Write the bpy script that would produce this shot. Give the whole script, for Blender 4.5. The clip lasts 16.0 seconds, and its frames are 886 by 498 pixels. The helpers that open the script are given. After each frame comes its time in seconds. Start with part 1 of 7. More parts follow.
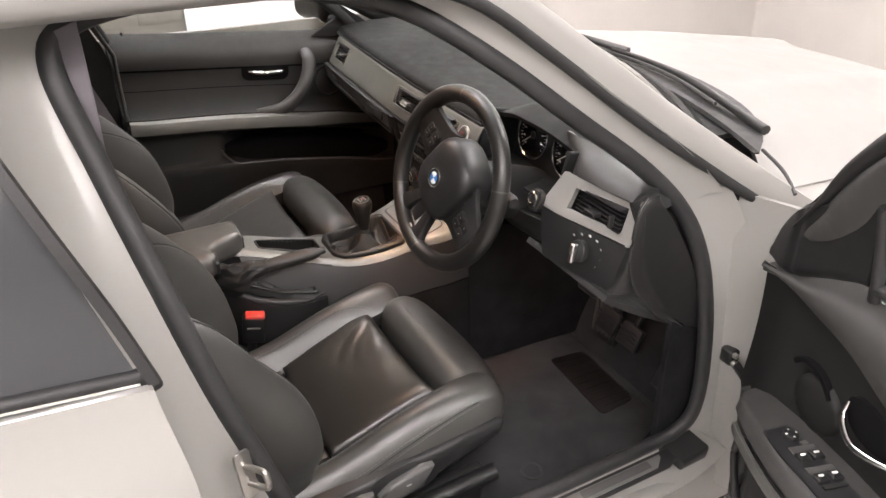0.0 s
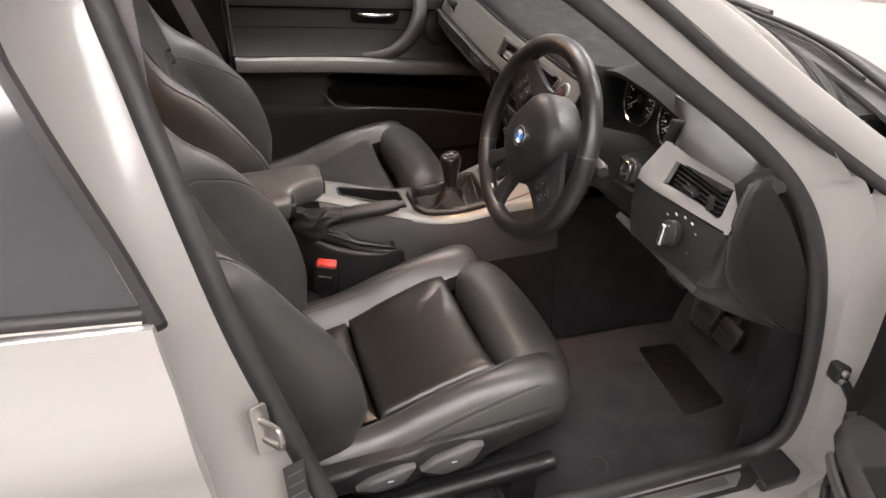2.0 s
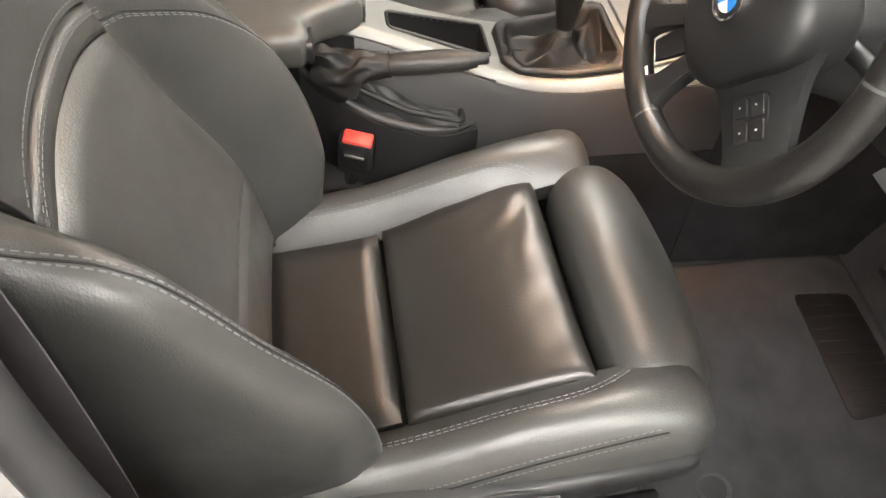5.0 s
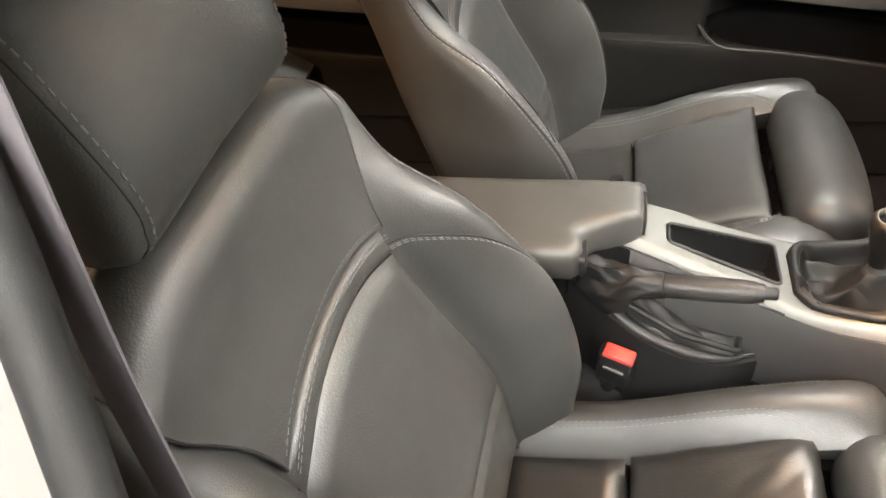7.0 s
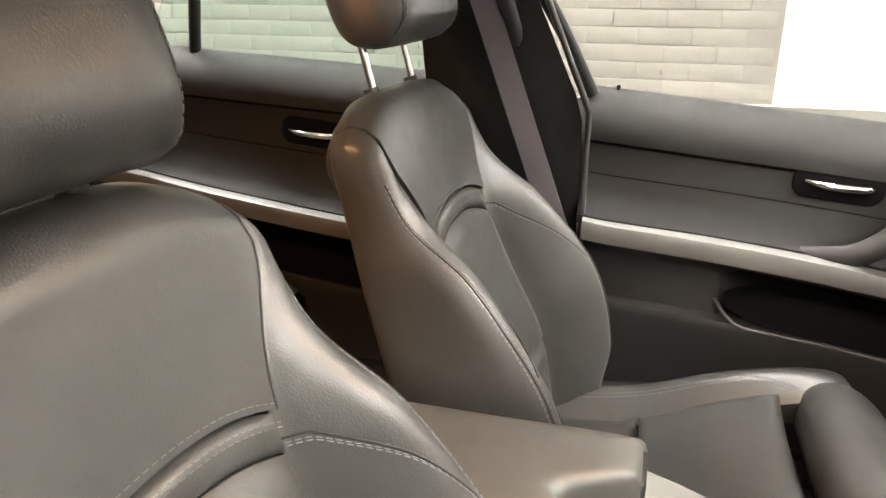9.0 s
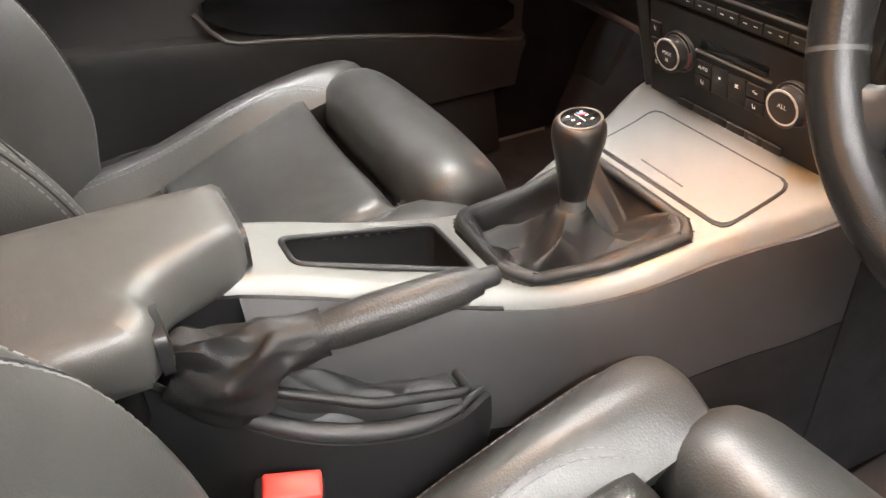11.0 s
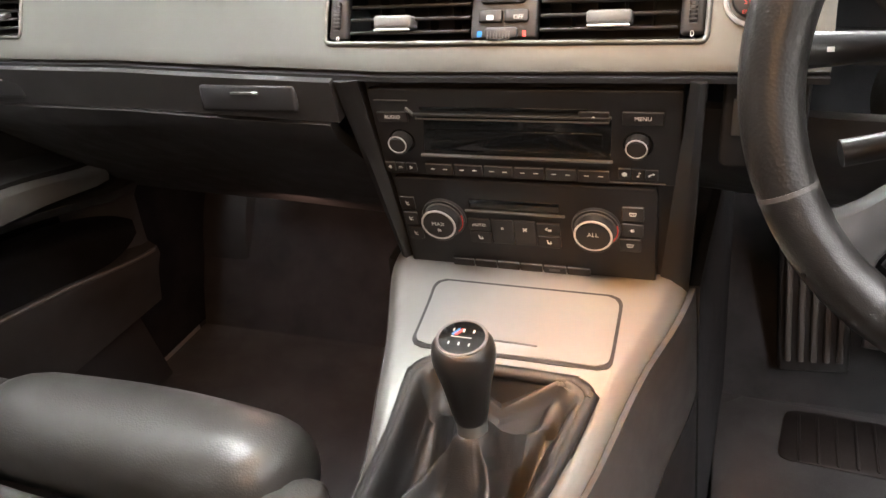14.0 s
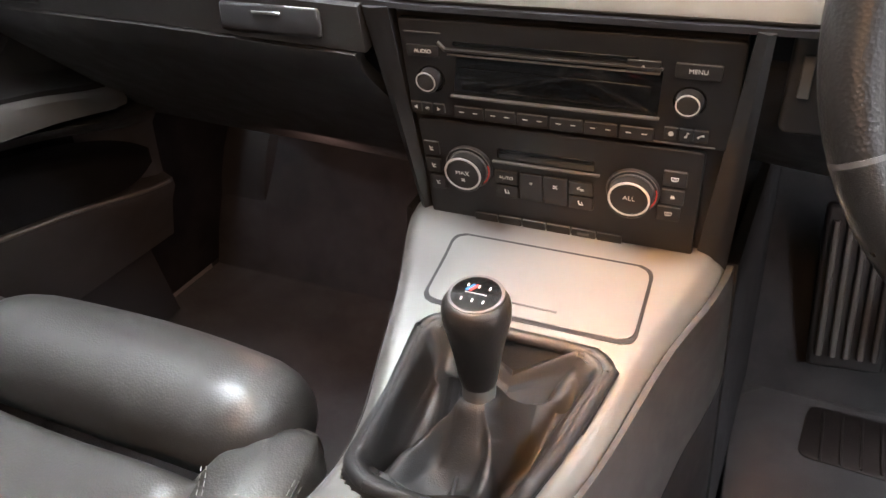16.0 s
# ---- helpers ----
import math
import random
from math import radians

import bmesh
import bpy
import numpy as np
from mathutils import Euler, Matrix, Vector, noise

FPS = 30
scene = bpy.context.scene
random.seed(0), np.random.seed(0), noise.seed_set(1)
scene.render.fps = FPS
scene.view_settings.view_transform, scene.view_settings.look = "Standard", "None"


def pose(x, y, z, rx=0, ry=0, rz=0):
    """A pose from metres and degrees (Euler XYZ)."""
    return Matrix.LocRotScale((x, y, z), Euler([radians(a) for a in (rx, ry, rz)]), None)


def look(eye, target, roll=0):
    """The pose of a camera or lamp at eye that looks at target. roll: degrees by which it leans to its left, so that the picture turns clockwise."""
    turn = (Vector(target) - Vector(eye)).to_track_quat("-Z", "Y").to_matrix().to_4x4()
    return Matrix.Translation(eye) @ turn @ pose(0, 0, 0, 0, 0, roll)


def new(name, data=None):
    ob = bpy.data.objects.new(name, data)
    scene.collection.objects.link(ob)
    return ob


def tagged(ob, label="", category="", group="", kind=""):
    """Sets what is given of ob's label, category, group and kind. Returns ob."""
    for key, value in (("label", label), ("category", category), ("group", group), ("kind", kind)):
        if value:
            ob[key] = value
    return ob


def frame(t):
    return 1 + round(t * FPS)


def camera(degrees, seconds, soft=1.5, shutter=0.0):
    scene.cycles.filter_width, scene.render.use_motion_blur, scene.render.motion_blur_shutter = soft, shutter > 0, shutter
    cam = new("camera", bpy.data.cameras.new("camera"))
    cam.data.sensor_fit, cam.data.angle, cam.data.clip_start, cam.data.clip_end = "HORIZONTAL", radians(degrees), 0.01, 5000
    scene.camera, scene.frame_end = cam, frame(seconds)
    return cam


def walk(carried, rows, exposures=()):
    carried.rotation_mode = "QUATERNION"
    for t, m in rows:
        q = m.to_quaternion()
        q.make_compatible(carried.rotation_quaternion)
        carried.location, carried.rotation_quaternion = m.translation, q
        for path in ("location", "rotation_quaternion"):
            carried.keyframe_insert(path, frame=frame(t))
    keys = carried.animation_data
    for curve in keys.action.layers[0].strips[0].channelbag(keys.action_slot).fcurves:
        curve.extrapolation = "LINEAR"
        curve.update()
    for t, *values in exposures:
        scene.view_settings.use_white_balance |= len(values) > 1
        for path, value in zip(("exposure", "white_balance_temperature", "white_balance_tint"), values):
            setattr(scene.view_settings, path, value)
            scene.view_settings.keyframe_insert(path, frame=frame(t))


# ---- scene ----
cam = camera(61.7, 16.0)

PATH = [
    (0, (1.572, -0.18, 1.524), (0.044, 0.658, 0.542), 0.2),
    (0.5, (1.634, -0.078, 1.504), (0.027, 0.555, 0.497), 0.7),
    (1, (1.66, -0.039, 1.502), (0.023, 0.469, 0.472), 0.9),
    (1.5, (1.615, -0.026, 1.47), (-0.018, 0.445, 0.417), 0.8),
    (2, (1.522, -0.054, 1.468), (-0.088, 0.461, 0.399), 0.7),
    (2.5, (1.444, -0.049, 1.444), (-0.126, 0.496, 0.331), 1.0),
    (3, (1.35, -0.017, 1.418), (-0.163, 0.519, 0.225), 1.5),
    (3.2, (1.314, 0.006, 1.395), (-0.181, 0.529, 0.174), 1.7),
    (5.3, (0.88, 0.095, 1.299), (-0.297, 0.285, -0.306), 3.8),
    (5.5, (0.855, 0.105, 1.303), (-0.315, 0.216, -0.316), 2.4),
    (6, (0.823, 0.12, 1.32), (-0.376, 0.012, -0.277), -3.4),
    (6.5, (0.806, 0.115, 1.345), (-0.476, -0.18, -0.161), -7.9),
    (7, (0.802, 0.095, 1.376), (-0.62, -0.332, 0.036), -8.4),
    (7.5, (0.78, 0.078, 1.356), (-0.817, -0.401, 0.252), -3.3),
    (8, (0.732, 0.086, 1.285), (-0.999, -0.44, 0.433), 1.3),
    (8.5, (0.702, 0.097, 1.227), (-1.088, -0.495, 0.561), 2.1),
    (9, (0.685, 0.125, 1.175), (-1.132, -0.4, 0.526), 0.5),
    (9.5, (0.668, 0.123, 1.081), (-1.14, -0.149, 0.271), -0.8),
    (10, (0.635, 0.092, 1.018), (-1.117, 0.192, 0.058), -1.1),
    (10.2, (0.615, 0.074, 1.013), (-1.093, 0.328, 0.003), -0.8),
    (12.3, (0.257, 0.053, 0.973), (-0.719, 1.272, -0.276), -3.2),
    (12.5, (0.25, 0.061, 0.957), (-0.686, 1.323, -0.279), -4.1),
    (13, (0.211, 0.04, 0.964), (-0.569, 1.453, -0.217), -6.2),
    (13.5, (0.182, 0.011, 1.013), (-0.5, 1.535, -0.089), -6.7),
    (14, (0.171, 0.026, 1.049), (-0.496, 1.643, 0.078), -6.5),
    (14.5, (0.165, 0.043, 1.078), (-0.511, 1.712, 0.206), -6.0),
    (15, (0.159, 0.056, 1.085), (-0.516, 1.75, 0.263), -5.2),
    (15.5, (0.159, 0.058, 1.049), (-0.513, 1.729, 0.179), -4.1),
    (16, (0.159, 0.06, 1.014), (-0.553, 1.607, -0.034), -2.6),
]
walk(cam, [(t, look(eye, target, roll)) for t, eye, target, roll in PATH],
     [(0.0, 0.68, 6600, 16), (3.2, 0.92, 6650, 18), (5.3, 1.65, 6700, 9), (7.0, 1.76, 6650, 8), (9.2, 1.80, 6900, 11), (10.2, 1.88, 6600, 11), (12.3, 1.75, 6450, 12), (14.0, 1.70, 6400, 11), (15.0, 1.45, 6400, 12), (16.0, 1.85, 6000, 11)])

# ==== place
# ---- world and exposure ----
world = bpy.data.worlds.new("garage_air")
world.use_nodes = True
scene.world = world
world.node_tree.nodes["Background"].inputs[0].default_value = (0.9, 0.93, 1.0, 1)
world.node_tree.nodes["Background"].inputs[1].default_value = 0.02


def area_lamp(name, m, sx, sy, watts, colour):
    """A rectangular lamp that shines along its own -z."""
    d = bpy.data.lights.new(name, "AREA")
    d.shape, d.size, d.size_y, d.energy, d.color = "RECTANGLE", sx, sy, watts, colour
    ob = new(name, d)
    ob.matrix_world = m
    return ob


# the courtesy lamps of the car: roof console with its driver's reading lamp, rear roof and both footwells
area_lamp("dome_light_bulb", pose(0.0, 0.29, 1.325, 8, 0, 0), 0.22, 0.14, 0.85, (1.0, 0.60, 0.32))
reading = area_lamp("reading_lamp_bulb", pose(0.065, 0.30, 1.330, 18, -2, 0), 0.03, 0.03, 0.18, (1.0, 0.40, 0.11))
reading.data.spread = radians(27)
lap = area_lamp("reading_lamp_bulb", look((0.075, 0.265, 1.328), (0.32, 0.05, 0.62)), 0.03, 0.03, 0.07, (1.0, 0.48, 0.20))
lap.data.spread = radians(75)
area_lamp("footwell_bulb", pose(0.40, 0.82, 0.66), 0.04, 0.03, 0.14, (1.0, 0.68, 0.55))
area_lamp("footwell_bulb", pose(-0.36, 0.78, 0.64), 0.05, 0.04, 0.20, (1.0, 0.56, 0.42))
area_lamp("rear_dome_bulb", pose(0.20, -0.58, 1.338), 0.08, 0.05, 2.2, (1.0, 0.52, 0.22))

# ---- materials ----
def node_mat(name):
    m = bpy.data.materials.new(name)
    m.use_nodes = True
    nt = m.node_tree
    return m, nt, nt.nodes["Principled BSDF"]


def noise_tex(nt, scale, detail=4.0, rough=0.55, kind="noise"):
    co = nt.nodes.new("ShaderNodeTexCoord")
    if kind == "cells":
        n = nt.nodes.new("ShaderNodeTexVoronoi")
        n.feature = "F1"
        n.inputs["Scale"].default_value = scale
    else:
        n = nt.nodes.new("ShaderNodeTexNoise")
        n.inputs["Scale"].default_value = scale
        n.inputs["Detail"].default_value = detail
        n.inputs["Roughness"].default_value = rough
    nt.links.new(co.outputs["Object"], n.inputs["Vector"])
    return n.outputs[0]


def ramp(nt, src, a, b, lo=0.3, hi=0.7):
    r = nt.nodes.new("ShaderNodeValToRGB")
    r.color_ramp.elements[0].position, r.color_ramp.elements[1].position = lo, hi
    r.color_ramp.elements[0].color, r.color_ramp.elements[1].color = a, b
    nt.links.new(src, r.inputs[0])
    return r.outputs[0]


def surface(name, col, rough, metal=0.0, vary=0.25, big=6.0, rvary=0.08, grain=None, grain_h=0.0005, coat=0.0, spec=0.5, wear=0.0, cells=False, sheen=0.0):
    """A painted, moulded or woven surface: colour and gloss drift over it, and a fine grain stands on it."""
    m, nt, p = node_mat(name)
    n1 = noise_tex(nt, big, 5.0)
    lo = tuple(c * (1 - vary) for c in col) + (1,)
    hi = tuple(min(1, c * (1 + vary)) for c in col) + (1,)
    nt.links.new(ramp(nt, n1, lo, hi, 0.32, 0.68), p.inputs["Base Color"])
    n2 = noise_tex(nt, big * 5.3, 6.0, 0.65)
    r0, r1 = max(0.02, rough - rvary), min(1, rough + rvary)
    nt.links.new(ramp(nt, n2, (r0, r0, r0, 1), (r1, r1, r1, 1)), p.inputs["Roughness"])
    p.inputs["Metallic"].default_value = metal
    p.inputs["Specular IOR Level"].default_value = spec
    p.inputs["Coat Weight"].default_value = coat
    p.inputs["Coat Roughness"].default_value = 0.06
    p.inputs["Sheen Weight"].default_value = sheen
    if grain:
        g = noise_tex(nt, grain, 3.0, 0.6, "cells" if cells else "noise")
        bump = nt.nodes.new("ShaderNodeBump")
        bump.inputs["Strength"].default_value = 0.6
        bump.inputs["Distance"].default_value = grain_h
        nt.links.new(g, bump.inputs["Height"])
        if wear:
            w = noise_tex(nt, 15, 1.5, 0.4)
            b2 = nt.nodes.new("ShaderNodeBump")
            b2.inputs["Strength"].default_value = 0.5
            b2.inputs["Distance"].default_value = wear
            nt.links.new(w, b2.inputs["Height"])
            nt.links.new(b2.outputs[0], bump.inputs["Normal"])
        nt.links.new(bump.outputs[0], p.inputs["Normal"])
    return m


LEATHER = surface("black_leather", (0.041, 0.041, 0.0392), 0.40, vary=0.20, rvary=0.05, grain=480, grain_h=0.00028, wear=0.0020, cells=True, spec=0.8)
LEATHER_WORN = surface("worn_leather", (0.019, 0.0175, 0.0155), 0.33, vary=0.15, rvary=0.02, grain=520, grain_h=0.00035, wear=0.0012, cells=True, spec=0.8)
GAITER = surface("gaiter_leather", (0.009, 0.009, 0.009), 0.50, vary=0.2, rvary=0.03, grain=1000, grain_h=0.0003, wear=0.002, cells=True)
WHEEL_LEATHER = surface("wheel_leather", (0.014, 0.0135, 0.013), 0.30, vary=0.15, rvary=0.03, grain=1200, grain_h=0.0002, cells=True, spec=0.55)
RIM_PERFORATED = surface("perforated_rim_leather", (0.014, 0.0135, 0.013), 0.34, vary=0.15, rvary=0.03, grain=480, grain_h=0.0003, cells=True)
PERFORATED = surface("perforated_leather", (0.022, 0.021, 0.020), 0.40, vary=0.15, rvary=0.03, grain=420, grain_h=0.0005, cells=True)
DASH = surface("dash_plastic", (0.019, 0.0195, 0.020), 0.60, vary=0.10, grain=1100, grain_h=0.0003, cells=True, spec=0.18)
# dash plastic darkened for the top, to offset strong light through the windscreen
DASH_TOP = surface("dimmed_dash_top", (0.010, 0.0103, 0.0105), 0.62, vary=0.12, grain=620, grain_h=0.0004, cells=True, spec=0.16)
VENT_GREY = surface("dark_vent_plastic", (0.032, 0.0315, 0.031), 0.45, vary=0.08)
DARK_RED = surface("dull_red_lens", (0.16, 0.022, 0.016), 0.35, vary=0.05)
DASH_LOW = surface("lower_plastic", (0.026, 0.026, 0.0265), 0.46, vary=0.12, grain=900, grain_h=0.0003, cells=True)
GLOSS_BLACK = surface("smooth_black_plastic", (0.016, 0.016, 0.017), 0.34, vary=0.1, rvary=0.05)
SATIN_BLACK = surface("satin_black_plastic", (0.014, 0.014, 0.0145), 0.42, vary=0.1, grain=1500, grain_h=0.0001)
TAB_GREY = surface("silver_grey_plastic", (0.15, 0.148, 0.145), 0.42, metal=0.2, vary=0.04)
GREY_PLASTIC = surface("grey_plastic", (0.075, 0.074, 0.072), 0.45, vary=0.08, grain=1500, grain_h=0.0001)
SILVER = surface("satin_silver_paint", (0.195, 0.196, 0.186), 0.46, metal=0.65, vary=0.03, rvary=0.04, grain=2500, grain_h=0.00006)
# the same silver, brightened where the driver's vent end gets little light
BRIGHTENED_SILVER = surface("brightened_satin_silver", (0.46, 0.455, 0.437), 0.42, metal=0.5, vary=0.03, rvary=0.04)
BRIGHT = surface("bright_satin_ring", (0.66, 0.66, 0.65), 0.35, metal=0.5, vary=0.03)
CHROME = surface("chrome", (0.82, 0.82, 0.82), 0.09, metal=1.0, vary=0.03, rvary=0.03)
STEEL = surface("zinc_steel", (0.42, 0.41, 0.39), 0.34, metal=1.0, vary=0.15, rvary=0.08)
RUBBER = surface("rubber", (0.020, 0.020, 0.021), 0.55, vary=0.2, grain=500, grain_h=0.0003)
CARPET = surface("charcoal_carpet", (0.027, 0.027, 0.029), 0.95, vary=0.35, big=14, grain=900, grain_h=0.003, sheen=0.08, spec=0.2)
HEEL = surface("heel_pad_rubber", (0.008, 0.007, 0.007), 0.5, vary=0.2, grain=300, grain_h=0.0006)
HEADLINER = surface("pale_headliner", (0.55, 0.53, 0.50), 0.9, vary=0.05, grain=800, grain_h=0.0005)
PAINT = surface("white_car_paint", (0.275, 0.269, 0.259), 0.38, vary=0.015, big=2.0, rvary=0.03, coat=0.22)
SEAM_GREY = surface("light_stitch_thread", (0.17, 0.17, 0.172), 0.7, vary=0.1)
SEAM_DARK = surface("dark_stitch_thread", (0.010, 0.010, 0.010), 0.7, vary=0.1)
RED = surface("red_plastic", (0.55, 0.045, 0.035), 0.35, vary=0.05)
BLUE = surface("blue_enamel", (0.015, 0.16, 0.50), 0.3, vary=0.05)
PRINT = surface("grey_white_print", (0.72, 0.72, 0.70), 0.5, vary=0.03)
WHITE_MARK = surface("white_print", (0.62, 0.62, 0.60), 0.5, vary=0.03)
BELT = surface("seat_belt_webbing", (0.120, 0.110, 0.122), 0.7, vary=0.1, grain=1200, grain_h=0.0006)
BRICK = surface("painted_brick", (0.165, 0.155, 0.139), 0.62, vary=0.05, big=5.0, grain=60, grain_h=0.003)
MORTAR = surface("painted_mortar", (0.165, 0.155, 0.139), 0.8, vary=0.08, grain=90, grain_h=0.004)
JOINT = surface("open_mortar_joint", (0.085, 0.08, 0.072), 0.9, vary=0.2)
PANEL = surface("white_wall_board", (0.86, 0.86, 0.855), 0.5, vary=0.02, big=1.0)
PLASTER = surface("pale_plaster", (0.50, 0.478, 0.455), 0.8, vary=0.06, big=1.2, grain=40, grain_h=0.002)
FLOOR_MAT = surface("painted_concrete", (0.32, 0.305, 0.285), 0.42, vary=0.10, big=1.4, grain=70, grain_h=0.001)
CEIL = surface("ceiling_paint", (0.80, 0.79, 0.775), 0.85, vary=0.04, big=1.0)


def glass(name, col, rough=0.0):
    m, nt, p = node_mat(name)
    p.inputs["Base Color"].default_value = (*col, 1)
    p.inputs["Roughness"].default_value = rough
    p.inputs["Transmission Weight"].default_value = 1.0
    p.inputs["IOR"].default_value = 1.45
    return m


GLASS = glass("clear_glass", (0.93, 0.97, 0.95))
GREEN_GLASS = glass("green_tinted_glass", (0.70, 0.88, 0.82))
DARK_GLASS = surface("dark_rear_glass", (0.050, 0.052, 0.056), 0.10, vary=0.05, rvary=0.03, spec=0.3)
DISPLAY = surface("dark_display", (0.006, 0.007, 0.008), 0.12, vary=0.1, rvary=0.02)


def glow(name, col, strength):
    m, nt, p = node_mat(name)
    p.inputs["Base Color"].default_value = (0.8, 0.8, 0.8, 1)
    p.inputs["Emission Color"].default_value = (*col, 1)
    p.inputs["Emission Strength"].default_value = strength
    return m


LED = glow("light_diffuser", (1.0, 0.975, 0.945), 26.0)

# ---- tools for meshes ----
V = Vector


def smooth_all(bm, flat=False):
    for f in bm.faces:
        f.smooth = not flat


def part(name, bm, material, parent=None, label="", flat=False):
    """One mesh object from a bmesh, under a thing or a part."""
    smooth_all(bm, flat)
    bmesh.ops.recalc_face_normals(bm, faces=bm.faces)
    me = bpy.data.meshes.new(name)
    bm.to_mesh(me)
    bm.free()
    me.materials.append(material)
    if not flat:
        me.set_sharp_from_angle(angle=radians(50))
    ob = new(name, me)
    if parent is not None:
        ob.parent = parent
    if label:
        ob["label"] = label
    return ob


def thing(name, label, category, group="", kind="", at=(0, 0, 0)):
    ob = new(name)
    ob.empty_display_size = 0.05
    ob.location = at
    return tagged(ob, label, category, group, kind)


def spline(pts, n):
    """n + 1 points on a smooth curve through pts (Catmull-Rom)."""
    p = [np.array(q, float) for q in pts]
    p = [2 * p[0] - p[1]] + p + [2 * p[-1] - p[-2]]
    m, out = len(p) - 3, []
    for i in range(n + 1):
        s = i / n * m
        k = min(int(s), m - 1)
        t = s - k
        a, b, c, d = p[k], p[k + 1], p[k + 2], p[k + 3]
        out.append(0.5 * (2 * b + (c - a) * t + (2 * a - 5 * b + 4 * c - d) * t * t + (3 * b - a - 3 * c + d) * t ** 3))
    return out


def curve1(table):
    """A smooth function through a table of (x, y)."""
    xs, ys = [q[0] for q in table], [q[1] for q in table]

    def f(x):
        if x <= xs[0]:
            return ys[0]
        if x >= xs[-1]:
            return ys[-1]
        k = max(i for i in range(len(xs)) if xs[i] <= x)
        k = min(k, len(xs) - 2)
        h = xs[k + 1] - xs[k]
        t = (x - xs[k]) / h

        def slope(i):
            if i == 0 or i == len(xs) - 1:
                return 0.0 if len(xs) > 2 else (ys[-1] - ys[0]) / (xs[-1] - xs[0])
            return (ys[i + 1] - ys[i - 1]) / (xs[i + 1] - xs[i - 1])
        m0, m1 = slope(k) * h, slope(k + 1) * h
        return ((2 * t ** 3 - 3 * t * t + 1) * ys[k] + (t ** 3 - 2 * t * t + t) * m0 + (-2 * t ** 3 + 3 * t * t) * ys[k + 1] + (t ** 3 - t * t) * m1)
    return f


def loft(rings, closed=True, caps=True):
    """A skin over rings of equally many points."""
    bm = bmesh.new()
    rows = [[bm.verts.new(p) for p in r] for r in rings]
    n = len(rows[0])
    for a, b in zip(rows, rows[1:]):
        for i in range(n if closed else n - 1):
            j = (i + 1) % n
            bm.faces.new((a[i], a[j], b[j], b[i]))
    if caps and closed:
        bm.faces.new(rows[0])
        bm.faces.new(rows[-1])
    return bm


def sheet(fn, nu, nv, thick=0.0):
    """A sheet over u, v in 0..1, given a thickness against its own normals if asked for."""
    g = [[V(fn(i / nu, j / nv)) for j in range(nv + 1)] for i in range(nu + 1)]
    bm = bmesh.new()
    top = [[bm.verts.new(p) for p in r] for r in g]
    for i in range(nu):
        for j in range(nv):
            bm.faces.new((top[i][j], top[i + 1][j], top[i + 1][j + 1], top[i][j + 1]))
    if thick:
        low = []
        for i in range(nu + 1):
            r = []
            for j in range(nv + 1):
                du = g[min(i + 1, nu)][j] - g[max(i - 1, 0)][j]
                dv = g[i][min(j + 1, nv)] - g[i][max(j - 1, 0)]
                r.append(bm.verts.new(g[i][j] - du.cross(dv).normalized() * thick))
            low.append(r)
        for i in range(nu):
            for j in range(nv):
                bm.faces.new((low[i][j], low[i][j + 1], low[i + 1][j + 1], low[i + 1][j]))
        for i in range(nu):
            bm.faces.new((top[i][0], low[i][0], low[i + 1][0], top[i + 1][0]))
            bm.faces.new((top[i][nv], top[i + 1][nv], low[i + 1][nv], low[i][nv]))
        for j in range(nv):
            bm.faces.new((top[0][j], top[0][j + 1], low[0][j + 1], low[0][j]))
            bm.faces.new((top[nu][j], low[nu][j], low[nu][j + 1], top[nu][j + 1]))
    return bm


def pad(fn, nu, nv, bulge, depth, edge=0.12):
    """An upholstered panel: fn(u, v) is its ground; it swells by bulge and rolls down by depth at its rim."""
    g = [[V(fn(i / nu, j / nv)) for j in range(nv + 1)] for i in range(nu + 1)]

    def rise(t):
        d = min(t, 1 - t) / edge
        return 1.0 if d >= 1 else math.sqrt(max(0.0, 1 - (1 - d) ** 2))
    bm = bmesh.new()
    top, low = [], []
    for i in range(nu + 1):
        a, b = [], []
        for j in range(nv + 1):
            du = g[min(i + 1, nu)][j] - g[max(i - 1, 0)][j]
            dv = g[i][min(j + 1, nv)] - g[i][max(j - 1, 0)]
            n = du.cross(dv).normalized()
            k = rise(i / nu) * rise(j / nv)
            soft = math.sin(math.pi * i / nu) * math.sin(math.pi * j / nv)
            a.append(bm.verts.new(g[i][j] + n * (bulge * (0.6 * k + 0.4 * soft) - (1 - k) * 0.006)))
            b.append(bm.verts.new(g[i][j] - n * depth))
        top.append(a), low.append(b)
    for i in range(nu):
        for j in range(nv):
            bm.faces.new((top[i][j], top[i + 1][j], top[i + 1][j + 1], top[i][j + 1]))
            bm.faces.new((low[i][j], low[i][j + 1], low[i + 1][j + 1], low[i + 1][j]))
    for i in range(nu):
        bm.faces.new((top[i][0], low[i][0], low[i + 1][0], top[i + 1][0]))
        bm.faces.new((top[i][nv], top[i + 1][nv], low[i + 1][nv], low[i][nv]))
    for j in range(nv):
        bm.faces.new((top[0][j], top[0][j + 1], low[0][j + 1], low[0][j]))
        bm.faces.new((top[nu][j], low[nu][j], low[nu][j + 1], top[nu][j + 1]))
    return bm


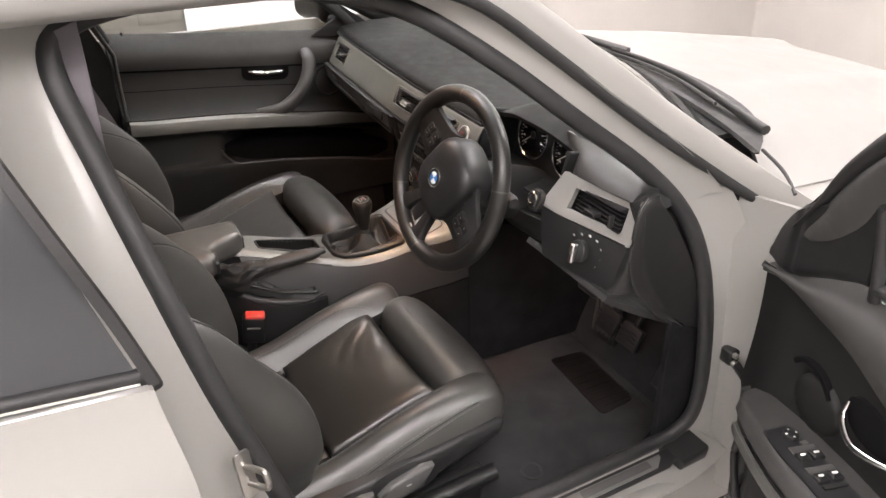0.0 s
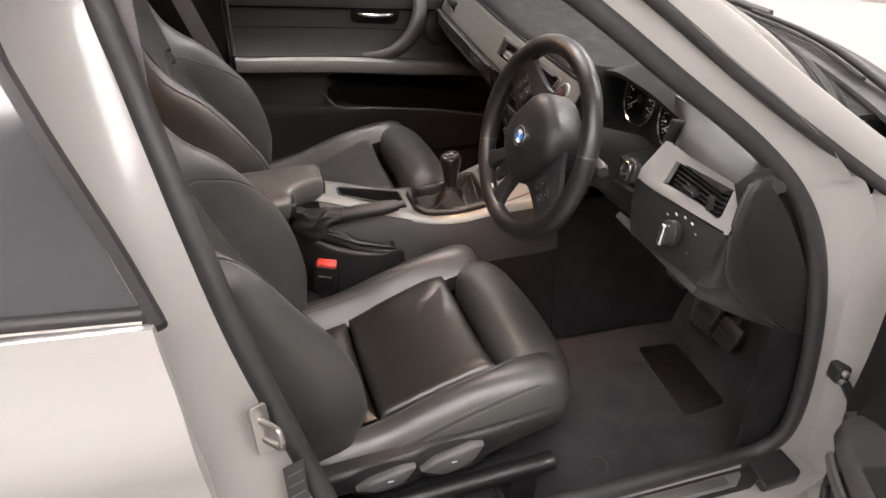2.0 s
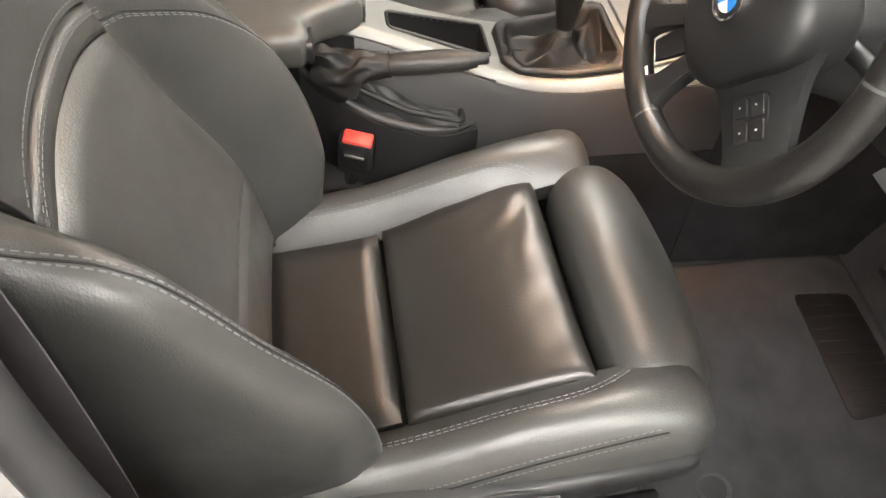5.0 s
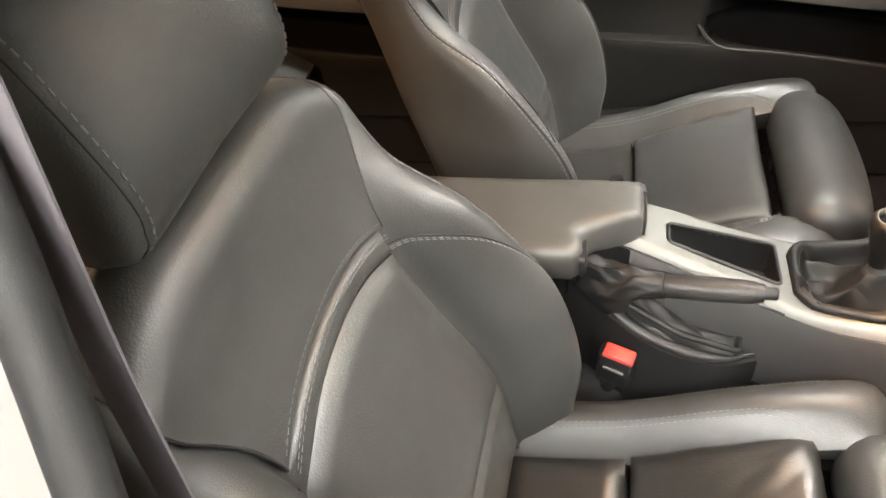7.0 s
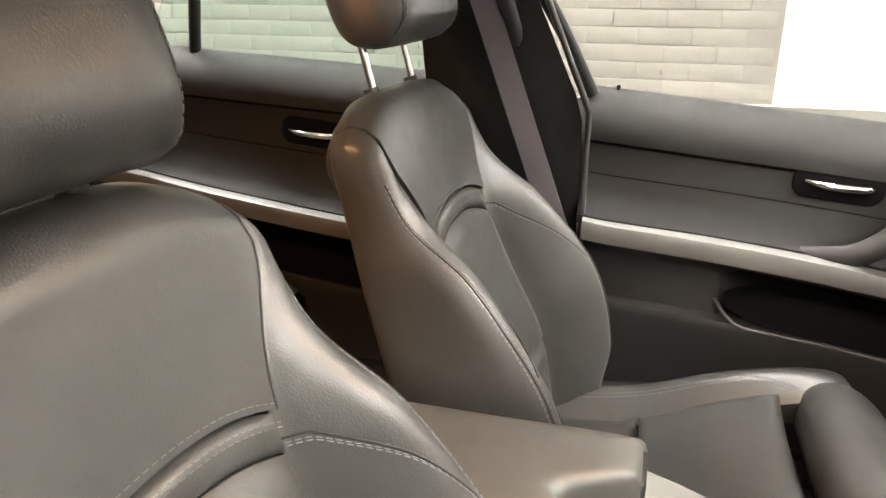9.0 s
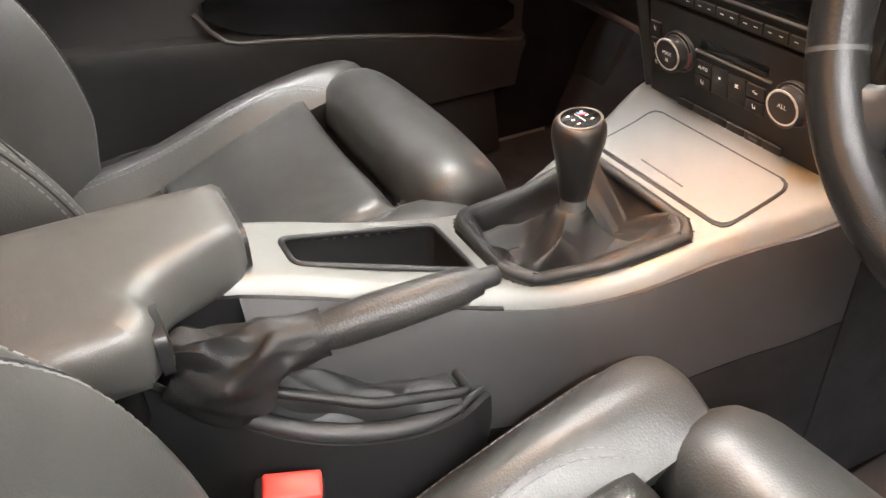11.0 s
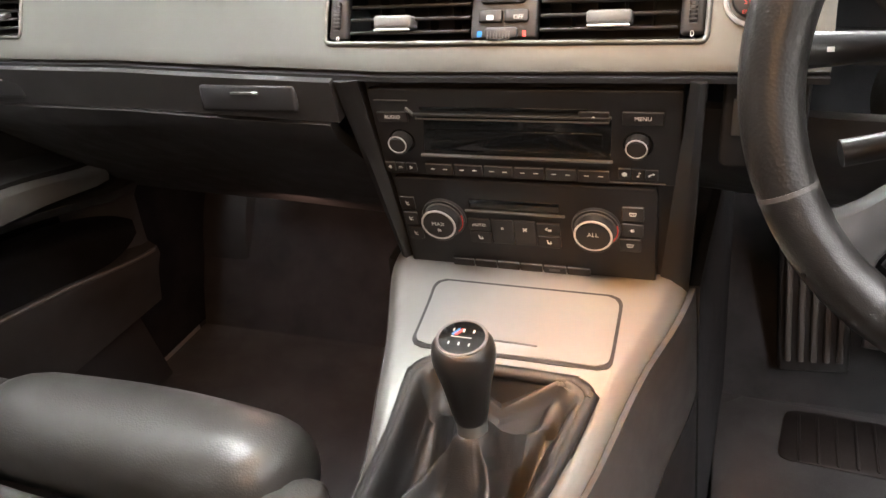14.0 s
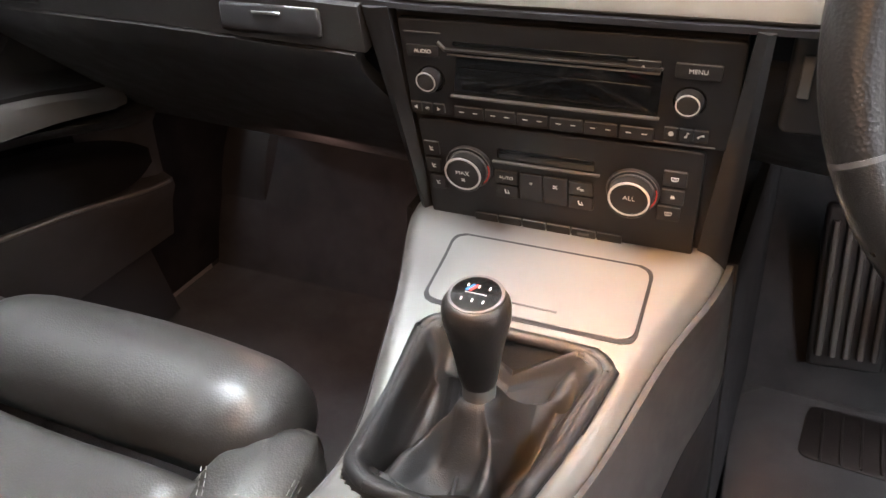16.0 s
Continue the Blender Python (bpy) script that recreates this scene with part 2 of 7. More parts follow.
def frames_along(pts, closed=False, up=V((0, 0, 1))):
    pts = [V(p) for p in pts]
    out, n = [], len(pts)
    for i in range(n):
        a = pts[(i - 1) % n] if closed or i > 0 else pts[i]
        b = pts[(i + 1) % n] if closed or i < n - 1 else pts[i]
        t = (b - a).normalized()
        s = t.cross(up)
        if s.length < 1e-4:
            s = t.cross(V((1, 0, 0)))
        s.normalize()
        out.append((pts[i], s, s.cross(t).normalized()))
    return out


def tube(pts, r, n=8, closed=False, up=V((0, 0, 1)), flatten=1.0):
    """A round (or flattened) rod along points; r is a number or a list."""
    fr = frames_along(pts, closed, up)
    rs = r if isinstance(r, (list, tuple)) else [r] * len(fr)
    rings = [[p + s * (q * math.cos(2 * math.pi * k / n)) + w * (q * flatten * math.sin(2 * math.pi * k / n)) for k in range(n)]
             for (p, s, w), q in zip(fr, rs)]
    if closed:
        rings.append(rings[0])
        bm = loft(rings, True, False)
        bmesh.ops.remove_doubles(bm, verts=bm.verts, dist=1e-6)
        return bm
    return loft(rings)


def sweep(profile, pts, closed=False, up=V((0, 0, 1))):
    """A closed profile of (side, up) carried along points."""
    rings = [[p + s * a + w * b for a, b in profile] for p, s, w in frames_along(pts, closed, up)]
    if closed:
        rings.append(rings[0])
        bm = loft(rings, True, False)
        bmesh.ops.remove_doubles(bm, verts=bm.verts, dist=1e-6)
        return bm
    return loft(rings)


def rbox(sx, sy, sz, bev=0.003, m=None, seg=2):
    """A box with rounded edges about its middle."""
    bm = bmesh.new()
    bmesh.ops.create_cube(bm, size=1)
    for v in bm.verts:
        v.co = V((v.co.x * sx, v.co.y * sy, v.co.z * sz))
    if bev:
        bmesh.ops.bevel(bm, geom=list(bm.edges), offset=bev, segments=seg, affect="EDGES", profile=0.5)
    if m is not None:
        bm.transform(m)
    return bm


def slab(outline, thick, bev=0.002, m=None, seg=2):
    """A plate from an outline in x, y, from z = 0 up to its thickness."""
    bm = bmesh.new()
    f = bm.faces.new([bm.verts.new((x, y, 0)) for x, y in outline])
    r = bmesh.ops.extrude_face_region(bm, geom=[f])
    top = [e for e in r["geom"] if isinstance(e, bmesh.types.BMVert)]
    for v in top:
        v.co.z += thick
    bmesh.ops.recalc_face_normals(bm, faces=bm.faces)
    if bev:
        es = [e for e in bm.edges if all(v.co.z > thick * 0.5 for v in e.verts)]
        bmesh.ops.bevel(bm, geom=es, offset=bev, segments=seg, affect="EDGES", profile=0.5)
    if m is not None:
        bm.transform(m)
    return bm


def rrect(w, h, r, n=5):
    """An outline of a rectangle with round corners, about its middle."""
    out = []
    for cx, cy, a0 in ((w / 2 - r, h / 2 - r, 0), (-w / 2 + r, h / 2 - r, 90), (-w / 2 + r, -h / 2 + r, 180), (w / 2 - r, -h / 2 + r, 270)):
        for k in range(n + 1):
            a = radians(a0 + 90 * k / n)
            out.append((cx + r * math.cos(a), cy + r * math.sin(a)))
    return out


def disc(r, h, n=32, bev=0.002, m=None, taper=1.0):
    """A round plate or knob from z = 0 up."""
    prof = [(r, 0), (r * taper, h - bev), (r * taper - bev * 0.3, h - bev * 0.3), (r * taper - bev, h)]
    rings = [[V((q * math.cos(2 * math.pi * k / n), q * math.sin(2 * math.pi * k / n), z)) for k in range(n)] for q, z in prof]
    bm = loft(rings)
    if m is not None:
        bm.transform(m)
    return bm


def ring(r0, r1, h, n=40, m=None):
    """A flat ring from radius r0 to r1, standing up by h."""
    prof = [(r0, 0), (r0, h), ((r0 + r1) / 2, h * 1.25), (r1, h), (r1, 0)]
    rings = [[V((q * math.cos(2 * math.pi * k / n), q * math.sin(2 * math.pi * k / n), z)) for q, z in prof] for k in range(n)]
    rings.append(rings[0])
    bm = loft(rings, True, False)
    bmesh.ops.remove_doubles(bm, verts=bm.verts, dist=1e-7)
    if m is not None:
        bm.transform(m)
    return bm


def frame_of(o, ex, ey):
    """The pose whose x runs along ex, whose y lies towards ey and whose origin is o."""
    x = V(ex).normalized()
    z = x.cross(V(ey)).normalized()
    y = z.cross(x)
    return Matrix.Translation(V(o)) @ Matrix((x, y, z)).transposed().to_4x4()


def words(text, size, m, material, parent, name="lettering"):
    """Letters of Blender's own font as a thin mesh, about their middle."""
    c = bpy.data.curves.new(name, "FONT")
    c.body, c.size, c.extrude, c.align_x, c.align_y = text, size, 0.0002, "CENTER", "CENTER"
    c.resolution_u = 3
    tmp = bpy.data.objects.new(name, c)
    me = bpy.data.meshes.new_from_object(tmp)
    bpy.data.objects.remove(tmp)
    me.transform(m)
    me.materials.clear()
    me.materials.append(material)
    ob = new(name, me)
    ob.parent = parent
    return ob


def dashes(pts, r, length=0.0055, gap=0.0030):
    """Single stitches along a seam, in one mesh."""
    pts = [V(p) for p in pts]
    run = [0.0]
    for a, b in zip(pts, pts[1:]):
        run.append(run[-1] + (b - a).length)

    def at(d):
        for i in range(len(pts) - 1):
            if d <= run[i + 1] or i == len(pts) - 2:
                w = max(run[i + 1] - run[i], 1e-9)
                return pts[i].lerp(pts[i + 1], min(1.0, (d - run[i]) / w))
    bm = bmesh.new()
    d = 0.001
    while d + length < run[-1]:
        a, b = at(d), at(d + length)
        t = (b - a).normalized()
        e = t.orthogonal().normalized()
        f = t.cross(e)
        ends = []
        for p in (a, b):
            ends.append([bm.verts.new(p + (e * math.cos(k * math.pi / 2.5) + f * math.sin(k * math.pi / 2.5)) * r) for k in range(5)])
        for k in range(5):
            bm.faces.new((ends[0][k], ends[0][(k + 1) % 5], ends[1][(k + 1) % 5], ends[1][k]))
        bm.faces.new(list(reversed(ends[0])))
        bm.faces.new(ends[1])
        d += length + gap
    bmesh.ops.recalc_face_normals(bm, faces=bm.faces)
    return bm

def round_poly(pts, r, n=5):
    """A polygon with its corners rounded."""
    out = []
    for i, p in enumerate(pts):
        p, a, b = V((*p, 0)), V((*pts[i - 1], 0)), V((*pts[(i + 1) % len(pts)], 0))
        p0, p1 = p + (a - p).normalized() * r, p + (b - p).normalized() * r
        for k in range(n + 1):
            f = k / n
            q = p0 * (1 - f) ** 2 + p * 2 * f * (1 - f) + p1 * f * f
            out.append((q.x, q.y))
    return out


# ---- the garage ----
def room_box(name, lo, hi, mat, label, bev=0.0):
    lo, hi = V(lo), V(hi)
    c = (lo + hi) / 2
    s = hi - lo
    ob = part(name, rbox(s.x, s.y, s.z, bev, Matrix.Translation(c)), mat, None, "", True)
    return tagged(ob, label, name.split("_")[0], "", "structure")


room_box("floor", (-3.0, -4.6, -0.1), (4.6, 5.6, 0.0), FLOOR_MAT, "pale painted concrete garage floor")
room_box("wall_north", (-3.0, 5.2, 0.0), (4.8, 5.4, 3.2), PLASTER, "pale plastered garage end wall")
room_box("wall_south", (-3.0, -4.6, 0.0), (4.8, -4.4, 3.2), PLASTER, "pale plastered garage wall behind the car")
room_box("wall_east", (4.4, -4.4, 0.0), (4.6, 5.2, 3.2), PLASTER, "pale plastered garage side wall")
room_box("ceiling", (-3.0, -4.6, 3.2), (4.8, 5.4, 3.3), CEIL, "white painted garage ceiling")
wall_w = room_box("wall_west", (-3.0, -4.4, 0.0), (-2.812, 5.2, 3.2), MORTAR, "cream painted brick garage wall")
board = room_box("wall_board", (-2.812, 0.585, 0.0), (-2.775, 2.05, 3.0), PANEL, "smooth white board on the brick wall")

room_box("wall_render", (-2.812, 2.05, 0.0), (-2.785, 5.2, 3.2), PLASTER, "pale plastered stretch of the side wall")
for gz in (0.62, 1.32):
    room_box("trim_strip", (-2.785, 2.05, gz), (-2.776, 5.2, gz + 0.03), PANEL, "thin pale strip along the plastered wall")
    room_box("trim_strip", (-2.77, 5.191, gz), (4.4, 5.2, gz + 0.03), PANEL, "thin pale strip along the end wall")


def ceiling_light(x, y, sx, sy):
    t = thing("ceiling_light", "white rectangular light panel under the garage ceiling", "ceiling light", "ceiling lights", "", (x, y, 3.2))
    part("frame", rbox(sx + 0.06, sy + 0.06, 0.05, 0.006, pose(0, 0, -0.027)), PANEL, t)
    part("diffuser", rbox(sx, sy, 0.02, 0.004, pose(0, 0, -0.055)), LED, t)


for lx, ly in ((0.6, -3.2), (2.5, -0.5), (2.6, -2.2), (0.5, 2.9), (-1.0, -2.3), (-0.95, 0.3), (-1.6, 3.2), (3.3, 1.2)):
    ceiling_light(lx, ly, 0.6, 1.2)

# the painted bricks that show through the side windows are pieces; those beyond them are one rough coat
brick_mesh = None
bw, bh = 0.215, 0.0645
for row in range(8, 22):
    for col in range(-14, 4):
        y = col * 0.225 + (0.1125 if row % 2 else 0.0)
        if y + 0.1075 > 0.58:
            continue
        if brick_mesh is None:
            bb = rbox(0.012, bw + 0.007, bh + 0.007, 0.0026, None, 2)
            ob = part("brick", bb, BRICK, wall_w)
            brick_mesh = ob.data
        else:
            ob = new("brick", brick_mesh)
            ob.parent = wall_w
        ob.location = (-2.8155 + random.uniform(-0.0016, 0.0016), y + random.uniform(-0.002, 0.002), 0.0375 + 0.075 * row)
        ob.rotation_euler = (random.uniform(-0.006, 0.006), random.uniform(-0.012, 0.012), random.uniform(-0.008, 0.008))
# open joints where the paint has not closed the mortar
for i in range(34):
    row = random.randrange(10, 22)
    y = random.randrange(-13, 5) * 0.1125 + (0.1125 if row % 2 else 0.0)
    if y < 0.5:
        part("open_joint", rbox(0.002, 0.006, random.uniform(0.025, 0.055), 0.0008, pose(-2.8088, y, 0.0375 + 0.075 * row + random.uniform(-0.008, 0.008))), JOINT, wall_w)

# ---- front seats ----
SIDE_GREY = surface("seat_side_plastic", (0.024, 0.024, 0.025), 0.40, vary=0.08, grain=1300, grain_h=0.0002)
DASH_GREY = surface("lever_plastic", (0.085, 0.085, 0.085), 0.42, vary=0.06)
z_seat = curve1([(-0.08, 0.420), (0.0, 0.425), (0.135, 0.446), (0.26, 0.493), (0.365, 0.529), (0.45, 0.548), (0.54, 0.540)])
seam_w = curve1([(0.0, 0.168), (0.10, 0.175), (0.16, 0.176), (0.26, 0.169), (0.36, 0.157), (0.44, 0.149), (0.50, 0.158), (0.56, 0.180), (0.60, 0.196), (0.66, 0.208)])
back_w = curve1([(0.0, 0.225), (0.10, 0.250), (0.25, 0.260), (0.36, 0.256), (0.46, 0.246), (0.54, 0.238), (0.60, 0.231), (0.66, 0.226)])
wing_d = curve1([(0.0, 0.062), (0.10, 0.100), (0.24, 0.108), (0.36, 0.074), (0.46, 0.032), (0.54, 0.012), (0.60, 0.004), (0.66, 0.0)])
back_t = curve1([(0.0, 0.115), (0.2, 0.108), (0.45, 0.102), (0.60, 0.100), (0.66, 0.098)])


def front_seat(cx, m, label, lift, tilt, top_s, head_w, head_d):
    """A sport seat; m is 1 where its outer side lies towards +x. lift: how far the head restraint is pulled out."""
    t = thing("front_seat", label, "car seat", "front seats", "", (cx, 0, 0))

    def cu(xl, y, dz):
        return V((m * xl, y, z_seat(y) + dz))

    sn, cs = math.sin(radians(tilt)), math.cos(radians(tilt))

    def bk(xl, s, d):
        # the upper corners of the backrest are rounded off
        if 0.42 < s < 0.686:
            k = min(1.0, (s - 0.42) / 0.17)
            s -= 0.060 * k * k * (3 - 2 * k) * max(0.0, (abs(xl) - 0.085) / 0.145) ** 2.2
        return V((m * xl, -s * sn + d * cs, 0.43 + s * cs + d * sn))

    def panel(name, fn, nu, nv, bulge, depth, mat, parent=t, edge=0.12, lab=""):
        return part(name, pad((lambda u, v: fn(u, v)) if m > 0 else (lambda u, v: fn(1 - u, v)), nu, nv, bulge, depth, edge), mat, parent, lab)

    def flat_across(xl):
        return 0.10 * xl * xl / 0.15

    def crumple(xl, y):
        """Creases that fan out from the inner front corner, and a few soft folds along the front."""
        dx, dy = xl + 0.165, 0.385 - y
        r, a = math.hypot(dx, dy), math.atan2(dy, dx)
        fan = 0.0007 * math.exp(-((r - 0.08) / 0.055) ** 2) * math.sin(15 * a + 9 * r) + 0.0004 * math.exp(-((r - 0.13) / 0.06) ** 2) * math.sin(27 * a - 14 * r + 2 * math.sin(40 * r))
        soft = 0.0004 * math.exp(-((y - 0.345) / 0.03) ** 2) * math.sin(95 * xl + 60 * y)
        return (1.0 if m > 0 else 0.2) * (fan + soft) - 0.014 * math.exp(-(r / 0.05) ** 2) + (0.0012 if m > 0 else 0.0002) * math.sin(23 * xl + 31 * y + 1.0) * math.sin(17 * xl - 26 * y)
    cushion = panel("cushion", lambda u, v: cu((-0.153 + 0.306 * u) * (1 + 0.07 * v), 0.142 + 0.222 * v, flat_across(-0.153 + 0.306 * u) + crumple(-0.153 + 0.306 * u, 0.142 + 0.222 * v)), 66, 48, 0.013, 0.05, LEATHER_WORN if m > 0 else LEATHER, t, 0.10, "worn black leather cushion panel")
    panel("rear_cushion", lambda u, v: cu(-0.150 + 0.300 * u, -0.03 + 0.165 * v, flat_across(-0.15 + 0.3 * u)), 20, 12, 0.011, 0.05, LEATHER_WORN)
    # side bolsters of the cushion
    path = [(0.150, -0.004), (0.170, 0.020), (0.196, 0.042), (0.222, 0.040), (0.245, 0.014), (0.258, -0.030), (0.260, -0.085), (0.250, -0.125)]
    prof = [tuple(q) for q in spline(path, 18)] + [(0.20, -0.13), (0.165, -0.08)]
    grow = curve1([(-0.07, 0.75), (0.05, 1.0), (0.25, 1.0), (0.38, 0.72), (0.46, 0.45)])
    flatter = curve1([(-0.07, 0.7), (0.05, 0.62), (0.25, 0.42), (0.38, 0.30), (0.46, 0.25)])
    for side in (1, -1):
        rise_of = flatter if side < 0 and m < 0 else grow
        rings = []
        end = 0.490 if side > 0 else 0.458
        ys = [-0.075 + (end - 0.045 + 0.075) * i / 26 for i in range(27)] + [end - 0.030, end - 0.017, end - 0.008, end - 0.002, end]
        for i, y in enumerate(ys):
            k = 1.0 if i < 27 else (0.97, 0.90, 0.78, 0.60, 0.40)[i - 27]
            if rise_of is flatter:
                k = math.sqrt(max(0.10, 1 - (max(0.0, y - end + 0.13) / 0.134) ** 2))
            k0 = 1.0 if i > 1 else (0.6, 0.9)[i]
            row = [cu(side * (0.205 + (a - 0.205) * k * k0), y, (-0.05 + ((b if b < 0 else b * rise_of(y)) + 0.05) * k * k0)) for a, b in prof]
            hem = 0.452 + 0.110 * (y - 0.09)
            for p in row:
                p.z = max(p.z, min(hem, z_seat(y) - 0.01))
            rings.append(row)
        b = part("cushion_bolster", loft(rings), LEATHER, t)
        inner = curve1([(0.150, -0.004), (0.170, 0.020), (0.196, 0.042), (0.222, 0.040)])
        for off in (0.186, 0.192):
            line = []
            for i in range(37):
                y = -0.02 + (end - 0.06) * i / 36
                turn = max(0.0, (i - 28) / 8) ** 2 * 0.032
                line.append(cu(side * (off - turn), y, inner(off - turn) * rise_of(y) + 0.0006))
            part("stitching", dashes(line, 0.0006), SEAM_GREY, b)
        for off, dz in ((0.2440, 0.0165), (0.2505, 0.0035)):
            line = [cu(side * off, y, dz * rise_of(y) + 0.0004) for y in [-0.02 + (end - 0.05) * i / 36 for i in range(37)]]
            part("stitching", dashes(line, 0.0006), SEAM_GREY, b)
        line = [cu(side * 0.2475, y, 0.0105 * rise_of(y)) for y in [-0.02 + (end - 0.05) * i / 36 for i in range(37)]]
        part("seam", tube(line, 0.0011, 6), SEAM_DARK, b)
    # thigh rest
    nose = [(0.386, -0.055), (0.388, -0.018), (0.396, 0.004), (0.42, 0.014), (0.455, 0.012), (0.486, -0.004), (0.508, -0.030), (0.518, -0.065), (0.510, -0.100), (0.475, -0.115), (0.41, -0.10)]
    rings = []
    xs = [(-0.178 if m > 0 else -0.196) + (0.372 if m > 0 else 0.390) * i / 24 for i in range(25)]
    for i, xl in enumerate(xs):
        e = min(i, 24 - i)
        k = (0.55, 0.86, 0.96, 1.0)[min(e, 3)]
        bow = 0.020 * (1 - ((xl - 0.02) / 0.19) ** 2)
        rings.append([cu(xl, 0.445 + (y - 0.445) * k + bow * (y - 0.386) / 0.13, 0) + V((0, 0 if m > 0 else 0.008, (0 if m > 0 else 0.013) - 0.045 + (dz + 0.045) * k)) for y, dz in spline(nose, 22)])
    part("thigh_rest", loft(rings), LEATHER, t, "worn black leather thigh rest")
    # plastic base, side cover, levers and rails
    part("seat_base", rbox(0.40, 0.46, 0.07, 0.02, pose(0, 0.19, 0.375)), SATIN_BLACK, t)
    side = [(-0.10, 0.030), (0.30, 0.048), (0.40, 0.080), (0.462, 0.100), (0.470, 0.128), (0.455, 0.138), (0.30, 0.118), (0.09, 0.094), (-0.10, 0.074), (-0.13, 0.05)]
    part("side_cover", slab([(y, z) for y, z in side], 0.035, 0.010, frame_of((m * 0.235, 0.0, 0.368), (0, 1, 0), (0, 0, 1)) if m > 0 else frame_of((m * 0.235 - 0.035, 0.0, 0.368), (0, 1, 0), (0, 0, 1))), SIDE_GREY, t)
    for y0, y1, zz, h in ((0.186, 0.306, 0.440, 0.050), (0.070, 0.180, 0.428, 0.038)):
        out = [(0, 0), (0.035, -h * 0.5), ((y1 - y0) * 0.75, -h * 0.45), (y1 - y0, h * 0.35), ((y1 - y0) * 0.8, h * 0.5), (0.03, h * 0.35)]
        lv = part("seat_lever", slab([(a, b) for a, b in out], 0.016, 0.006, frame_of((m * 0.272 - (0 if m > 0 else 0.016), y0, zz), (0, 1, 0.12), (0, 0, 1))), DASH_GREY, t, "grey-black seat adjuster lever")
        part("lever_recess", slab([(0.5 * (y0 + y1) + 0.078 * math.cos(a), zz + 0.002 + (h * 0.5 + 0.018) * math.sin(a)) for a in [2 * math.pi * i / 24 for i in range(24)]], 0.003, 0.001, frame_of((m * 0.2665 - (0 if m > 0 else 0.003), 0, 0), (0, 1, 0), (0, 0, 1))), RUBBER, lv)
        part("lever_mark", rbox(0.001, 0.010, 0.003, 0, pose(m * 0.2885, y0 + 0.06, zz + 0.01)), WHITE_MARK, lv)
    for sx in (0.235, -0.215):
        part("seat_rail", rbox(0.030, 0.56, 0.030, 0.006, pose(m * sx, 0.16, 0.335, 3.5)), SATIN_BLACK, t)
        part("rail_foot", rbox(0.05, 0.06, 0.09, 0.008, pose(m * sx, 0.40, 0.29)), SATIN_BLACK, t)
        part("rail_foot", rbox(0.05, 0.06, 0.09, 0.008, pose(m * sx, -0.08, 0.28)), SATIN_BLACK, t)
    part("rail_tube", tube([(m * 0.262, 0.06, 0.340), (m * 0.262, 0.455, 0.360)], 0.018, 16), SATIN_BLACK, t)

    # backrest: middle fields
    def back_d(s):
        return -0.012 + 0.020 * math.exp(-((s - 0.17) / 0.12) ** 2)

    def field(s0, s1, arch0=0.0, arch1=0.0, grow_w=1.0):
        def fn(u, v):
            u = 1 - u
            a = s0 + arch0 * (1 - abs(2 * u - 1) ** 2.3)
            b = s1 + arch1 * (1 - abs(2 * u - 1) ** 2.3)
            s = a + (b - a) * v
            w = (seam_w(s) - 0.003) * grow_w
            xl = -w + 2 * w * u
            return bk(xl, s, back_d(s) + 0.004 * (xl / 0.14) ** 2)
        return fn
    panel("lumbar_panel", field(0.035, 0.1535), 20, 12, 0.003, 0.04, LEATHER, t, 0.05)
    panel("backrest_insert", field(0.155, 0.418, 0, 0.031), 20, 20, 0.008, 0.04, LEATHER, t, 0.08, "smooth black leather backrest insert")
    panel("arch_band", field(0.420, 0.456, 0.031, 0.028), 20, 5, 0.002, 0.03, LEATHER, t, 0.12)

    def crown(u, v):
        u = 1 - u
        s0 = 0.459 + 0.028 * (1 - abs(2 * u - 1) ** 2.3)
        q = v * 1.25
        if q <= 1:
            s, d = s0 + (top_s - s0) * q, -0.012
        else:
            a = (q - 1) / 0.25 * radians(172)
            s, d = top_s + 0.046 * math.sin(a), -0.012 - 0.043 * (1 - math.cos(a))
        w = seam_w(min(s, top_s)) - 0.002 - 0.007 * max(0.0, q - 1) / 0.25
        xl = -w + 2 * w * u
        return bk(xl, s, d + 0.004 * (xl / 0.14) ** 2 * max(0.0, 1 - q))
    part("upper_panel", sheet(crown if m > 0 else (lambda u, v: crown(1 - u, v)), 24, 30, 0.03), LEATHER, t)
    for e in (0.0, 1.0):
        part("panel_seam", tube([crown(e, i / 30) for i in range(31)], 0.0012, 6), SEAM_DARK, t)
    for s0, dd in ((0.4440, 0.0016), (0.4485, 0.0016), (0.4650, 0.0006)):
        line = []
        for i in range(25):
            u = i / 24
            s = s0 + 0.028 * (1 - abs(2 * u - 1) ** 2.3)
            xl = (2 * u - 1) * (seam_w(s) - 0.004)
            line.append(bk(xl, s, back_d(s) + 0.004 * (xl / 0.14) ** 2 + dd))
        part("stitching", dashes(line, 0.0005), SEAM_GREY, t)

    # side wings of the backrest
    def wing_path(s, sd):
        a, b, p, tt = seam_w(s), back_w(s), wing_d(s) * (1.0 if sd < 0 else 1.36 if m > 0 else 1.13), back_t(s)
        if sd > 0 and m > 0:
            p += 0.022 * math.exp(-((s - 0.45) / 0.08) ** 2)
        w = b - a
        f = back_d(s) + 0.004 * (a / 0.14) ** 2 * max(0.0, min(1.0, (0.60 - s) / 0.15))
        k = min(1.0, p / 0.05)
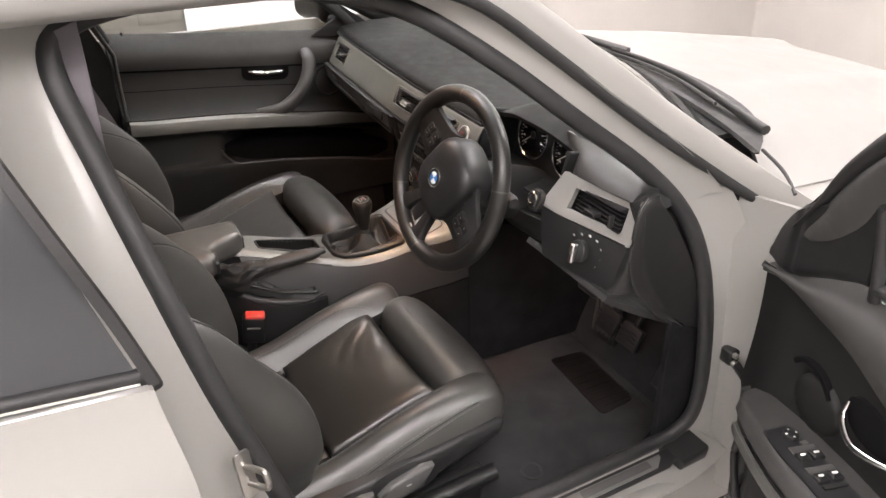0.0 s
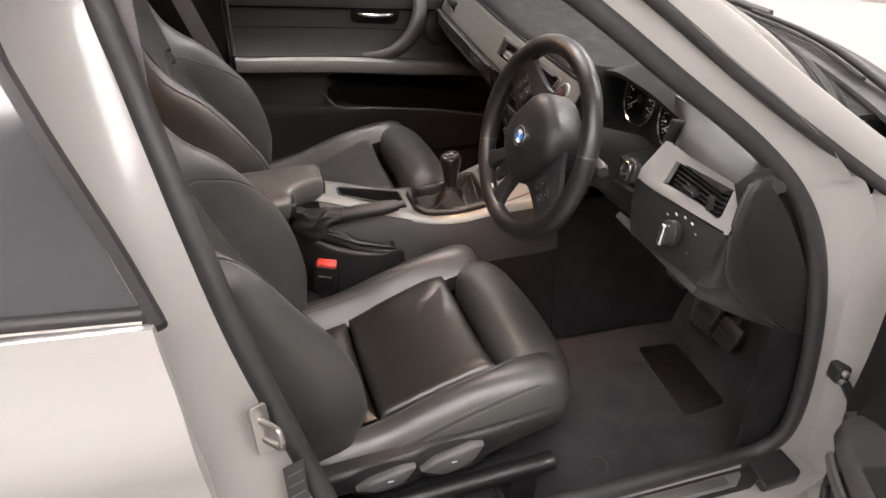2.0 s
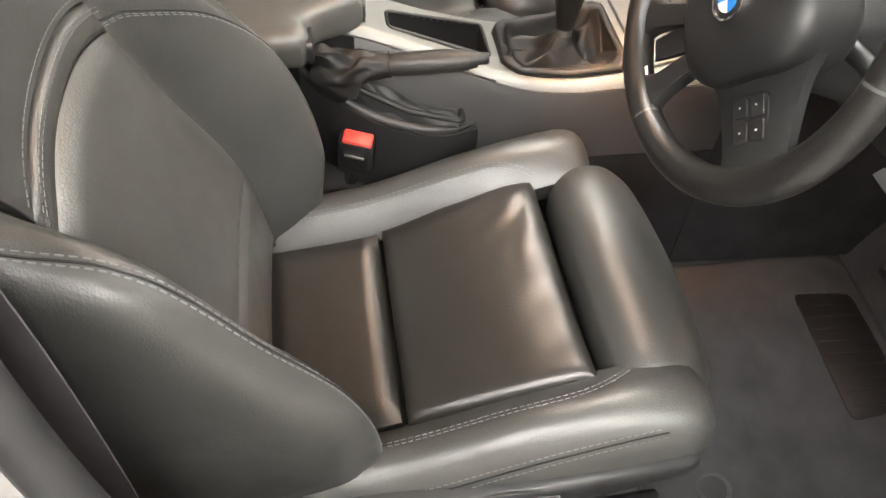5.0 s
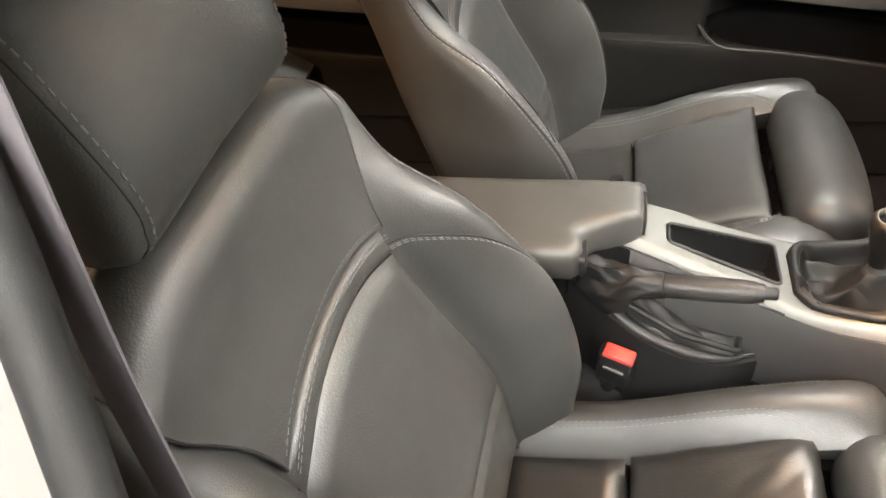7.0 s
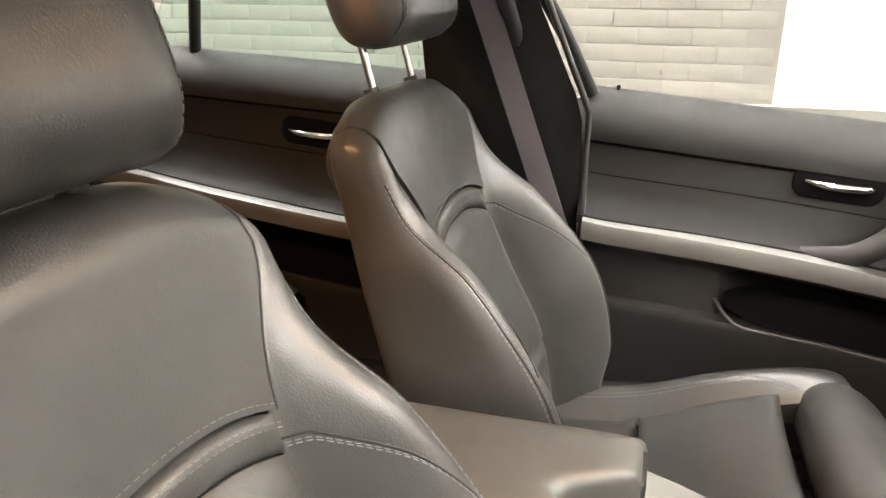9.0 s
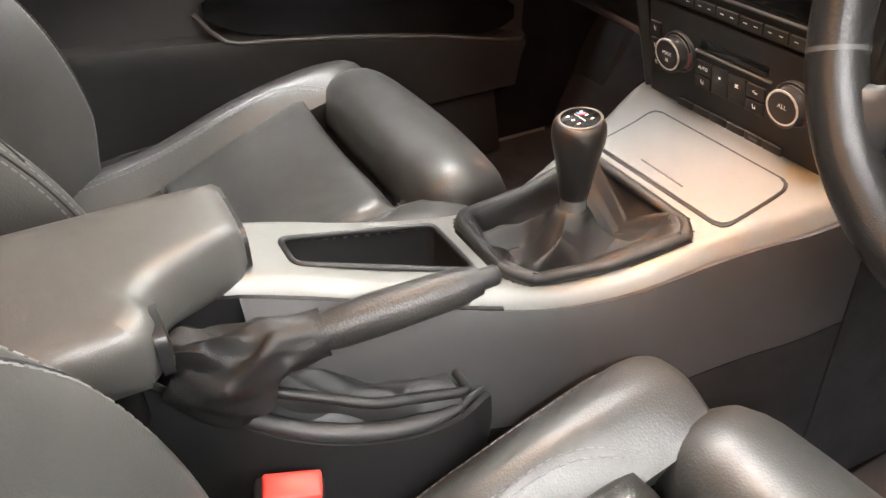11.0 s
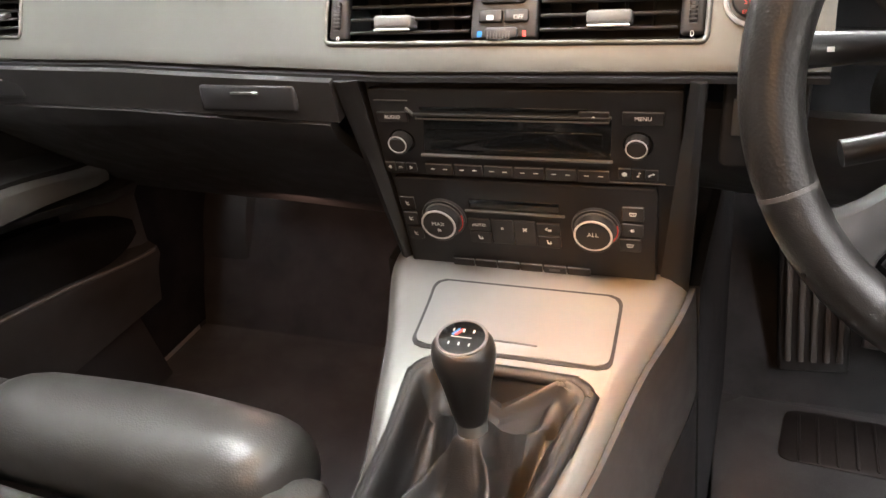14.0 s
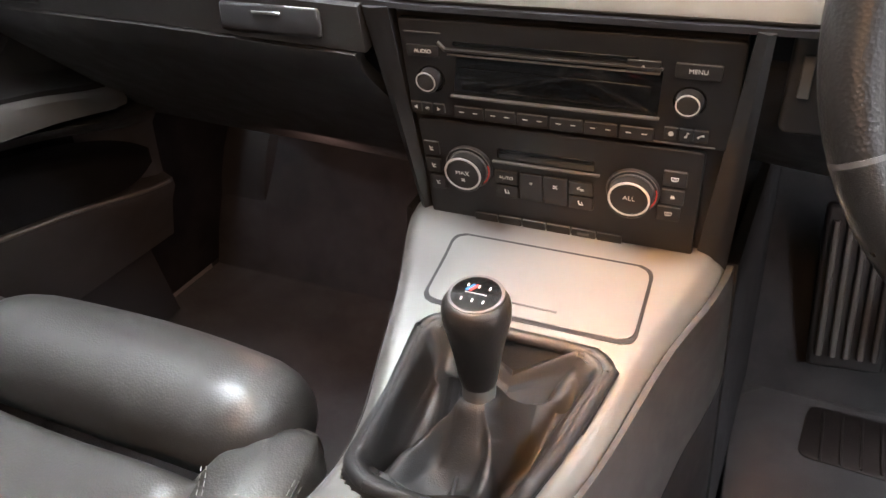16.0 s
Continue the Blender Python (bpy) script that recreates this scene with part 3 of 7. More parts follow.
        pth = [(a - 0.005, f - 0.007), (a + 0.06 * w, f - 0.002), (a + 0.22 * w, f + 0.003 * k + 0.36 * p), (a + 0.52 * w, f * (1 - k) + 0.010 * k + 0.82 * p - 0.002 * (1 - k)), (a + 0.76 * w, f * (1 - k) + 0.005 * k + p - 0.006 * (1 - k)), (a + 0.93 * w, f * (1 - k) + 0.86 * p - 0.014 * (1 - k)), (b, f * (1 - k) + 0.45 * p - 0.006 - 0.020 * (1 - k)), (b, -0.45 * tt - 0.012 * (1 - k)), (b - 0.012, -0.85 * tt), (b - 0.05, -tt)]
        return [tuple(q) for q in spline(pth, 36)] + [(a, -tt)], (a + 0.5 * w, 0.2 * p - 0.3 * tt)

    def on_wing(sd, s, k, up):
        """A place on the wing's skin: k counts along its section, up stands off it."""
        pts, mid = wing_path(s, sd)
        i = int(k)
        f = k - i
        x, d = pts[i][0] * (1 - f) + pts[i + 1][0] * f, pts[i][1] * (1 - f) + pts[i + 1][1] * f
        dx, dd_ = pts[i + 1][0] - pts[i][0], pts[i + 1][1] - pts[i][1]
        n = math.hypot(dx, dd_) or 1.0
        return bk(sd * (x - dd_ / n * up), s, d + dx / n * up)

    for sd in (1, -1):
        rings = []
        ss = [-0.045 + (top_s + 0.045) * i / 44 for i in range(45)]
        for i, s in enumerate(ss):
            k = (0.55, 0.85, 0.96)[i] if i < 3 else 1.0
            pts, mid = wing_path(s, sd)
            rings.append([bk(sd * (mid[0] + (x - mid[0]) * k), s, mid[1] + (d - mid[1]) * k) for x, d in pts])
        # the top is domed from front to rear
        last = [(x, d) for x, d in pts]
        for ang in (14, 28, 42, 56, 70, 82, 89):
            sa, ca = math.sin(radians(ang)), math.cos(radians(ang))
            rings.append([bk(sd * x * (1 - 0.035 * (1 - ca)), top_s + 0.046 * sa, -0.055 + (d + 0.055) * ca) for x, d in last])
        wing = part("backrest_bolster", loft(rings), LEATHER, t)
        # the arc-shaped seam over the bolster and the long double seam along its edge
        for dd in (0, 0.005, 0.008):
            line = []
            for i in range(29):
                q = i / 28
                s = 0.432 - dd - 0.015 * q - 0.26 * max(0, q - 0.30) ** 1.7
                line.append(on_wing(sd, s, 1.5 + (12.4 if sd > 0 else 15.2) * q, 0.0003))
            part("stitching", dashes(line, 0.0006) if dd else tube(line, 0.0012, 5), SEAM_GREY if dd else SEAM_DARK, wing)
        for k, mt in ((14.4, SEAM_GREY), (15.1, SEAM_DARK), (15.8, SEAM_GREY)) if sd > 0 else ((17.2, SEAM_GREY), (17.9, SEAM_DARK), (18.6, SEAM_GREY)):
            line = [on_wing(sd, 0.02 + (top_s - 0.03) * i / 44, k, 0.0002) for i in range(45)]
            part("stitching", dashes(line, 0.0008) if mt is SEAM_GREY else tube(line, 0.0012, 5), mt, wing)
    # rear shell
    rings = []
    for i in range(22):
        s = -0.03 + (top_s + 0.020) * i / 21
        w, tt = seam_w(s) - 0.004, back_t(s)
        rings.append([bk(x, s, d) for x, d in ((-w, -0.030), (w, -0.030), (w, -tt), (w * 0.6, -tt - 0.006), (-w * 0.6, -tt - 0.006), (-w, -tt))])
    part("back_shell", loft(rings), LEATHER, t)
    # head restraint
    hz = 0.690 + lift
    hr = []
    for i in range(25):
        q = i / 24
        z = hz + 0.195 * q
        k = (1 - abs(2 * q - 1) ** 5.0) ** 0.42 if 0 < q < 1 else 0.32
        w, dp = head_w - 0.010 * q, 0.063 + 0.004 * math.sin(math.pi * q)
        ringp = []
        for j in range(36):
            a = 2 * math.pi * j / 36
            ca, sa = math.cos(a), math.sin(a)
            x = w * (0.80 + 0.20 * k) * math.copysign(abs(ca) ** 0.45, ca)
            d = dp * k * math.copysign(abs(sa) ** 0.6, sa) + 0.018 * (abs(x) / 0.14) ** 2
            ringp.append(bk(x, z, d + head_d))
        hr.append(ringp)
    head = part("headrest", loft(hr), LEATHER, t, "black leather head restraint on two chrome posts")
    for sx in (head_w - 0.019, head_w - 0.014, 0.014 - head_w, 0.019 - head_w):
        line = []
        for i in range(41):
            q = 0.04 + 0.92 * i / 40
            k = (1 - abs(2 * q - 1) ** 5.0) ** 0.42
            w, dp = head_w - 0.010 * q, 0.063 + 0.004 * math.sin(math.pi * q)
            ca = min(1.0, (abs(sx) / (w * (0.80 + 0.20 * k))) ** (1 / 0.45))
            line.append(bk(sx, hz + 0.195 * q, dp * k * math.sqrt(1 - ca * ca) ** 0.6 + 0.018 * (sx / 0.14) ** 2 + head_d + 0.0005))
        part("stitching", dashes(line, 0.0009) if abs(sx) < head_w - 0.016 else tube(line, 0.0006, 5), SEAM_GREY if abs(sx) < head_w - 0.016 else SEAM_DARK, head)
    for sx in (0.085, -0.085):
        part("headrest_post", tube([bk(sx, 0.58, -0.056), bk(sx, hz + 0.03, -0.046)], 0.0055, 12), CHROME, t, "chrome head restraint post")
        part("post_collar", tube([bk(sx, top_s + 0.030, -0.055), bk(sx, top_s + 0.051, -0.054)], [0.012, 0.011], 14), GLOSS_BLACK, t)
    return t


front_seat(0.378, 1, "black leather sport driver's seat with creased worn cushion", -0.022, 17.0, 0.618, 0.140, -0.034)
front_seat(-0.378, -1, "black leather sport passenger seat with raised head restraint", 0.030, 18.5, 0.622, 0.142, -0.018)

# ---- dashboard ----
# console silver darkened for the dash band, which the windscreen light strikes hard
DIMMED_SILVER = surface("dimmed_satin_silver", (0.155, 0.157, 0.144), 0.44, metal=0.65, vary=0.03, rvary=0.04, grain=2500, grain_h=0.00006)
dash = thing("dashboard", "black grained dashboard with a long satin silver trim band", "dashboard")


def bow(x):
    """The ends of the dashboard lie a little further forward."""
    return 0.10 * max(0.0, abs(x) - 0.20) ** 2 if x < 0 else 0.10 * max(0.0, abs(x) - 0.30) ** 2


def lift_left(x):
    """The passenger's end of the dashboard stands a little higher."""
    return 0.011 * min(1.0, max(0.0, (-x - 0.10) / 0.30))


def across(prof, x0, x1, n=40, lift=0.0):
    """A profile of (y, z) carried across the car; lift raises it towards x1."""
    rings = []
    for i in range(n + 1):
        q = i / n
        x = x0 + (x1 - x0) * q
        rings.append([V((x, y + bow(x), z + lift * q + lift_left(x))) for y, z in prof])
    return loft(rings)


pad_prof = [(0.652, 0.957), (0.654, 0.965), (0.664, 0.972), (0.70, 0.978), (0.78, 0.982), (0.92, 0.982), (1.16, 0.975), (1.16, 0.90), (0.72, 0.90), (0.67, 0.94)]
part("upper_pad", across(pad_prof, -0.69, 0.235), DASH_TOP, dash, "soft grained black dashboard top")
part("pad_groove", across([(0.648, 0.951), (0.6485, 0.957), (0.66, 0.957), (0.66, 0.951)], -0.69, 0.235), GLOSS_BLACK, dash)


def trim_face(x, z):
    """The leaning front of the silver band."""
    return 0.605 + (z - 0.870) * 0.52 + bow(x)


# one pressed band with the openings for the middle vents and the passenger's outer vent
bxs = sorted(set([-0.66 + 0.905 * i / 90 for i in range(91)] + [-0.630, -0.535, -0.164, 0.159]))
bzs = [0.871, 0.874, 0.879, 0.886, 0.8945, 0.905, 0.916, 0.927, 0.9365, 0.942, 0.947, 0.951, 0.953]
bm_band = bmesh.new()
bg = [[bm_band.verts.new((x, trim_face(x, z) + 0.006 * max(0.0, 1 - (z - 0.871) / 0.006) ** 2 + 0.005 * max(0.0, 1 - (0.953 - z) / 0.005) ** 2, z + lift_left(x))) for z in bzs] for x in bxs]
for i in range(len(bxs) - 1):
    for j in range(len(bzs) - 1):
        xm, zm = (bxs[i] + bxs[i + 1]) / 2, (bzs[j] + bzs[j + 1]) / 2
        if 0.8945 < zm < 0.9365 and (-0.164 < xm < 0.159 or -0.630 < xm < -0.535):
            continue
        bm_band.faces.new((bg[i][j], bg[i + 1][j], bg[i + 1][j + 1], bg[i][j + 1]))
bmesh.ops.delete(bm_band, geom=[v for v in bm_band.verts if not v.link_faces], context="VERTS")
bmesh.ops.recalc_face_normals(bm_band, faces=bm_band.faces)
bmesh.ops.solidify(bm_band, geom=list(bm_band.faces), thickness=0.003)
part("silver_trim", bm_band, DIMMED_SILVER, dash, "satin silver trim band")
for x0, x1 in ((-0.164, 0.159), (-0.630, -0.535)):
    rim_ = [(x, trim_face(x, z) - 0.0004, z + lift_left(x)) for x, z in round_poly([(x0, 0.8945), (x1, 0.8945), (x1, 0.9365), (x0, 0.9365)], 0.006)]
    part("vent_rim", tube(rim_, 0.0022, 8, True), DIMMED_SILVER, dash)
part("band_shadow", across([(0.604, 0.866), (0.604, 0.8705), (0.64, 0.8705), (0.64, 0.866)], -0.66, 0.245), GLOSS_BLACK, dash)


def vent_blades(x0, x1, z0, z1, parent, n=5, y_of=trim_face, lean=0.0):
    """A dark box with slats across it."""
    w, h, cx, cz = x1 - x0, z1 - z0, (x0 + x1) / 2, (z0 + z1) / 2
    yy = y_of(cx, cz)
    part("vent_box", rbox(w, 0.004, h + 0.01, 0.0, pose(cx, yy + 0.045, cz)), GLOSS_BLACK, parent)
    for zz, hh in ((z1 + 0.002, 0.003), (z0 - 0.002, 0.003)):
        part("vent_wall", rbox(w, 0.05, hh, 0.0, pose(cx, yy + 0.024, zz)), GLOSS_BLACK, parent)
    for i in range(n):
        z = z0 + h * (i + 0.6) / n
        part("slat", rbox(w - 0.002, 0.016, 0.0030, 0.0010, pose(cx, y_of(cx, z) + 0.010, z, -14)), SATIN_BLACK, parent)
    for k in range(1, 5):
        part("vane", rbox(0.0014, 0.020, h, 0.0, pose(x0 + w * k / 5, yy + 0.030, cz)), SATIN_BLACK, parent)


mid = part("centre_vent", rbox(0.056, 0.012, 0.043, 0.002, pose(0.0, trim_face(0, 0.915) + 0.006, 0.9155, -27)), VENT_GREY, dash, "dark grey centre vent unit with switches")
for sx, x0, x1 in ((-1, -0.142, -0.029), (1, 0.029, 0.138)):
    vent_blades(x0, x1, 0.896, 0.936, mid, 4)
    vx = -0.1525 if sx < 0 else 0.1480
    part("vent_end", rbox(0.018, 0.010, 0.041, 0.003, pose(vx, trim_face(0, 0.915) + 0.006, 0.9155, -27)), VENT_GREY, mid)
    w = part("thumb_wheel", rbox(0.006, 0.012, 0.024, 0.002, pose(vx, trim_face(0, 0.916) + 0.003, 0.9165, -27)), SATIN_BLACK, mid)
    for k in range(7):
        part("wheel_rib", rbox(0.0062, 0.0012, 0.0012, 0, pose(vx, trim_face(0, 0.907 + 0.003 * k) - 0.0035, 0.9075 + 0.003 * k)), GREY_PLASTIC, mid)
    tilt = frame_of((vx, trim_face(0, 0.9) + 0.0002, 0.8995), (1, 0, 0), (0, 0.46, 0.89))
    words("0", 0.007, tilt, WHITE_MARK, mid)
    part("mark", rbox(0.0008, 0.0006, 0.004, 0, pose(vx, trim_face(0, 0.932) + 0.0005, 0.9325, -27)), WHITE_MARK, mid)
for hx in (-0.097, 0.086):
    tab = part("vent_tab", rbox(0.035, 0.020, 0.0105, 0.0025, pose(hx, trim_face(0, 0.912) + 0.001, 0.9115, -20)), TAB_GREY, mid, "smooth silver-grey vent tab")
    part("tab_lip", rbox(0.033, 0.0025, 0.0022, 0.0008, pose(hx, trim_face(0, 0.907) - 0.0085, 0.9085, -20)), BRIGHT, tab)


def tilted(x, z, up=0.0):
    """A pose on the leaning band with z towards the driver."""
    return frame_of((x, trim_face(x, z) - 0.0005 - up, z), (1, 0, 0), (0, 0.46, 0.89))


part("hazard_button", slab(rrect(0.038, 0.012, 0.003), 0.003, 0.0008, tilted(-0.001, 0.929)), SATIN_BLACK, mid)
part("button_mark", rbox(0.016, 0.004, 0.0004, 0, tilted(0.003, 0.929, 0.0032)), DARK_RED, mid)
for bx in (-0.011, 0.011):
    part("switch_button", slab(rrect(0.020, 0.010, 0.002), 0.003, 0.0008, tilted(bx, 0.9145)), SATIN_BLACK, mid)
part("button_mark", rbox(0.006, 0.004, 0.0004, 0, tilted(-0.011, 0.9145, 0.0032)), WHITE_MARK, mid)
words("OFF", 0.005, tilted(0.013, 0.9145, 0.0032), WHITE_MARK, mid)
part("temperature_wheel", slab(rrect(0.028, 0.009, 0.003), 0.004, 0.001, tilted(-0.001, 0.902)), SATIN_BLACK, mid)
for k in range(8):
    part("wheel_rib", rbox(0.0012, 0.007, 0.0006, 0, tilted(-0.012 + 0.0026 * k, 0.902, 0.0042)), GREY_PLASTIC, mid)
part("cold_mark", rbox(0.004, 0.005, 0.0006, 0, tilted(-0.020, 0.902, 0.0005)), BLUE, mid)
part("hot_mark", rbox(0.003, 0.005, 0.0006, 0, tilted(0.018, 0.902, 0.0005)), RED, mid)

# passenger's outer vent, at the end of the band
pv = part("side_vent", rbox(0.030, 0.030, 0.078, 0.004, pose(-0.678, 0.690, 0.914, -27, 0, 0)), DASH, dash)
vent_blades(-0.630, -0.535, 0.906, 0.947, pv)
part("vent_tab", rbox(0.022, 0.018, 0.007, 0.002, pose(-0.575, trim_face(-0.575, 0.915) + 0.002, 0.924)), GREY_PLASTIC, pv)

# start button
sb = part("start_button", disc(0.019, 0.006, 32, 0.002, tilted(0.190, 0.921, -0.002)), GREY_PLASTIC, dash, "round start button with a chrome ring")
part("button_ring", ring(0.0165, 0.0205, 0.004, 36, tilted(0.189, 0.921, -0.001)), BRIGHTENED_SILVER, sb, "satin silver button ring")
part("button_cap", disc(0.015, 0.008, 32, 0.002, tilted(0.189, 0.921, -0.001)), SATIN_BLACK, sb)
words("START", 0.0052, tilted(0.189, 0.9265, 0.0078), RED, sb)
words("STOP", 0.0052, tilted(0.189, 0.9213, 0.0078), RED, sb)
words("ENGINE", 0.0040, tilted(0.189, 0.9150, 0.0078), RED, sb)

# lower face on the passenger's side with the glove box
def low_face(x, z):
    return 0.596 + (0.865 - z) * 0.20 + max(0, 0.812 - z) * 0.95 + bow(x)


def low_panel(x0, x1, z0, z1, name, mat, n=16, m=10, lab="", out=0.0):
    return part(name, sheet(lambda u, v: V((x0 + (x1 - x0) * u, low_face(x0 + (x1 - x0) * u, z0 + (z1 - z0) * v) - out, z0 + (z1 - z0) * v + lift_left(x0 + (x1 - x0) * u))), n, m, 0.012), mat, dash, lab)


low_panel(-0.68, -0.155, 0.826, 0.866, "glove_strip", DASH_LOW)
glove = low_panel(-0.64, -0.165, 0.655, 0.823, "glove_box", DASH_LOW, 16, 10, "closed black glove box lid", 0.002)
low_panel(-0.68, -0.155, 0.60, 0.653, "lower_panel", DASH_LOW)
low_panel(-0.70, -0.643, 0.60, 0.823, "end_panel", DASH_LOW, 4)
latch = part("glove_latch", rbox(0.105, 0.008, 0.026, 0.004, pose(-0.244, 0.598, 0.8525, -6)), GLOSS_BLACK, dash)
part("latch_bar", rbox(0.030, 0.002, 0.003, 0.0008, pose(-0.244, 0.593, 0.8585)), CHROME, latch)
cup = part("cup_holder_lid", rbox(0.09, 0.008, 0.028, 0.004, pose(-0.585, 0.615, 0.858, -6)), GLOSS_BLACK, dash)
part("lid_bar", rbox(0.026, 0.002, 0.003, 0.0008, pose(-0.575, 0.610, 0.864)), CHROME, cup)

# driver's side: silver end piece with the outer vent, light switch panel, knee panel
def drv_face(x, z):
    return 0.628 + (z - 0.90) * 0.30 + 0.20 * max(0, x - 0.55)


def drv_sheet(corners, name, mat, th=0.012, n=10, parent=None, lab="", puff=0.003):
    (x0, z0), (x1, z1), (x2, z2), (x3, z3) = corners

    def fn(u, v):
        x = (x0 * (1 - u) + x1 * u) * (1 - v) + (x3 * (1 - u) + x2 * u) * v
        z = (z0 * (1 - u) + z1 * u) * (1 - v) + (z3 * (1 - u) + z2 * u) * v
        return V((x, drv_face(x, z) - puff * math.sin(math.pi * v), z))
    return part(name, sheet(fn, n, n, th), mat, parent or dash, lab)


# a frame of four silver pieces round the vent
O = [(0.506, 0.884), (0.732, 0.884), (0.733, 0.966), (0.545, 0.963)]
I = [(0.576, 0.902), (0.702, 0.902), (0.701, 0.943), (0.582, 0.943)]
for k in range(4):
    j = (k + 1) % 4
    drv_sheet([O[k], O[j], I[j], I[k]], "silver_trim", BRIGHTENED_SILVER, 0.014, 8, None, "satin silver vent surround", 0.001)
dv = part("driver_vent", rbox(0.13, 0.004, 0.06, 0.0, pose(0.636, 0.700, 0.923)), GLOSS_BLACK, dash, "black outer vent with slats")
vent_blades(0.580, 0.701, 0.903, 0.942, dv, 5, drv_face)
part("vent_tab", rbox(0.030, 0.018, 0.008, 0.002, pose(0.640, 0.642, 0.918)), SATIN_BLACK, dv)
part("vent_wheel", rbox(0.006, 0.012, 0.026, 0.002, pose(0.688, 0.645, 0.921)), SATIN_BLACK, dv)

sw = drv_sheet([(0.560, 0.798), (0.722, 0.796), (0.730, 0.881), (0.512, 0.882)], "switch_panel", SATIN_BLACK, 0.02, 8, None, "black panel with the light switch")
part("light_switch", disc(0.021, 0.012, 30, 0.003, frame_of((0.645, 0.620, 0.846), (1, 0, 0), (0, 0.3, 0.95))), SATIN_BLACK, sw)
part("switch_grip", rbox(0.011, 0.016, 0.038, 0.003, pose(0.645, 0.603, 0.846, -8)), CHROME, sw, "bright light switch grip")
for bx, bz in ((0.612, 0.862), (0.628, 0.870), (0.646, 0.873), (0.663, 0.870), (0.676, 0.858), (0.680, 0.840), (0.676, 0.825)):
    part("switch_mark", rbox(0.006, 0.001, 0.004, 0, pose(bx, drv_face(bx, bz) - 0.0015, bz)), WHITE_MARK, sw)
part("knee_panel", sheet(lambda u, v: V((0.50 + 0.235 * u - 0.01 * v, drv_face(0.60, 0.79) + 0.002 + 0.215 * (1 - v) ** 1.12 + 0.012 * u, 0.655 + (0.140 - 0.016 * u) * v)), 10, 10, 0.012), DASH_LOW, dash)
part("bonnet_handle", rbox(0.050, 0.012, 0.012, 0.003, pose(0.655, 0.640, 0.760)), SATIN_BLACK, dash)
low_drv = sheet(lambda u, v: V((0.155 + 0.36 * u, 0.655 - 0.03 * math.sin(math.pi * u) + 0.30 * (1 - v) ** 2, 0.63 + 0.20 * v)), 16, 10, 0.012)
part("steering_column_trim", low_drv, DASH_LOW, dash)
# the end cap of the dashboard towards the door
cap_front = spline([V((0, 0.800, 0.680)), V((0, 0.738, 0.727)), V((0, 0.670, 0.806)), V((0, 0.650, 0.880)), V((0, 0.655, 0.955)), V((0, 0.672, 0.984))], 28)
cap_rear = spline([V((0, 0.850, 0.664)), V((0, 0.838, 0.725)), V((0, 0.796, 0.820)), V((0, 0.748, 0.900)), V((0, 0.712, 0.950)), V((0, 0.684, 0.982))], 28)


def end_skin(u, v):
    """A bowed panel from the trim's edge back to the door seal, with a step along its front."""
    k = int(round(v * 28))
    p = V(cap_front[k]).lerp(V(cap_rear[k]), u)
    p.x = 0.740 + 0.016 * u ** 0.7 + 0.003 * math.sin(math.pi * v) + (0.004 if u < 0.22 else 0.0)
    return p


part("end_cap", sheet(end_skin, 18, 28, 0.010), SATIN_BLACK, dash, "black dashboard end panel")
part("end_cap_rim", tube([V(p) + V((0.744, -0.001, 0)) for p in cap_front], 0.0035, 8), DASH_LOW, dash)


def end_web(u, v):
    """The curved web between the switch panel and the end panel."""
    z = 0.792 + 0.091 * v
    a = V((0.718 + 0.010 * v, drv_face(0.72, z) - 0.002, z))
    k = min(range(len(cap_front)), key=lambda i: abs(cap_front[i][2] - z))
    b = V((0.744, cap_front[k][1], z))
    return a.lerp(b, u) + V((0.006, -0.006, 0)) * math.sin(math.pi * u)


part("end_web", sheet(end_web, 8, 10, 0.006), SATIN_BLACK, dash)


def end_flange(u, v):
    """The silver piece rolls back round its outer end."""
    g = math.radians(84 * u)
    k = 0.014 * max(0.0, 1 - v / 0.25) ** 2
    z = 0.884 + 0.082 * v
    return V((0.722 + (0.024 - k) * math.sin(g), drv_face(0.722, z) - 0.005 + 0.022 * (1 - math.cos(g)), z))


part("end_flange", sheet(end_flange, 10, 14, 0.004), BRIGHTENED_SILVER, dash, "rounded satin silver end of the trim")

# instrument binnacle
def hood(u, v):
    """The brow over the dials and the driver's side of the dashboard top."""
    x = 0.230 + 0.335 * u
    peak = 0.046 * math.exp(-((x - 0.385) / 0.115) ** 4) + 0.006
    y = 0.690 + 0.47 * v - 0.020 * math.exp(-((x - 0.385) / 0.12) ** 4) + 0.03 * max(0, 0.15 - v)
    z = 0.976 + peak * math.exp(-(v / 0.45) ** 2) * (0.55 + 0.45 * min(1, v / 0.12)) - 0.004 * v
    return V((x, y, z))


part("instrument_hood", sheet(hood, 44, 20, 0.010), DASH_TOP, dash, "grained black brow over the dials")
low_e = spline([(0.512, 0.722, 0.900), (0.530, 0.690, 0.935), (0.560, 0.655, 0.960), (0.64, 0.651, 0.966), (0.716, 0.661, 0.966)], 24)
top_e = spline([(0.480, 0.695, 1.014), (0.520, 0.702, 1.010), (0.575, 0.716, 1.002), (0.640, 0.728, 0.992), (0.722, 0.738, 0.982)], 24)
part("brow_skirt", sheet(lambda u, v: V(low_e[int(round(u * 24))]).lerp(V(top_e[int(round(u * 24))]), v) + V((0, -0.012, 0.010)) * math.sin(math.pi * v), 24, 10, 0.010), DASH_LOW, dash, "smooth black dashboard brow beside the dials")
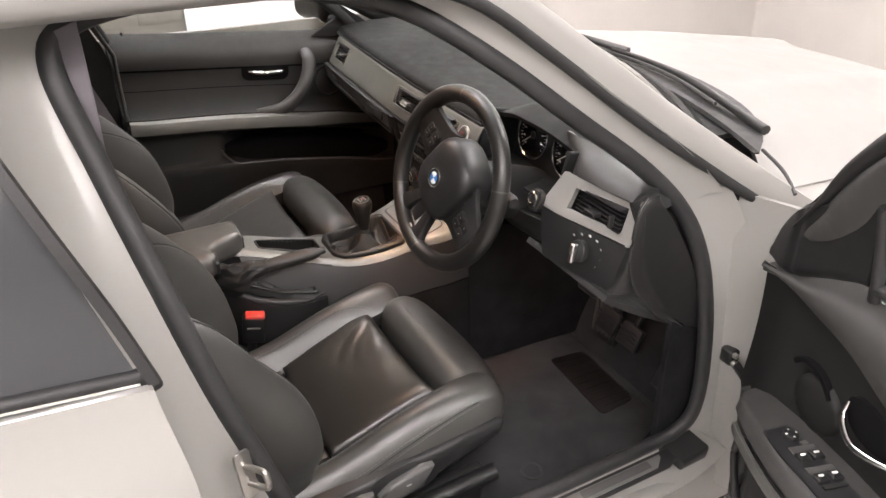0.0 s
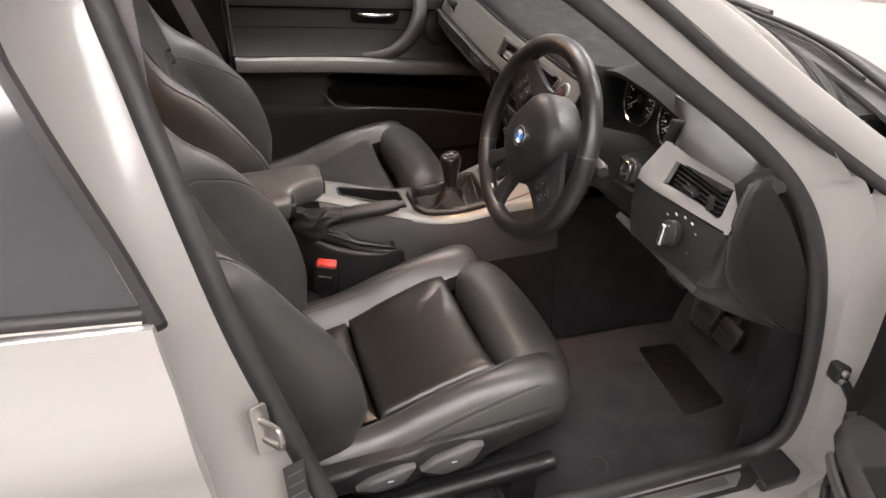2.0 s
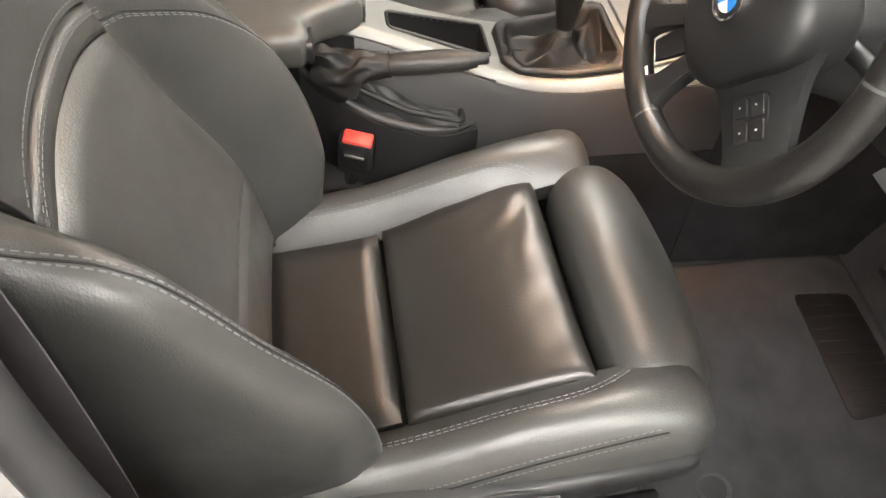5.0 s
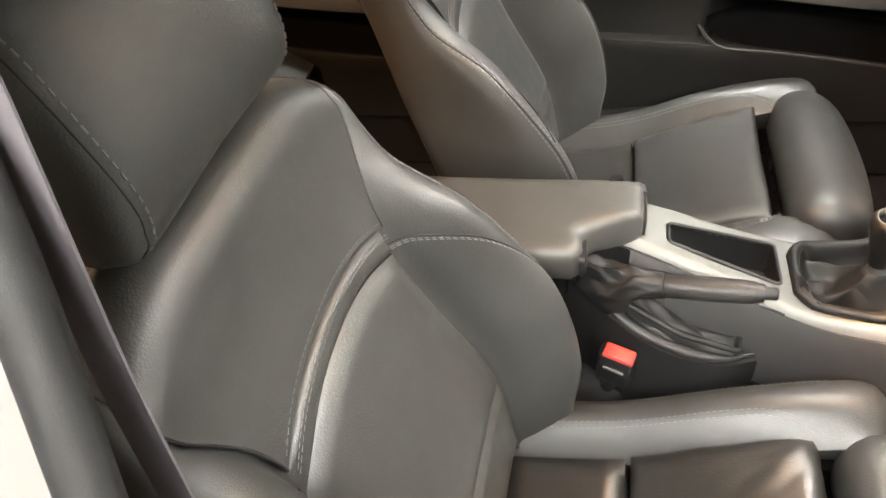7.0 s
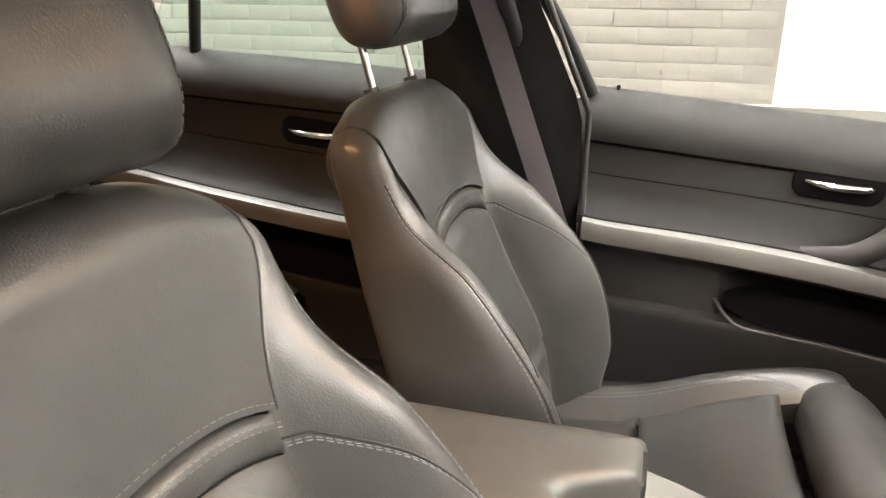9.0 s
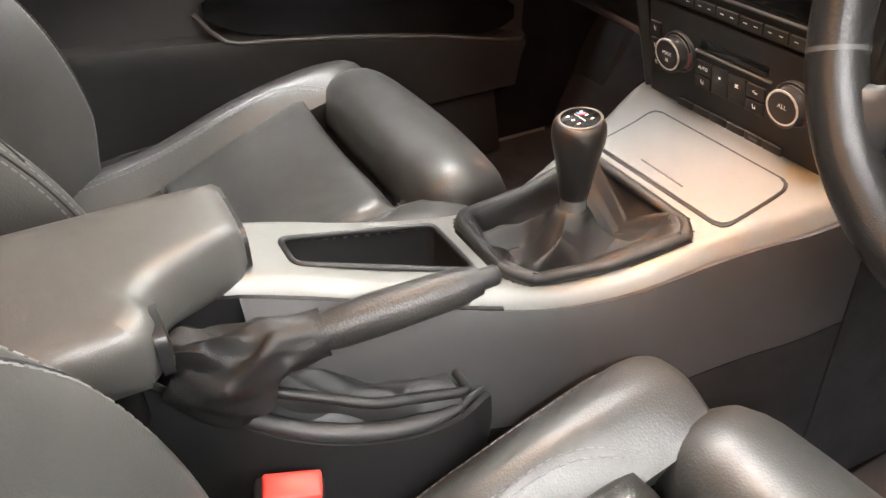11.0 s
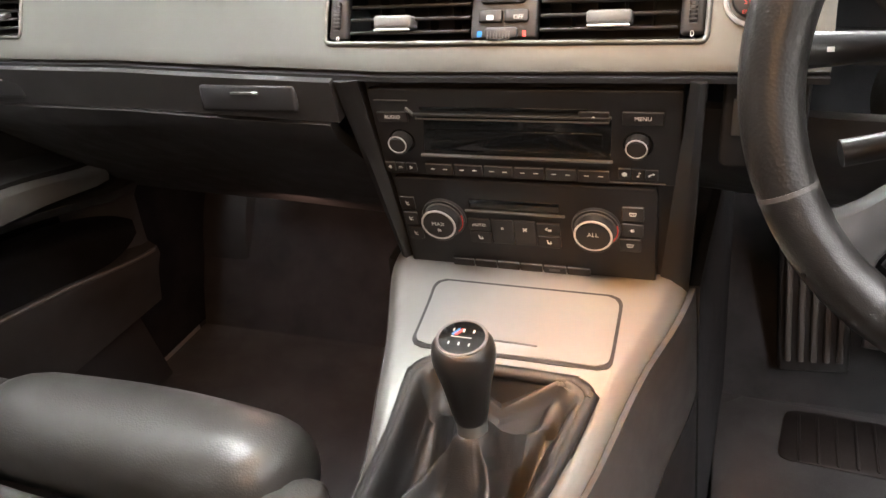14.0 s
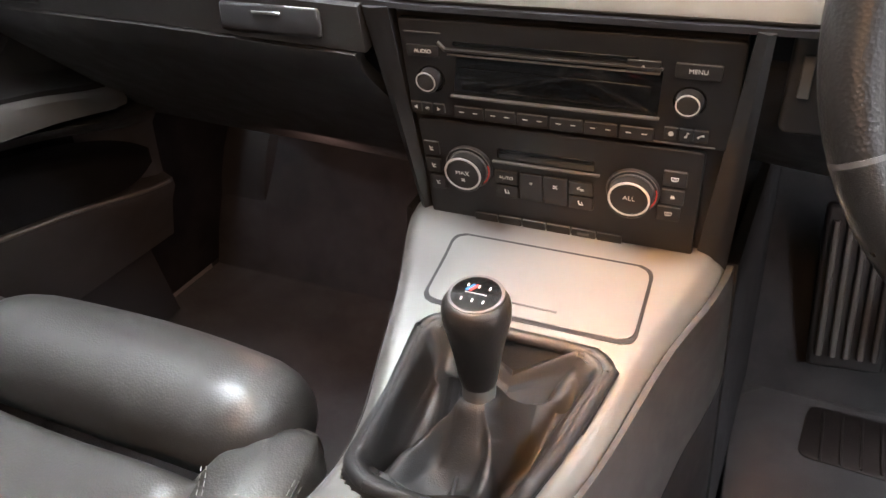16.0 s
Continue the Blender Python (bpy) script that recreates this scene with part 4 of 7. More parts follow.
part("brow_corner", sheet(lambda u, v: V((0.716 + 0.02 * u, 0.662 + 0.075 * v, 0.966 + 0.016 * v - 0.03 * u)), 3, 6, 0.010), DASH, dash)
binn = part("instrument_panel", sheet(lambda u, v: V((0.235 + 0.30 * u, 0.735 + 0.012 * v, 0.872 + 0.135 * v - 0.03 * (2 * u - 1) ** 2 * v)), 14, 8, 0.006), GLOSS_BLACK, dash, "dark instrument panel with two dials")
for gx, gr in ((0.318, 0.052), (0.446, 0.052)):
    gm = frame_of((gx, 0.736, 0.944), (1, 0, 0), (0, 0.15, 0.99))
    d = part("dial", disc(gr, 0.003, 40, 0.001, gm), DISPLAY, binn)
    part("dial_ring", ring(gr - 0.002, gr + 0.002, 0.006, 44, gm), CHROME, d)
    for k in range(0, 27):
        a = radians(225 - 10 * k)
        big = k % 3 == 0
        part("dial_tick", rbox(0.0050 if big else 0.003, 0.0011 if big else 0.0007, 0.0006, 0, gm @ pose(0.042 * math.cos(a), 0.042 * math.sin(a), 0.0034, 0, 0, math.degrees(a))), WHITE_MARK, d)
        if big:
            part("numeral_bar", rbox(0.006, 0.0032, 0.0005, 0, gm @ pose(0.033 * math.cos(a), 0.033 * math.sin(a), 0.0034)), WHITE_MARK, d)
    part("needle", rbox(0.040, 0.0016, 0.0012, 0, gm @ pose(-0.016, -0.012, 0.005, 0, 0, 218)), WHITE_MARK, d)
    part("needle_hub", disc(0.008, 0.006, 20, 0.001, gm), GLOSS_BLACK, d)
# dark walls at both sides of the binnacle
for gx in (0.236, 0.535):
    part("binnacle_side", rbox(0.012, 0.10, 0.125, 0.004, pose(gx, 0.695, 0.925, -12)), DASH, dash)
part("binnacle_sill", sheet(lambda u, v: V((0.235 + 0.30 * u, 0.645 + 0.092 * v, 0.878 - 0.004 * v)), 8, 4, 0.010), DASH, dash)

# windscreen base strip: the edge where the pad meets the glass
part("defrost_strip", across([(1.00, 0.9835), (1.00, 0.986), (1.03, 0.986), (1.03, 0.983)], -0.60, 0.22), GLOSS_BLACK, dash)

# ---- centre stack ----
FASCIA_BLACK = surface("fascia_plastic", (0.015, 0.0148, 0.015), 0.46, vary=0.1, rvary=0.05, grain=1500, grain_h=0.0001, spec=0.4)
KEY_BLACK = surface("key_plastic", (0.020, 0.0198, 0.020), 0.44, vary=0.1, grain=1500, grain_h=0.0001, spec=0.4)
def stack_face(z):
    return 0.613 + (0.866 - z) * 0.21


def st(x, z, up=0.0):
    """A pose on the stack's face with z towards the driver."""
    return frame_of((x, stack_face(z) - up, z), (1, 0, 0), (0, -0.205, 0.979))


stack = part("centre_fascia", sheet(lambda u, v: V((-0.124 - 0.018 * v + (0.274 + 0.012 * v) * u, stack_face(0.640 + 0.227 * v) + 0.004, 0.640 + 0.227 * v)), 4, 10, 0.03), KEY_BLACK, dash, "matt black centre stack")
for sx in (-1, 1):
    # flanks that stand proud of the stack and draw in towards the console
    rings = []
    for i in range(11):
        v = i / 10
        z = 0.640 + 0.228 * v
        yf = stack_face(z) - 0.004 - 0.012 * v
        xi, xo = (-0.1235 - 0.0075 * v, -0.134 - 0.019 * v) if sx < 0 else (0.130 + 0.020 * v, 0.158 + 0.004 * v)
        rings.append([V((xi, yf + 0.006, z)), V((xi * 0.4 + xo * 0.6, yf, z)), V((xo, yf + 0.003, z)), V((xo, 0.74, z)), V((xi, 0.74, z))])
    part("fascia_flank", loft(rings), SATIN_BLACK, dash)
part("side_pocket", slab(rrect(0.062, 0.075, 0.008), 0.010, 0.003, frame_of((0.205, 0.628, 0.830), (1, 0, 0), (0, 0.10, 1))), SATIN_BLACK, dash, "small black lid beside the stack")
part("pocket_slot", rbox(0.008, 0.003, 0.030, 0.001, pose(0.186, 0.6165, 0.836, -6)), GREY_PLASTIC, dash)


def glyph(parent, x, z, bits, up=0.0078, mat=PRINT):
    """A small printed mark of thin bars (dx, dz, width, height, turn), in one mesh."""
    whole = bmesh.new()
    for dx, dz, w, h, turn in bits:
        m = st(x, z, up) @ pose(dx, dz, 0, 0, 0, turn)
        vs = [whole.verts.new(m @ V((a * w / 2, b * h / 2, c))) for c in (0, 0.0003) for a, b in ((-1, -1), (1, -1), (1, 1), (-1, 1))]
        for q in ((4, 5, 6, 7), (0, 1, 5, 4), (1, 2, 6, 5), (2, 3, 7, 6), (3, 0, 4, 7)):
            whole.faces.new([vs[i] for i in q])
    part("button_mark", whole, mat, parent, "", True)


ARROW_L = [(-0.0010, 0, 0.0008, 0.0010, 0), (0, 0, 0.0010, 0.0022, 0), (0.0010, 0, 0.0010, 0.0034, 0)]
ARROW_R = [(-dx, dz, w, h, t) for dx, dz, w, h, t in ARROW_L]
ARROW_UP = [(0, 0.0014, 0.0012, 0.0010, 0), (0, 0.0004, 0.0028, 0.0010, 0), (0, -0.0006, 0.0046, 0.0010, 0)]
FAN = [(0.0009, 0.0009, 0.0018, 0.0010, 45), (-0.0009, 0.0009, 0.0018, 0.0010, -45), (0.0009, -0.0009, 0.0018, 0.0010, -45), (-0.0009, -0.0009, 0.0018, 0.0010, 45)]
SEAT = [(-0.0014, 0.0006, 0.0010, 0.0042, 12), (0.0006, -0.0014, 0.0038, 0.0010, 0), (0.0014, 0.0006, 0.0006, 0.0024, 0)]
STAR = [(0, 0, 0.0044, 0.0006, a) for a in (0, 60, 120)]
SCREEN = [(0, 0.0016, 0.0060, 0.0006, 0), (0, -0.0016, 0.0044, 0.0006, 0), (-0.0026, 0, 0.0006, 0.0034, 14), (0.0026, 0, 0.0006, 0.0034, -14), (-0.0008, -0.0004, 0.0005, 0.0030, 0), (0.0008, -0.0004, 0.0005, 0.0030, 0)]
FLOW = [(-0.0008, 0.0004, 0.0007, 0.0040, 18), (0.0012, 0.0012, 0.0024, 0.0007, 30), (0.0006, -0.0016, 0.0030, 0.0007, 0)]
NOTE = [(0.0006, 0.0004, 0.0006, 0.0040, 0), (-0.0003, -0.0016, 0.0018, 0.0014, 0), (0.0014, 0.0020, 0.0018, 0.0007, -25)]
PHONE = [(0, 0.0006, 0.0042, 0.0010, 28), (-0.0018, -0.0010, 0.0014, 0.0016, 28), (0.0018, 0.0010, 0.0014, 0.0016, 28)]
ROUND = [(0, 0, 0.0034, 0.0034, 0), (0, 0, 0.0034, 0.0034, 45)]

radio = thing("car_radio", "black car radio with unlit display and two round knobs", "radio")
part("fascia", slab(rrect(0.272, 0.092, 0.004), 0.005, 0.0012, st(0.0095, 0.8145)), FASCIA_BLACK, radio)
for bx, bw_ in ((-0.1165, 0.010), (-0.1000, 0.023)):
    part("button_edge", rbox(bw_, 0.0012, 0.001, 0.0003, st(bx, 0.8475, 0.006)), GREY_PLASTIC, radio)
# a sunken field for slot and display, framed by lips that run out at an angle
part("display_field", slab([(-0.086, -0.020), (0.086, -0.020), (0.088, 0.026), (-0.078, 0.026)], 0.0008, 0.0003, st(0.002, 0.8085, 0.0046)), DISPLAY, radio)
part("cd_slot", slab(rrect(0.150, 0.004, 0.0018), 0.0008, 0.0003, st(-0.004, 0.8395, 0.0050)), DISPLAY, radio)
part("slot_lip", rbox(0.176, 0.0024, 0.005, 0.0008, st(0.002, 0.8340, 0.0060)), KEY_BLACK, radio)
part("slot_lip", rbox(0.172, 0.0014, 0.002, 0.0004, st(0.002, 0.8300, 0.0072)), GREY_PLASTIC, radio)
part("lip_end", rbox(0.010, 0.0022, 0.004, 0.0006, st(-0.0885, 0.8365, 0.006) @ pose(0, 0, 0, 0, 0, -48)), GREY_PLASTIC, radio)
part("display", slab(rrect(0.158, 0.021, 0.002), 0.0008, 0.0003, st(0.003, 0.8085, 0.0056)), DISPLAY, radio, "dark unlit display")
part("display_lip", rbox(0.176, 0.0022, 0.005, 0.0008, st(0.002, 0.7915, 0.006)), GREY_PLASTIC, radio)
for kx, kz in ((-0.1024, 0.8065), (0.1110, 0.8100)):
    part("knob_seat", ring(0.0112, 0.0125, 0.0012, 32, st(kx, kz - 0.001, 0.0048)), DISPLAY, radio)
    k = part("knob", disc(0.0102, 0.013, 32, 0.002, st(kx, kz, 0.0045), 0.92), KEY_BLACK, radio, "small black rotary knob")
    part("knob_ring", ring(0.0080, 0.0090, 0.0008, 32, st(kx, kz, 0.0173)), BRIGHT, k)


def key(x, z, w, h, parent, text="", edge=True, bits=None):
    b = part("button", slab(rrect(w, h, 0.0012), 0.003, 0.0006, st(x, z, 0.0045)), KEY_BLACK, parent)
    if edge:
        part("button_edge", rbox(w * 0.96, 0.0010, 0.001, 0.0003, st(x, z + h / 2 - 0.0008, 0.0074)), GREY_PLASTIC, b)
    if text:
        words(text, 0.0050, st(x, z - 0.0004, 0.0076), PRINT, b)
    if bits:
        glyph(b, x, z - 0.0004, bits)
    return b


for i in range(6):
    key(-0.0706 + 0.0288 * i, 0.7765, 0.0268, 0.012, radio, "", True, [(-0.0062, 0.0006, 0.0042, 0.0007, 0), (0.0062, 0.0006, 0.0042, 0.0007, 0)])
key(-0.1060, 0.8315, 0.030, 0.010, radio, "AUDIO", False)
key(0.1150, 0.8345, 0.033, 0.012, radio, "MENU")
key(0.0755, 0.8345, 0.025, 0.011, radio, "", True, ARROW_UP)
for bx, bits in ((-0.1205, ARROW_L), (-0.1095, None), (-0.0985, ARROW_R)):
    key(bx, 0.7775, 0.0102, 0.010, radio, "" if bits else "m", True, bits)
for bx, bits in ((0.1000, ROUND), (0.1115, NOTE), (0.1225, PHONE)):
    key(bx, 0.7805, 0.0108, 0.011, radio, "", True, bits)
part("lower_lip", rbox(0.052, 0.0010, 0.002, 0.0004, st(0.1080, 0.7705, 0.0058)), GREY_PLASTIC, radio)

climate = thing("climate_panel", "black climate control panel with two ringed knobs in the centre stack", "climate control")
part("fascia", slab(rrect(0.250, 0.112, 0.005), 0.005, 0.0012, st(0.0030, 0.7105)), FASCIA_BLACK, climate)
for kx, txt in ((-0.0760, "MAX"), (0.0735, "ALL")):
    kz = 0.7190
    k = part("knob_base", disc(0.0228, 0.005, 40, 0.002, st(kx, kz, 0.0045)), KEY_BLACK, climate)
    part("base_ring", ring(0.0214, 0.0222, 0.0008, 44, st(kx, kz, 0.0094)), GREY_PLASTIC, k)
    kn = part("knob", disc(0.0190, 0.017, 40, 0.0015, st(kx, kz, 0.0065), 0.93), KEY_BLACK, climate, "black climate knob with a bright ring")
    part("knob_ring", ring(0.0158, 0.0176, 0.0010, 44, st(kx, kz, 0.0230)), BRIGHT, kn)
    part("knob_collar", ring(0.0184, 0.0194, 0.0014, 44, st(kx, kz, 0.0105)), GREY_PLASTIC, kn)
    words(txt, 0.0062, st(kx, kz + 0.001, 0.0238), PRINT, kn)
    if txt == "MAX":
        glyph(kn, kx, kz - 0.0062, FAN, 0.0238)
    for a0 in range(-42, 13, 6):
        a = radians(a0)
        part("scale_mark", rbox(0.0010, 0.0026, 0.0006, 0, st(kx, kz, 0.0104) @ pose(0.0205 * math.cos(a), 0.0205 * math.sin(a), 0, 0, 0, a0)), RED, k)
    for a0 in (214, 226):
        a = radians(a0)
        part("scale_mark", rbox(0.0010, 0.0040, 0.0006, 0, st(kx, kz, 0.0104) @ pose(0.0205 * math.cos(a), 0.0205 * math.sin(a), 0, 0, 0, a0)), BLUE, k)
part("climate_display", slab(rrect(0.088, 0.011, 0.002), 0.0008, 0.0003, st(-0.004, 0.7375, 0.0050)), DISPLAY, climate)
part("display_lip", rbox(0.098, 0.0018, 0.004, 0.0006, st(-0.004, 0.7290, 0.0060)), GREY_PLASTIC, climate)
key(-0.0405, 0.7130, 0.0215, 0.014, climate, "AUTO", False)
key(-0.0405, 0.6975, 0.0215, 0.014, climate, "", False, SEAT)
key(-0.0170, 0.7060, 0.0215, 0.030, climate, "", False, [(dx * 0.7, dz * 0.7 + 0.005, w * 0.7, h * 0.7, t) for dx, dz, w, h, t in FAN])
key(0.0055, 0.7060, 0.0215, 0.030, climate, "", False, [(dx * 1.2, dz * 1.2 + 0.005, w * 1.2, h * 1.2, t) for dx, dz, w, h, t in FAN])
key(0.0285, 0.7130, 0.0220, 0.014, climate, "", False, [(0, 0, 0.0060, 0.0008, 0), (-0.0018, 0.0014, 0.0030, 0.0008, 40), (0.0014, -0.0012, 0.0030, 0.0008, 0)])
key(0.0285, 0.6975, 0.0220, 0.014, climate, "", False, SEAT)
for bx, bz in ((-0.1120, 0.7345), (-0.1120, 0.7155), (-0.1100, 0.6965)):
    key(bx, bz, 0.0150, 0.015, climate, "", bz > 0.73, FLOW)
for bx, bz, bits in ((0.1070, 0.7375, SCREEN), (0.1065, 0.7190, STAR), (0.1045, 0.7010, SCREEN)):
    key(bx, bz, 0.0190, 0.015, climate, "", True, bits)
for i in range(6):
    key(-0.0640 + 0.0238 * i, 0.6620, 0.0225, 0.010, climate, "", True)
part("button_mark", rbox(0.011, 0.0030, 0.0004, 0, st(0.0310, 0.6612, 0.0076)), GREY_PLASTIC, climate)

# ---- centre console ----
# black for the well's joint and for painted shade under the armrest
JOINT_SHADE_BLACK = surface("joint_shade_black", (0.004, 0.004, 0.004), 0.9, vary=0.2, spec=0.1)
CONSOLE_GREY = surface("console_side_plastic", (0.029, 0.029, 0.0295), 0.48, vary=0.08, grain=1100, grain_h=0.0002)
console = thing("centre_console", "satin silver topped centre console between the seats", "centre console")
top_z = curve1([(0.10, 0.656), (0.18, 0.642), (0.25, 0.623), (0.33, 0.606), (0.39, 0.597), (0.45, 0.602), (0.52, 0.620), (0.60, 0.639), (0.67, 0.661)])
edge_l = curve1([(0.10, -0.108), (0.17, -0.104), (0.33, -0.088), (0.42, -0.090), (0.50, -0.108), (0.56, -0.122), (0.67, -0.150)])
edge_r = curve1([(0.10, -0.004), (0.15, 0.006), (0.25, 0.036), (0.337, 0.065), (0.40, 0.082), (0.46, 0.099), (0.56, 0.124), (0.67, 0.158)])
gait_l = curve1([(0.36, -0.050), (0.38, -0.060), (0.45, -0.067), (0.526, -0.072)])
gait_r = curve1([(0.352, 0.036), (0.38, 0.052), (0.45, 0.072), (0.520, 0.093)])


def inside(x, y, poly):
    c = False
    for (xa, ya), (xb, yb) in zip(poly, poly[1:] + poly[:1]):
        if (ya > y) != (yb > y) and x < (xb - xa) * (y - ya) / (yb - ya) + xa:
            c = not c
    return c


tray_out = round_poly([(-0.0585, 0.182), (-0.0625, 0.334), (0.021, 0.334), (-0.017, 0.182)], 0.009)
gait_out = round_poly([(-0.073, 0.366), (-0.052, 0.350), (0.036, 0.347), (0.058, 0.366), (0.097, 0.518), (0.082, 0.530), (-0.066, 0.532), (-0.079, 0.518)], 0.010)
NU, NV = 64, 150
bm_top = bmesh.new()
grid = []
for i in range(NU + 1):
    col_ = []
    for j in range(NV + 1):
        y = 0.120 + 0.552 * j / NV
        a, b = edge_l(y), edge_r(y)
        x = a + (b - a) * i / NU
        drop = 0.016 * (max(0.0, 1 - (x - a) / 0.016) ** 2 + max(0.0, 1 - (b - x) / 0.016) ** 2)
        col_.append(bm_top.verts.new((x, y, top_z(y) - drop)))
    grid.append(col_)
for i in range(NU):
    for j in range(NV):
        q = (grid[i][j], grid[i + 1][j], grid[i + 1][j + 1], grid[i][j + 1])
        c = sum((v.co for v in q), V((0, 0, 0))) / 4
        if not inside(c.x, c.y, tray_out) and not inside(c.x, c.y, gait_out):
            bm_top.faces.new(q)
bmesh.ops.delete(bm_top, geom=[v for v in bm_top.verts if not v.link_faces], context="VERTS")
bmesh.ops.recalc_face_normals(bm_top, faces=bm_top.faces)
bmesh.ops.solidify(bm_top, geom=list(bm_top.faces), thickness=0.003)
part("silver_top", bm_top, SILVER, console, "satin silver console trim")


def lid_sheet(w, h, y0, dz, th, nu=24, nv=30, r=0.012):
    def fn(u, v):
        y = y0 + h * v
        e = min(v, 1 - v) * h
        inset = 0.0 if e > r else r - math.sqrt(max(0.0, r * r - (r - e) ** 2))
        return V((0.006 - w / 2 + inset + (w - 2 * inset) * u, y, top_z(y) + dz))
    return sheet(fn, nu, nv, th)


part("lid_gap", lid_sheet(0.1915, 0.0850, 0.5450, 0.0008, 0.003), GLOSS_BLACK, console)
lid = part("ashtray_lid", lid_sheet(0.185, 0.0785, 0.5490, 0.0016, 0.004), SILVER, console, "closed satin silver ashtray lid")
part("lid_slot", tube([(-0.030, 0.5635, top_z(0.5635) + 0.0012), (0.032, 0.5625, top_z(0.5625) + 0.0012)], 0.0014, 8), GREY_PLASTIC, lid)
# the open tray
def tray_wall(u, v):
    k = int(round(u * len(tray_out))) % len(tray_out)
    x, y = tray_out[k]
    return V((x + (-0.03 - x) * 0.10 * v, y + (0.258 - y) * 0.06 * v, top_z(y) - 0.001 - 0.055 * v))


tray = part("tray", sheet(tray_wall, len(tray_out), 6, 0.0), SATIN_BLACK, console, "open black storage tray")
part("tray_floor", sheet(lambda u, v: V((-0.062 + 0.08 * u, 0.184 + 0.15 * v, top_z(0.184 + 0.15 * v) - 0.054)), 2, 8, 0.004), RUBBER, tray)
for i in range(14):
    y = 0.20 + 0.009 * i
    part("floor_rib", rbox(0.05, 0.003, 0.002, 0.0006, pose(-0.028, y, top_z(y) - 0.0525, -8, 0, 24)), RUBBER, tray)
part("tray_rim", tube([(x, y, top_z(y) - 0.0002) for x, y in tray_out], 0.0030, 8, True), SATIN_BLACK, tray)

# flanks
def flank(sx, v0, v1):
    e = edge_r if sx > 0 else edge_l

    def fn(u, v):
        v = v0 + (v1 - v0) * v
        y = 0.13 + 0.54 * u
        x0, z0 = e(y), top_z(y) - 0.014
        if sx > 0:
            x0 += 0.001
            xb = 0.135 + 0.045 * u
        else:
            xb = -0.135 - 0.045 * u
        z = z0 + (0.27 - z0) * v
        return V((x0 + (xb - x0) * (v ** 0.8), y, z))
    return sheet(fn, 26, 12, 0.006)


# the floor carpet again, darkened for shade along the tunnel and in the footwells
SHADED_CARPET = surface("shaded_carpet", (0.016, 0.0162, 0.0175), 0.95, vary=0.3, big=14, grain=900, grain_h=0.003, spec=0.1)
for sx in (1, -1):
    part("console_side", flank(sx, 0.0, 0.33), CONSOLE_GREY, console, "smooth dark grey console side")
    part("shaded_carpet", flank(sx, 0.335, 1.0), SHADED_CARPET, console, "carpet along the tunnel, darkened as in shade")
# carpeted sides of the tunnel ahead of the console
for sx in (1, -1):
    part("tunnel_side", sheet(lambda u, v: V((sx * (0.158 + 0.030 * u + 0.022 * v), 0.664 + 0.45 * u, 0.648 - 0.39 * v)), 8, 8, 0.01), SHADED_CARPET, console)

# handbrake well: a black sunken panel beside the tray, towards the driver
def well(u, v):
    y = -0.02 + 0.318 * v
    xa = edge_r(max(y, 0.10)) if y > 0.10 else -0.004
    xb = 0.020 + 0.078 * min(1, max(0, (y - 0.03) / 0.17)) - 0.020 * max(0.0, (y - 0.25) / 0.05)
    x = xa + (xb - xa) * u
    z = 0.600 - 0.060 * u - 0.03 * v
    return V((x, y, z))


part("brake_well", sheet(well, 10, 20, 0.006), CONSOLE_GREY, console, "black sunken handbrake panel")
part("well_joint", tube([well(i / 16, 1.0) + V((0.001, 0.001, 0.001)) for i in range(17)], 0.0018, 6), JOINT_SHADE_BLACK, console)
part("well_wall", sheet(lambda u, v: V((edge_r(max(0.10, 0.0 + 0.335 * u)) + 0.001, 0.335 * u, top_z(max(0.10, 0.335 * u)) - 0.010 - 0.055 * v)), 18, 4, 0.004), SATIN_BLACK, console)
lip = spline([(0.010, 0.02, 0.630), (0.034, 0.078, 0.590), (0.060, 0.110, 0.572), (0.086, 0.155, 0.556), (0.103, 0.210, 0.546), (0.103, 0.262, 0.538), (0.086, 0.305, 0.533)], 30)
part("well_lip", tube(lip, [0.0075 if i < 22 else 0.0075 - 0.0065 * ((i - 22) / (len(lip) - 23)) for i in range(len(lip))], 10), CONSOLE_GREY, console, "rounded grey lip of the handbrake panel")
part("console_skirt", sheet(lambda u, v: V((lip[int(u * 30)][0] + 0.004 + 0.022 * v, lip[int(u * 30)][1], lip[int(u * 30)][2] - 0.004 - (lip[int(u * 30)][2] - 0.27) * v)), 30, 8, 0.006), SATIN_BLACK, console)
part("console_rear", rbox(0.20, 0.30, 0.34, 0.02, pose(-0.005, -0.13, 0.45)), SATIN_BLACK, console)

# gaiter under the handbrake lever
hb = thing("handbrake", "perforated leather handbrake lever with a soft gaiter on the console", "handbrake")
B = V((0.083, 0.288, 0.650))
ax = V((0.034, 0.205, 0.028)).normalized()
A = B - ax * 0.118
grip = [A + ax * (0.125 * i / 14) for i in range(15)]
rad = [0.0150, 0.0160, 0.0168, 0.0172, 0.0174, 0.0175, 0.0175, 0.0174, 0.0172, 0.0170, 0.0168, 0.0165, 0.0160, 0.0152, 0.0135]
part("grip", tube(grip[:14], rad[:14], 20, False, V((0, 0, 1)), 0.95), PERFORATED, hb, "perforated black leather grip")
part("stitching", tube([p + V((0.010, 0, -0.0105)) for p in grip[1:13]], 0.0010, 5), SEAM_GREY, hb)
part("grip_end", tube([grip[12], grip[13] + ax * 0.012], [0.0155, 0.0120], 18), SATIN_BLACK, hb)
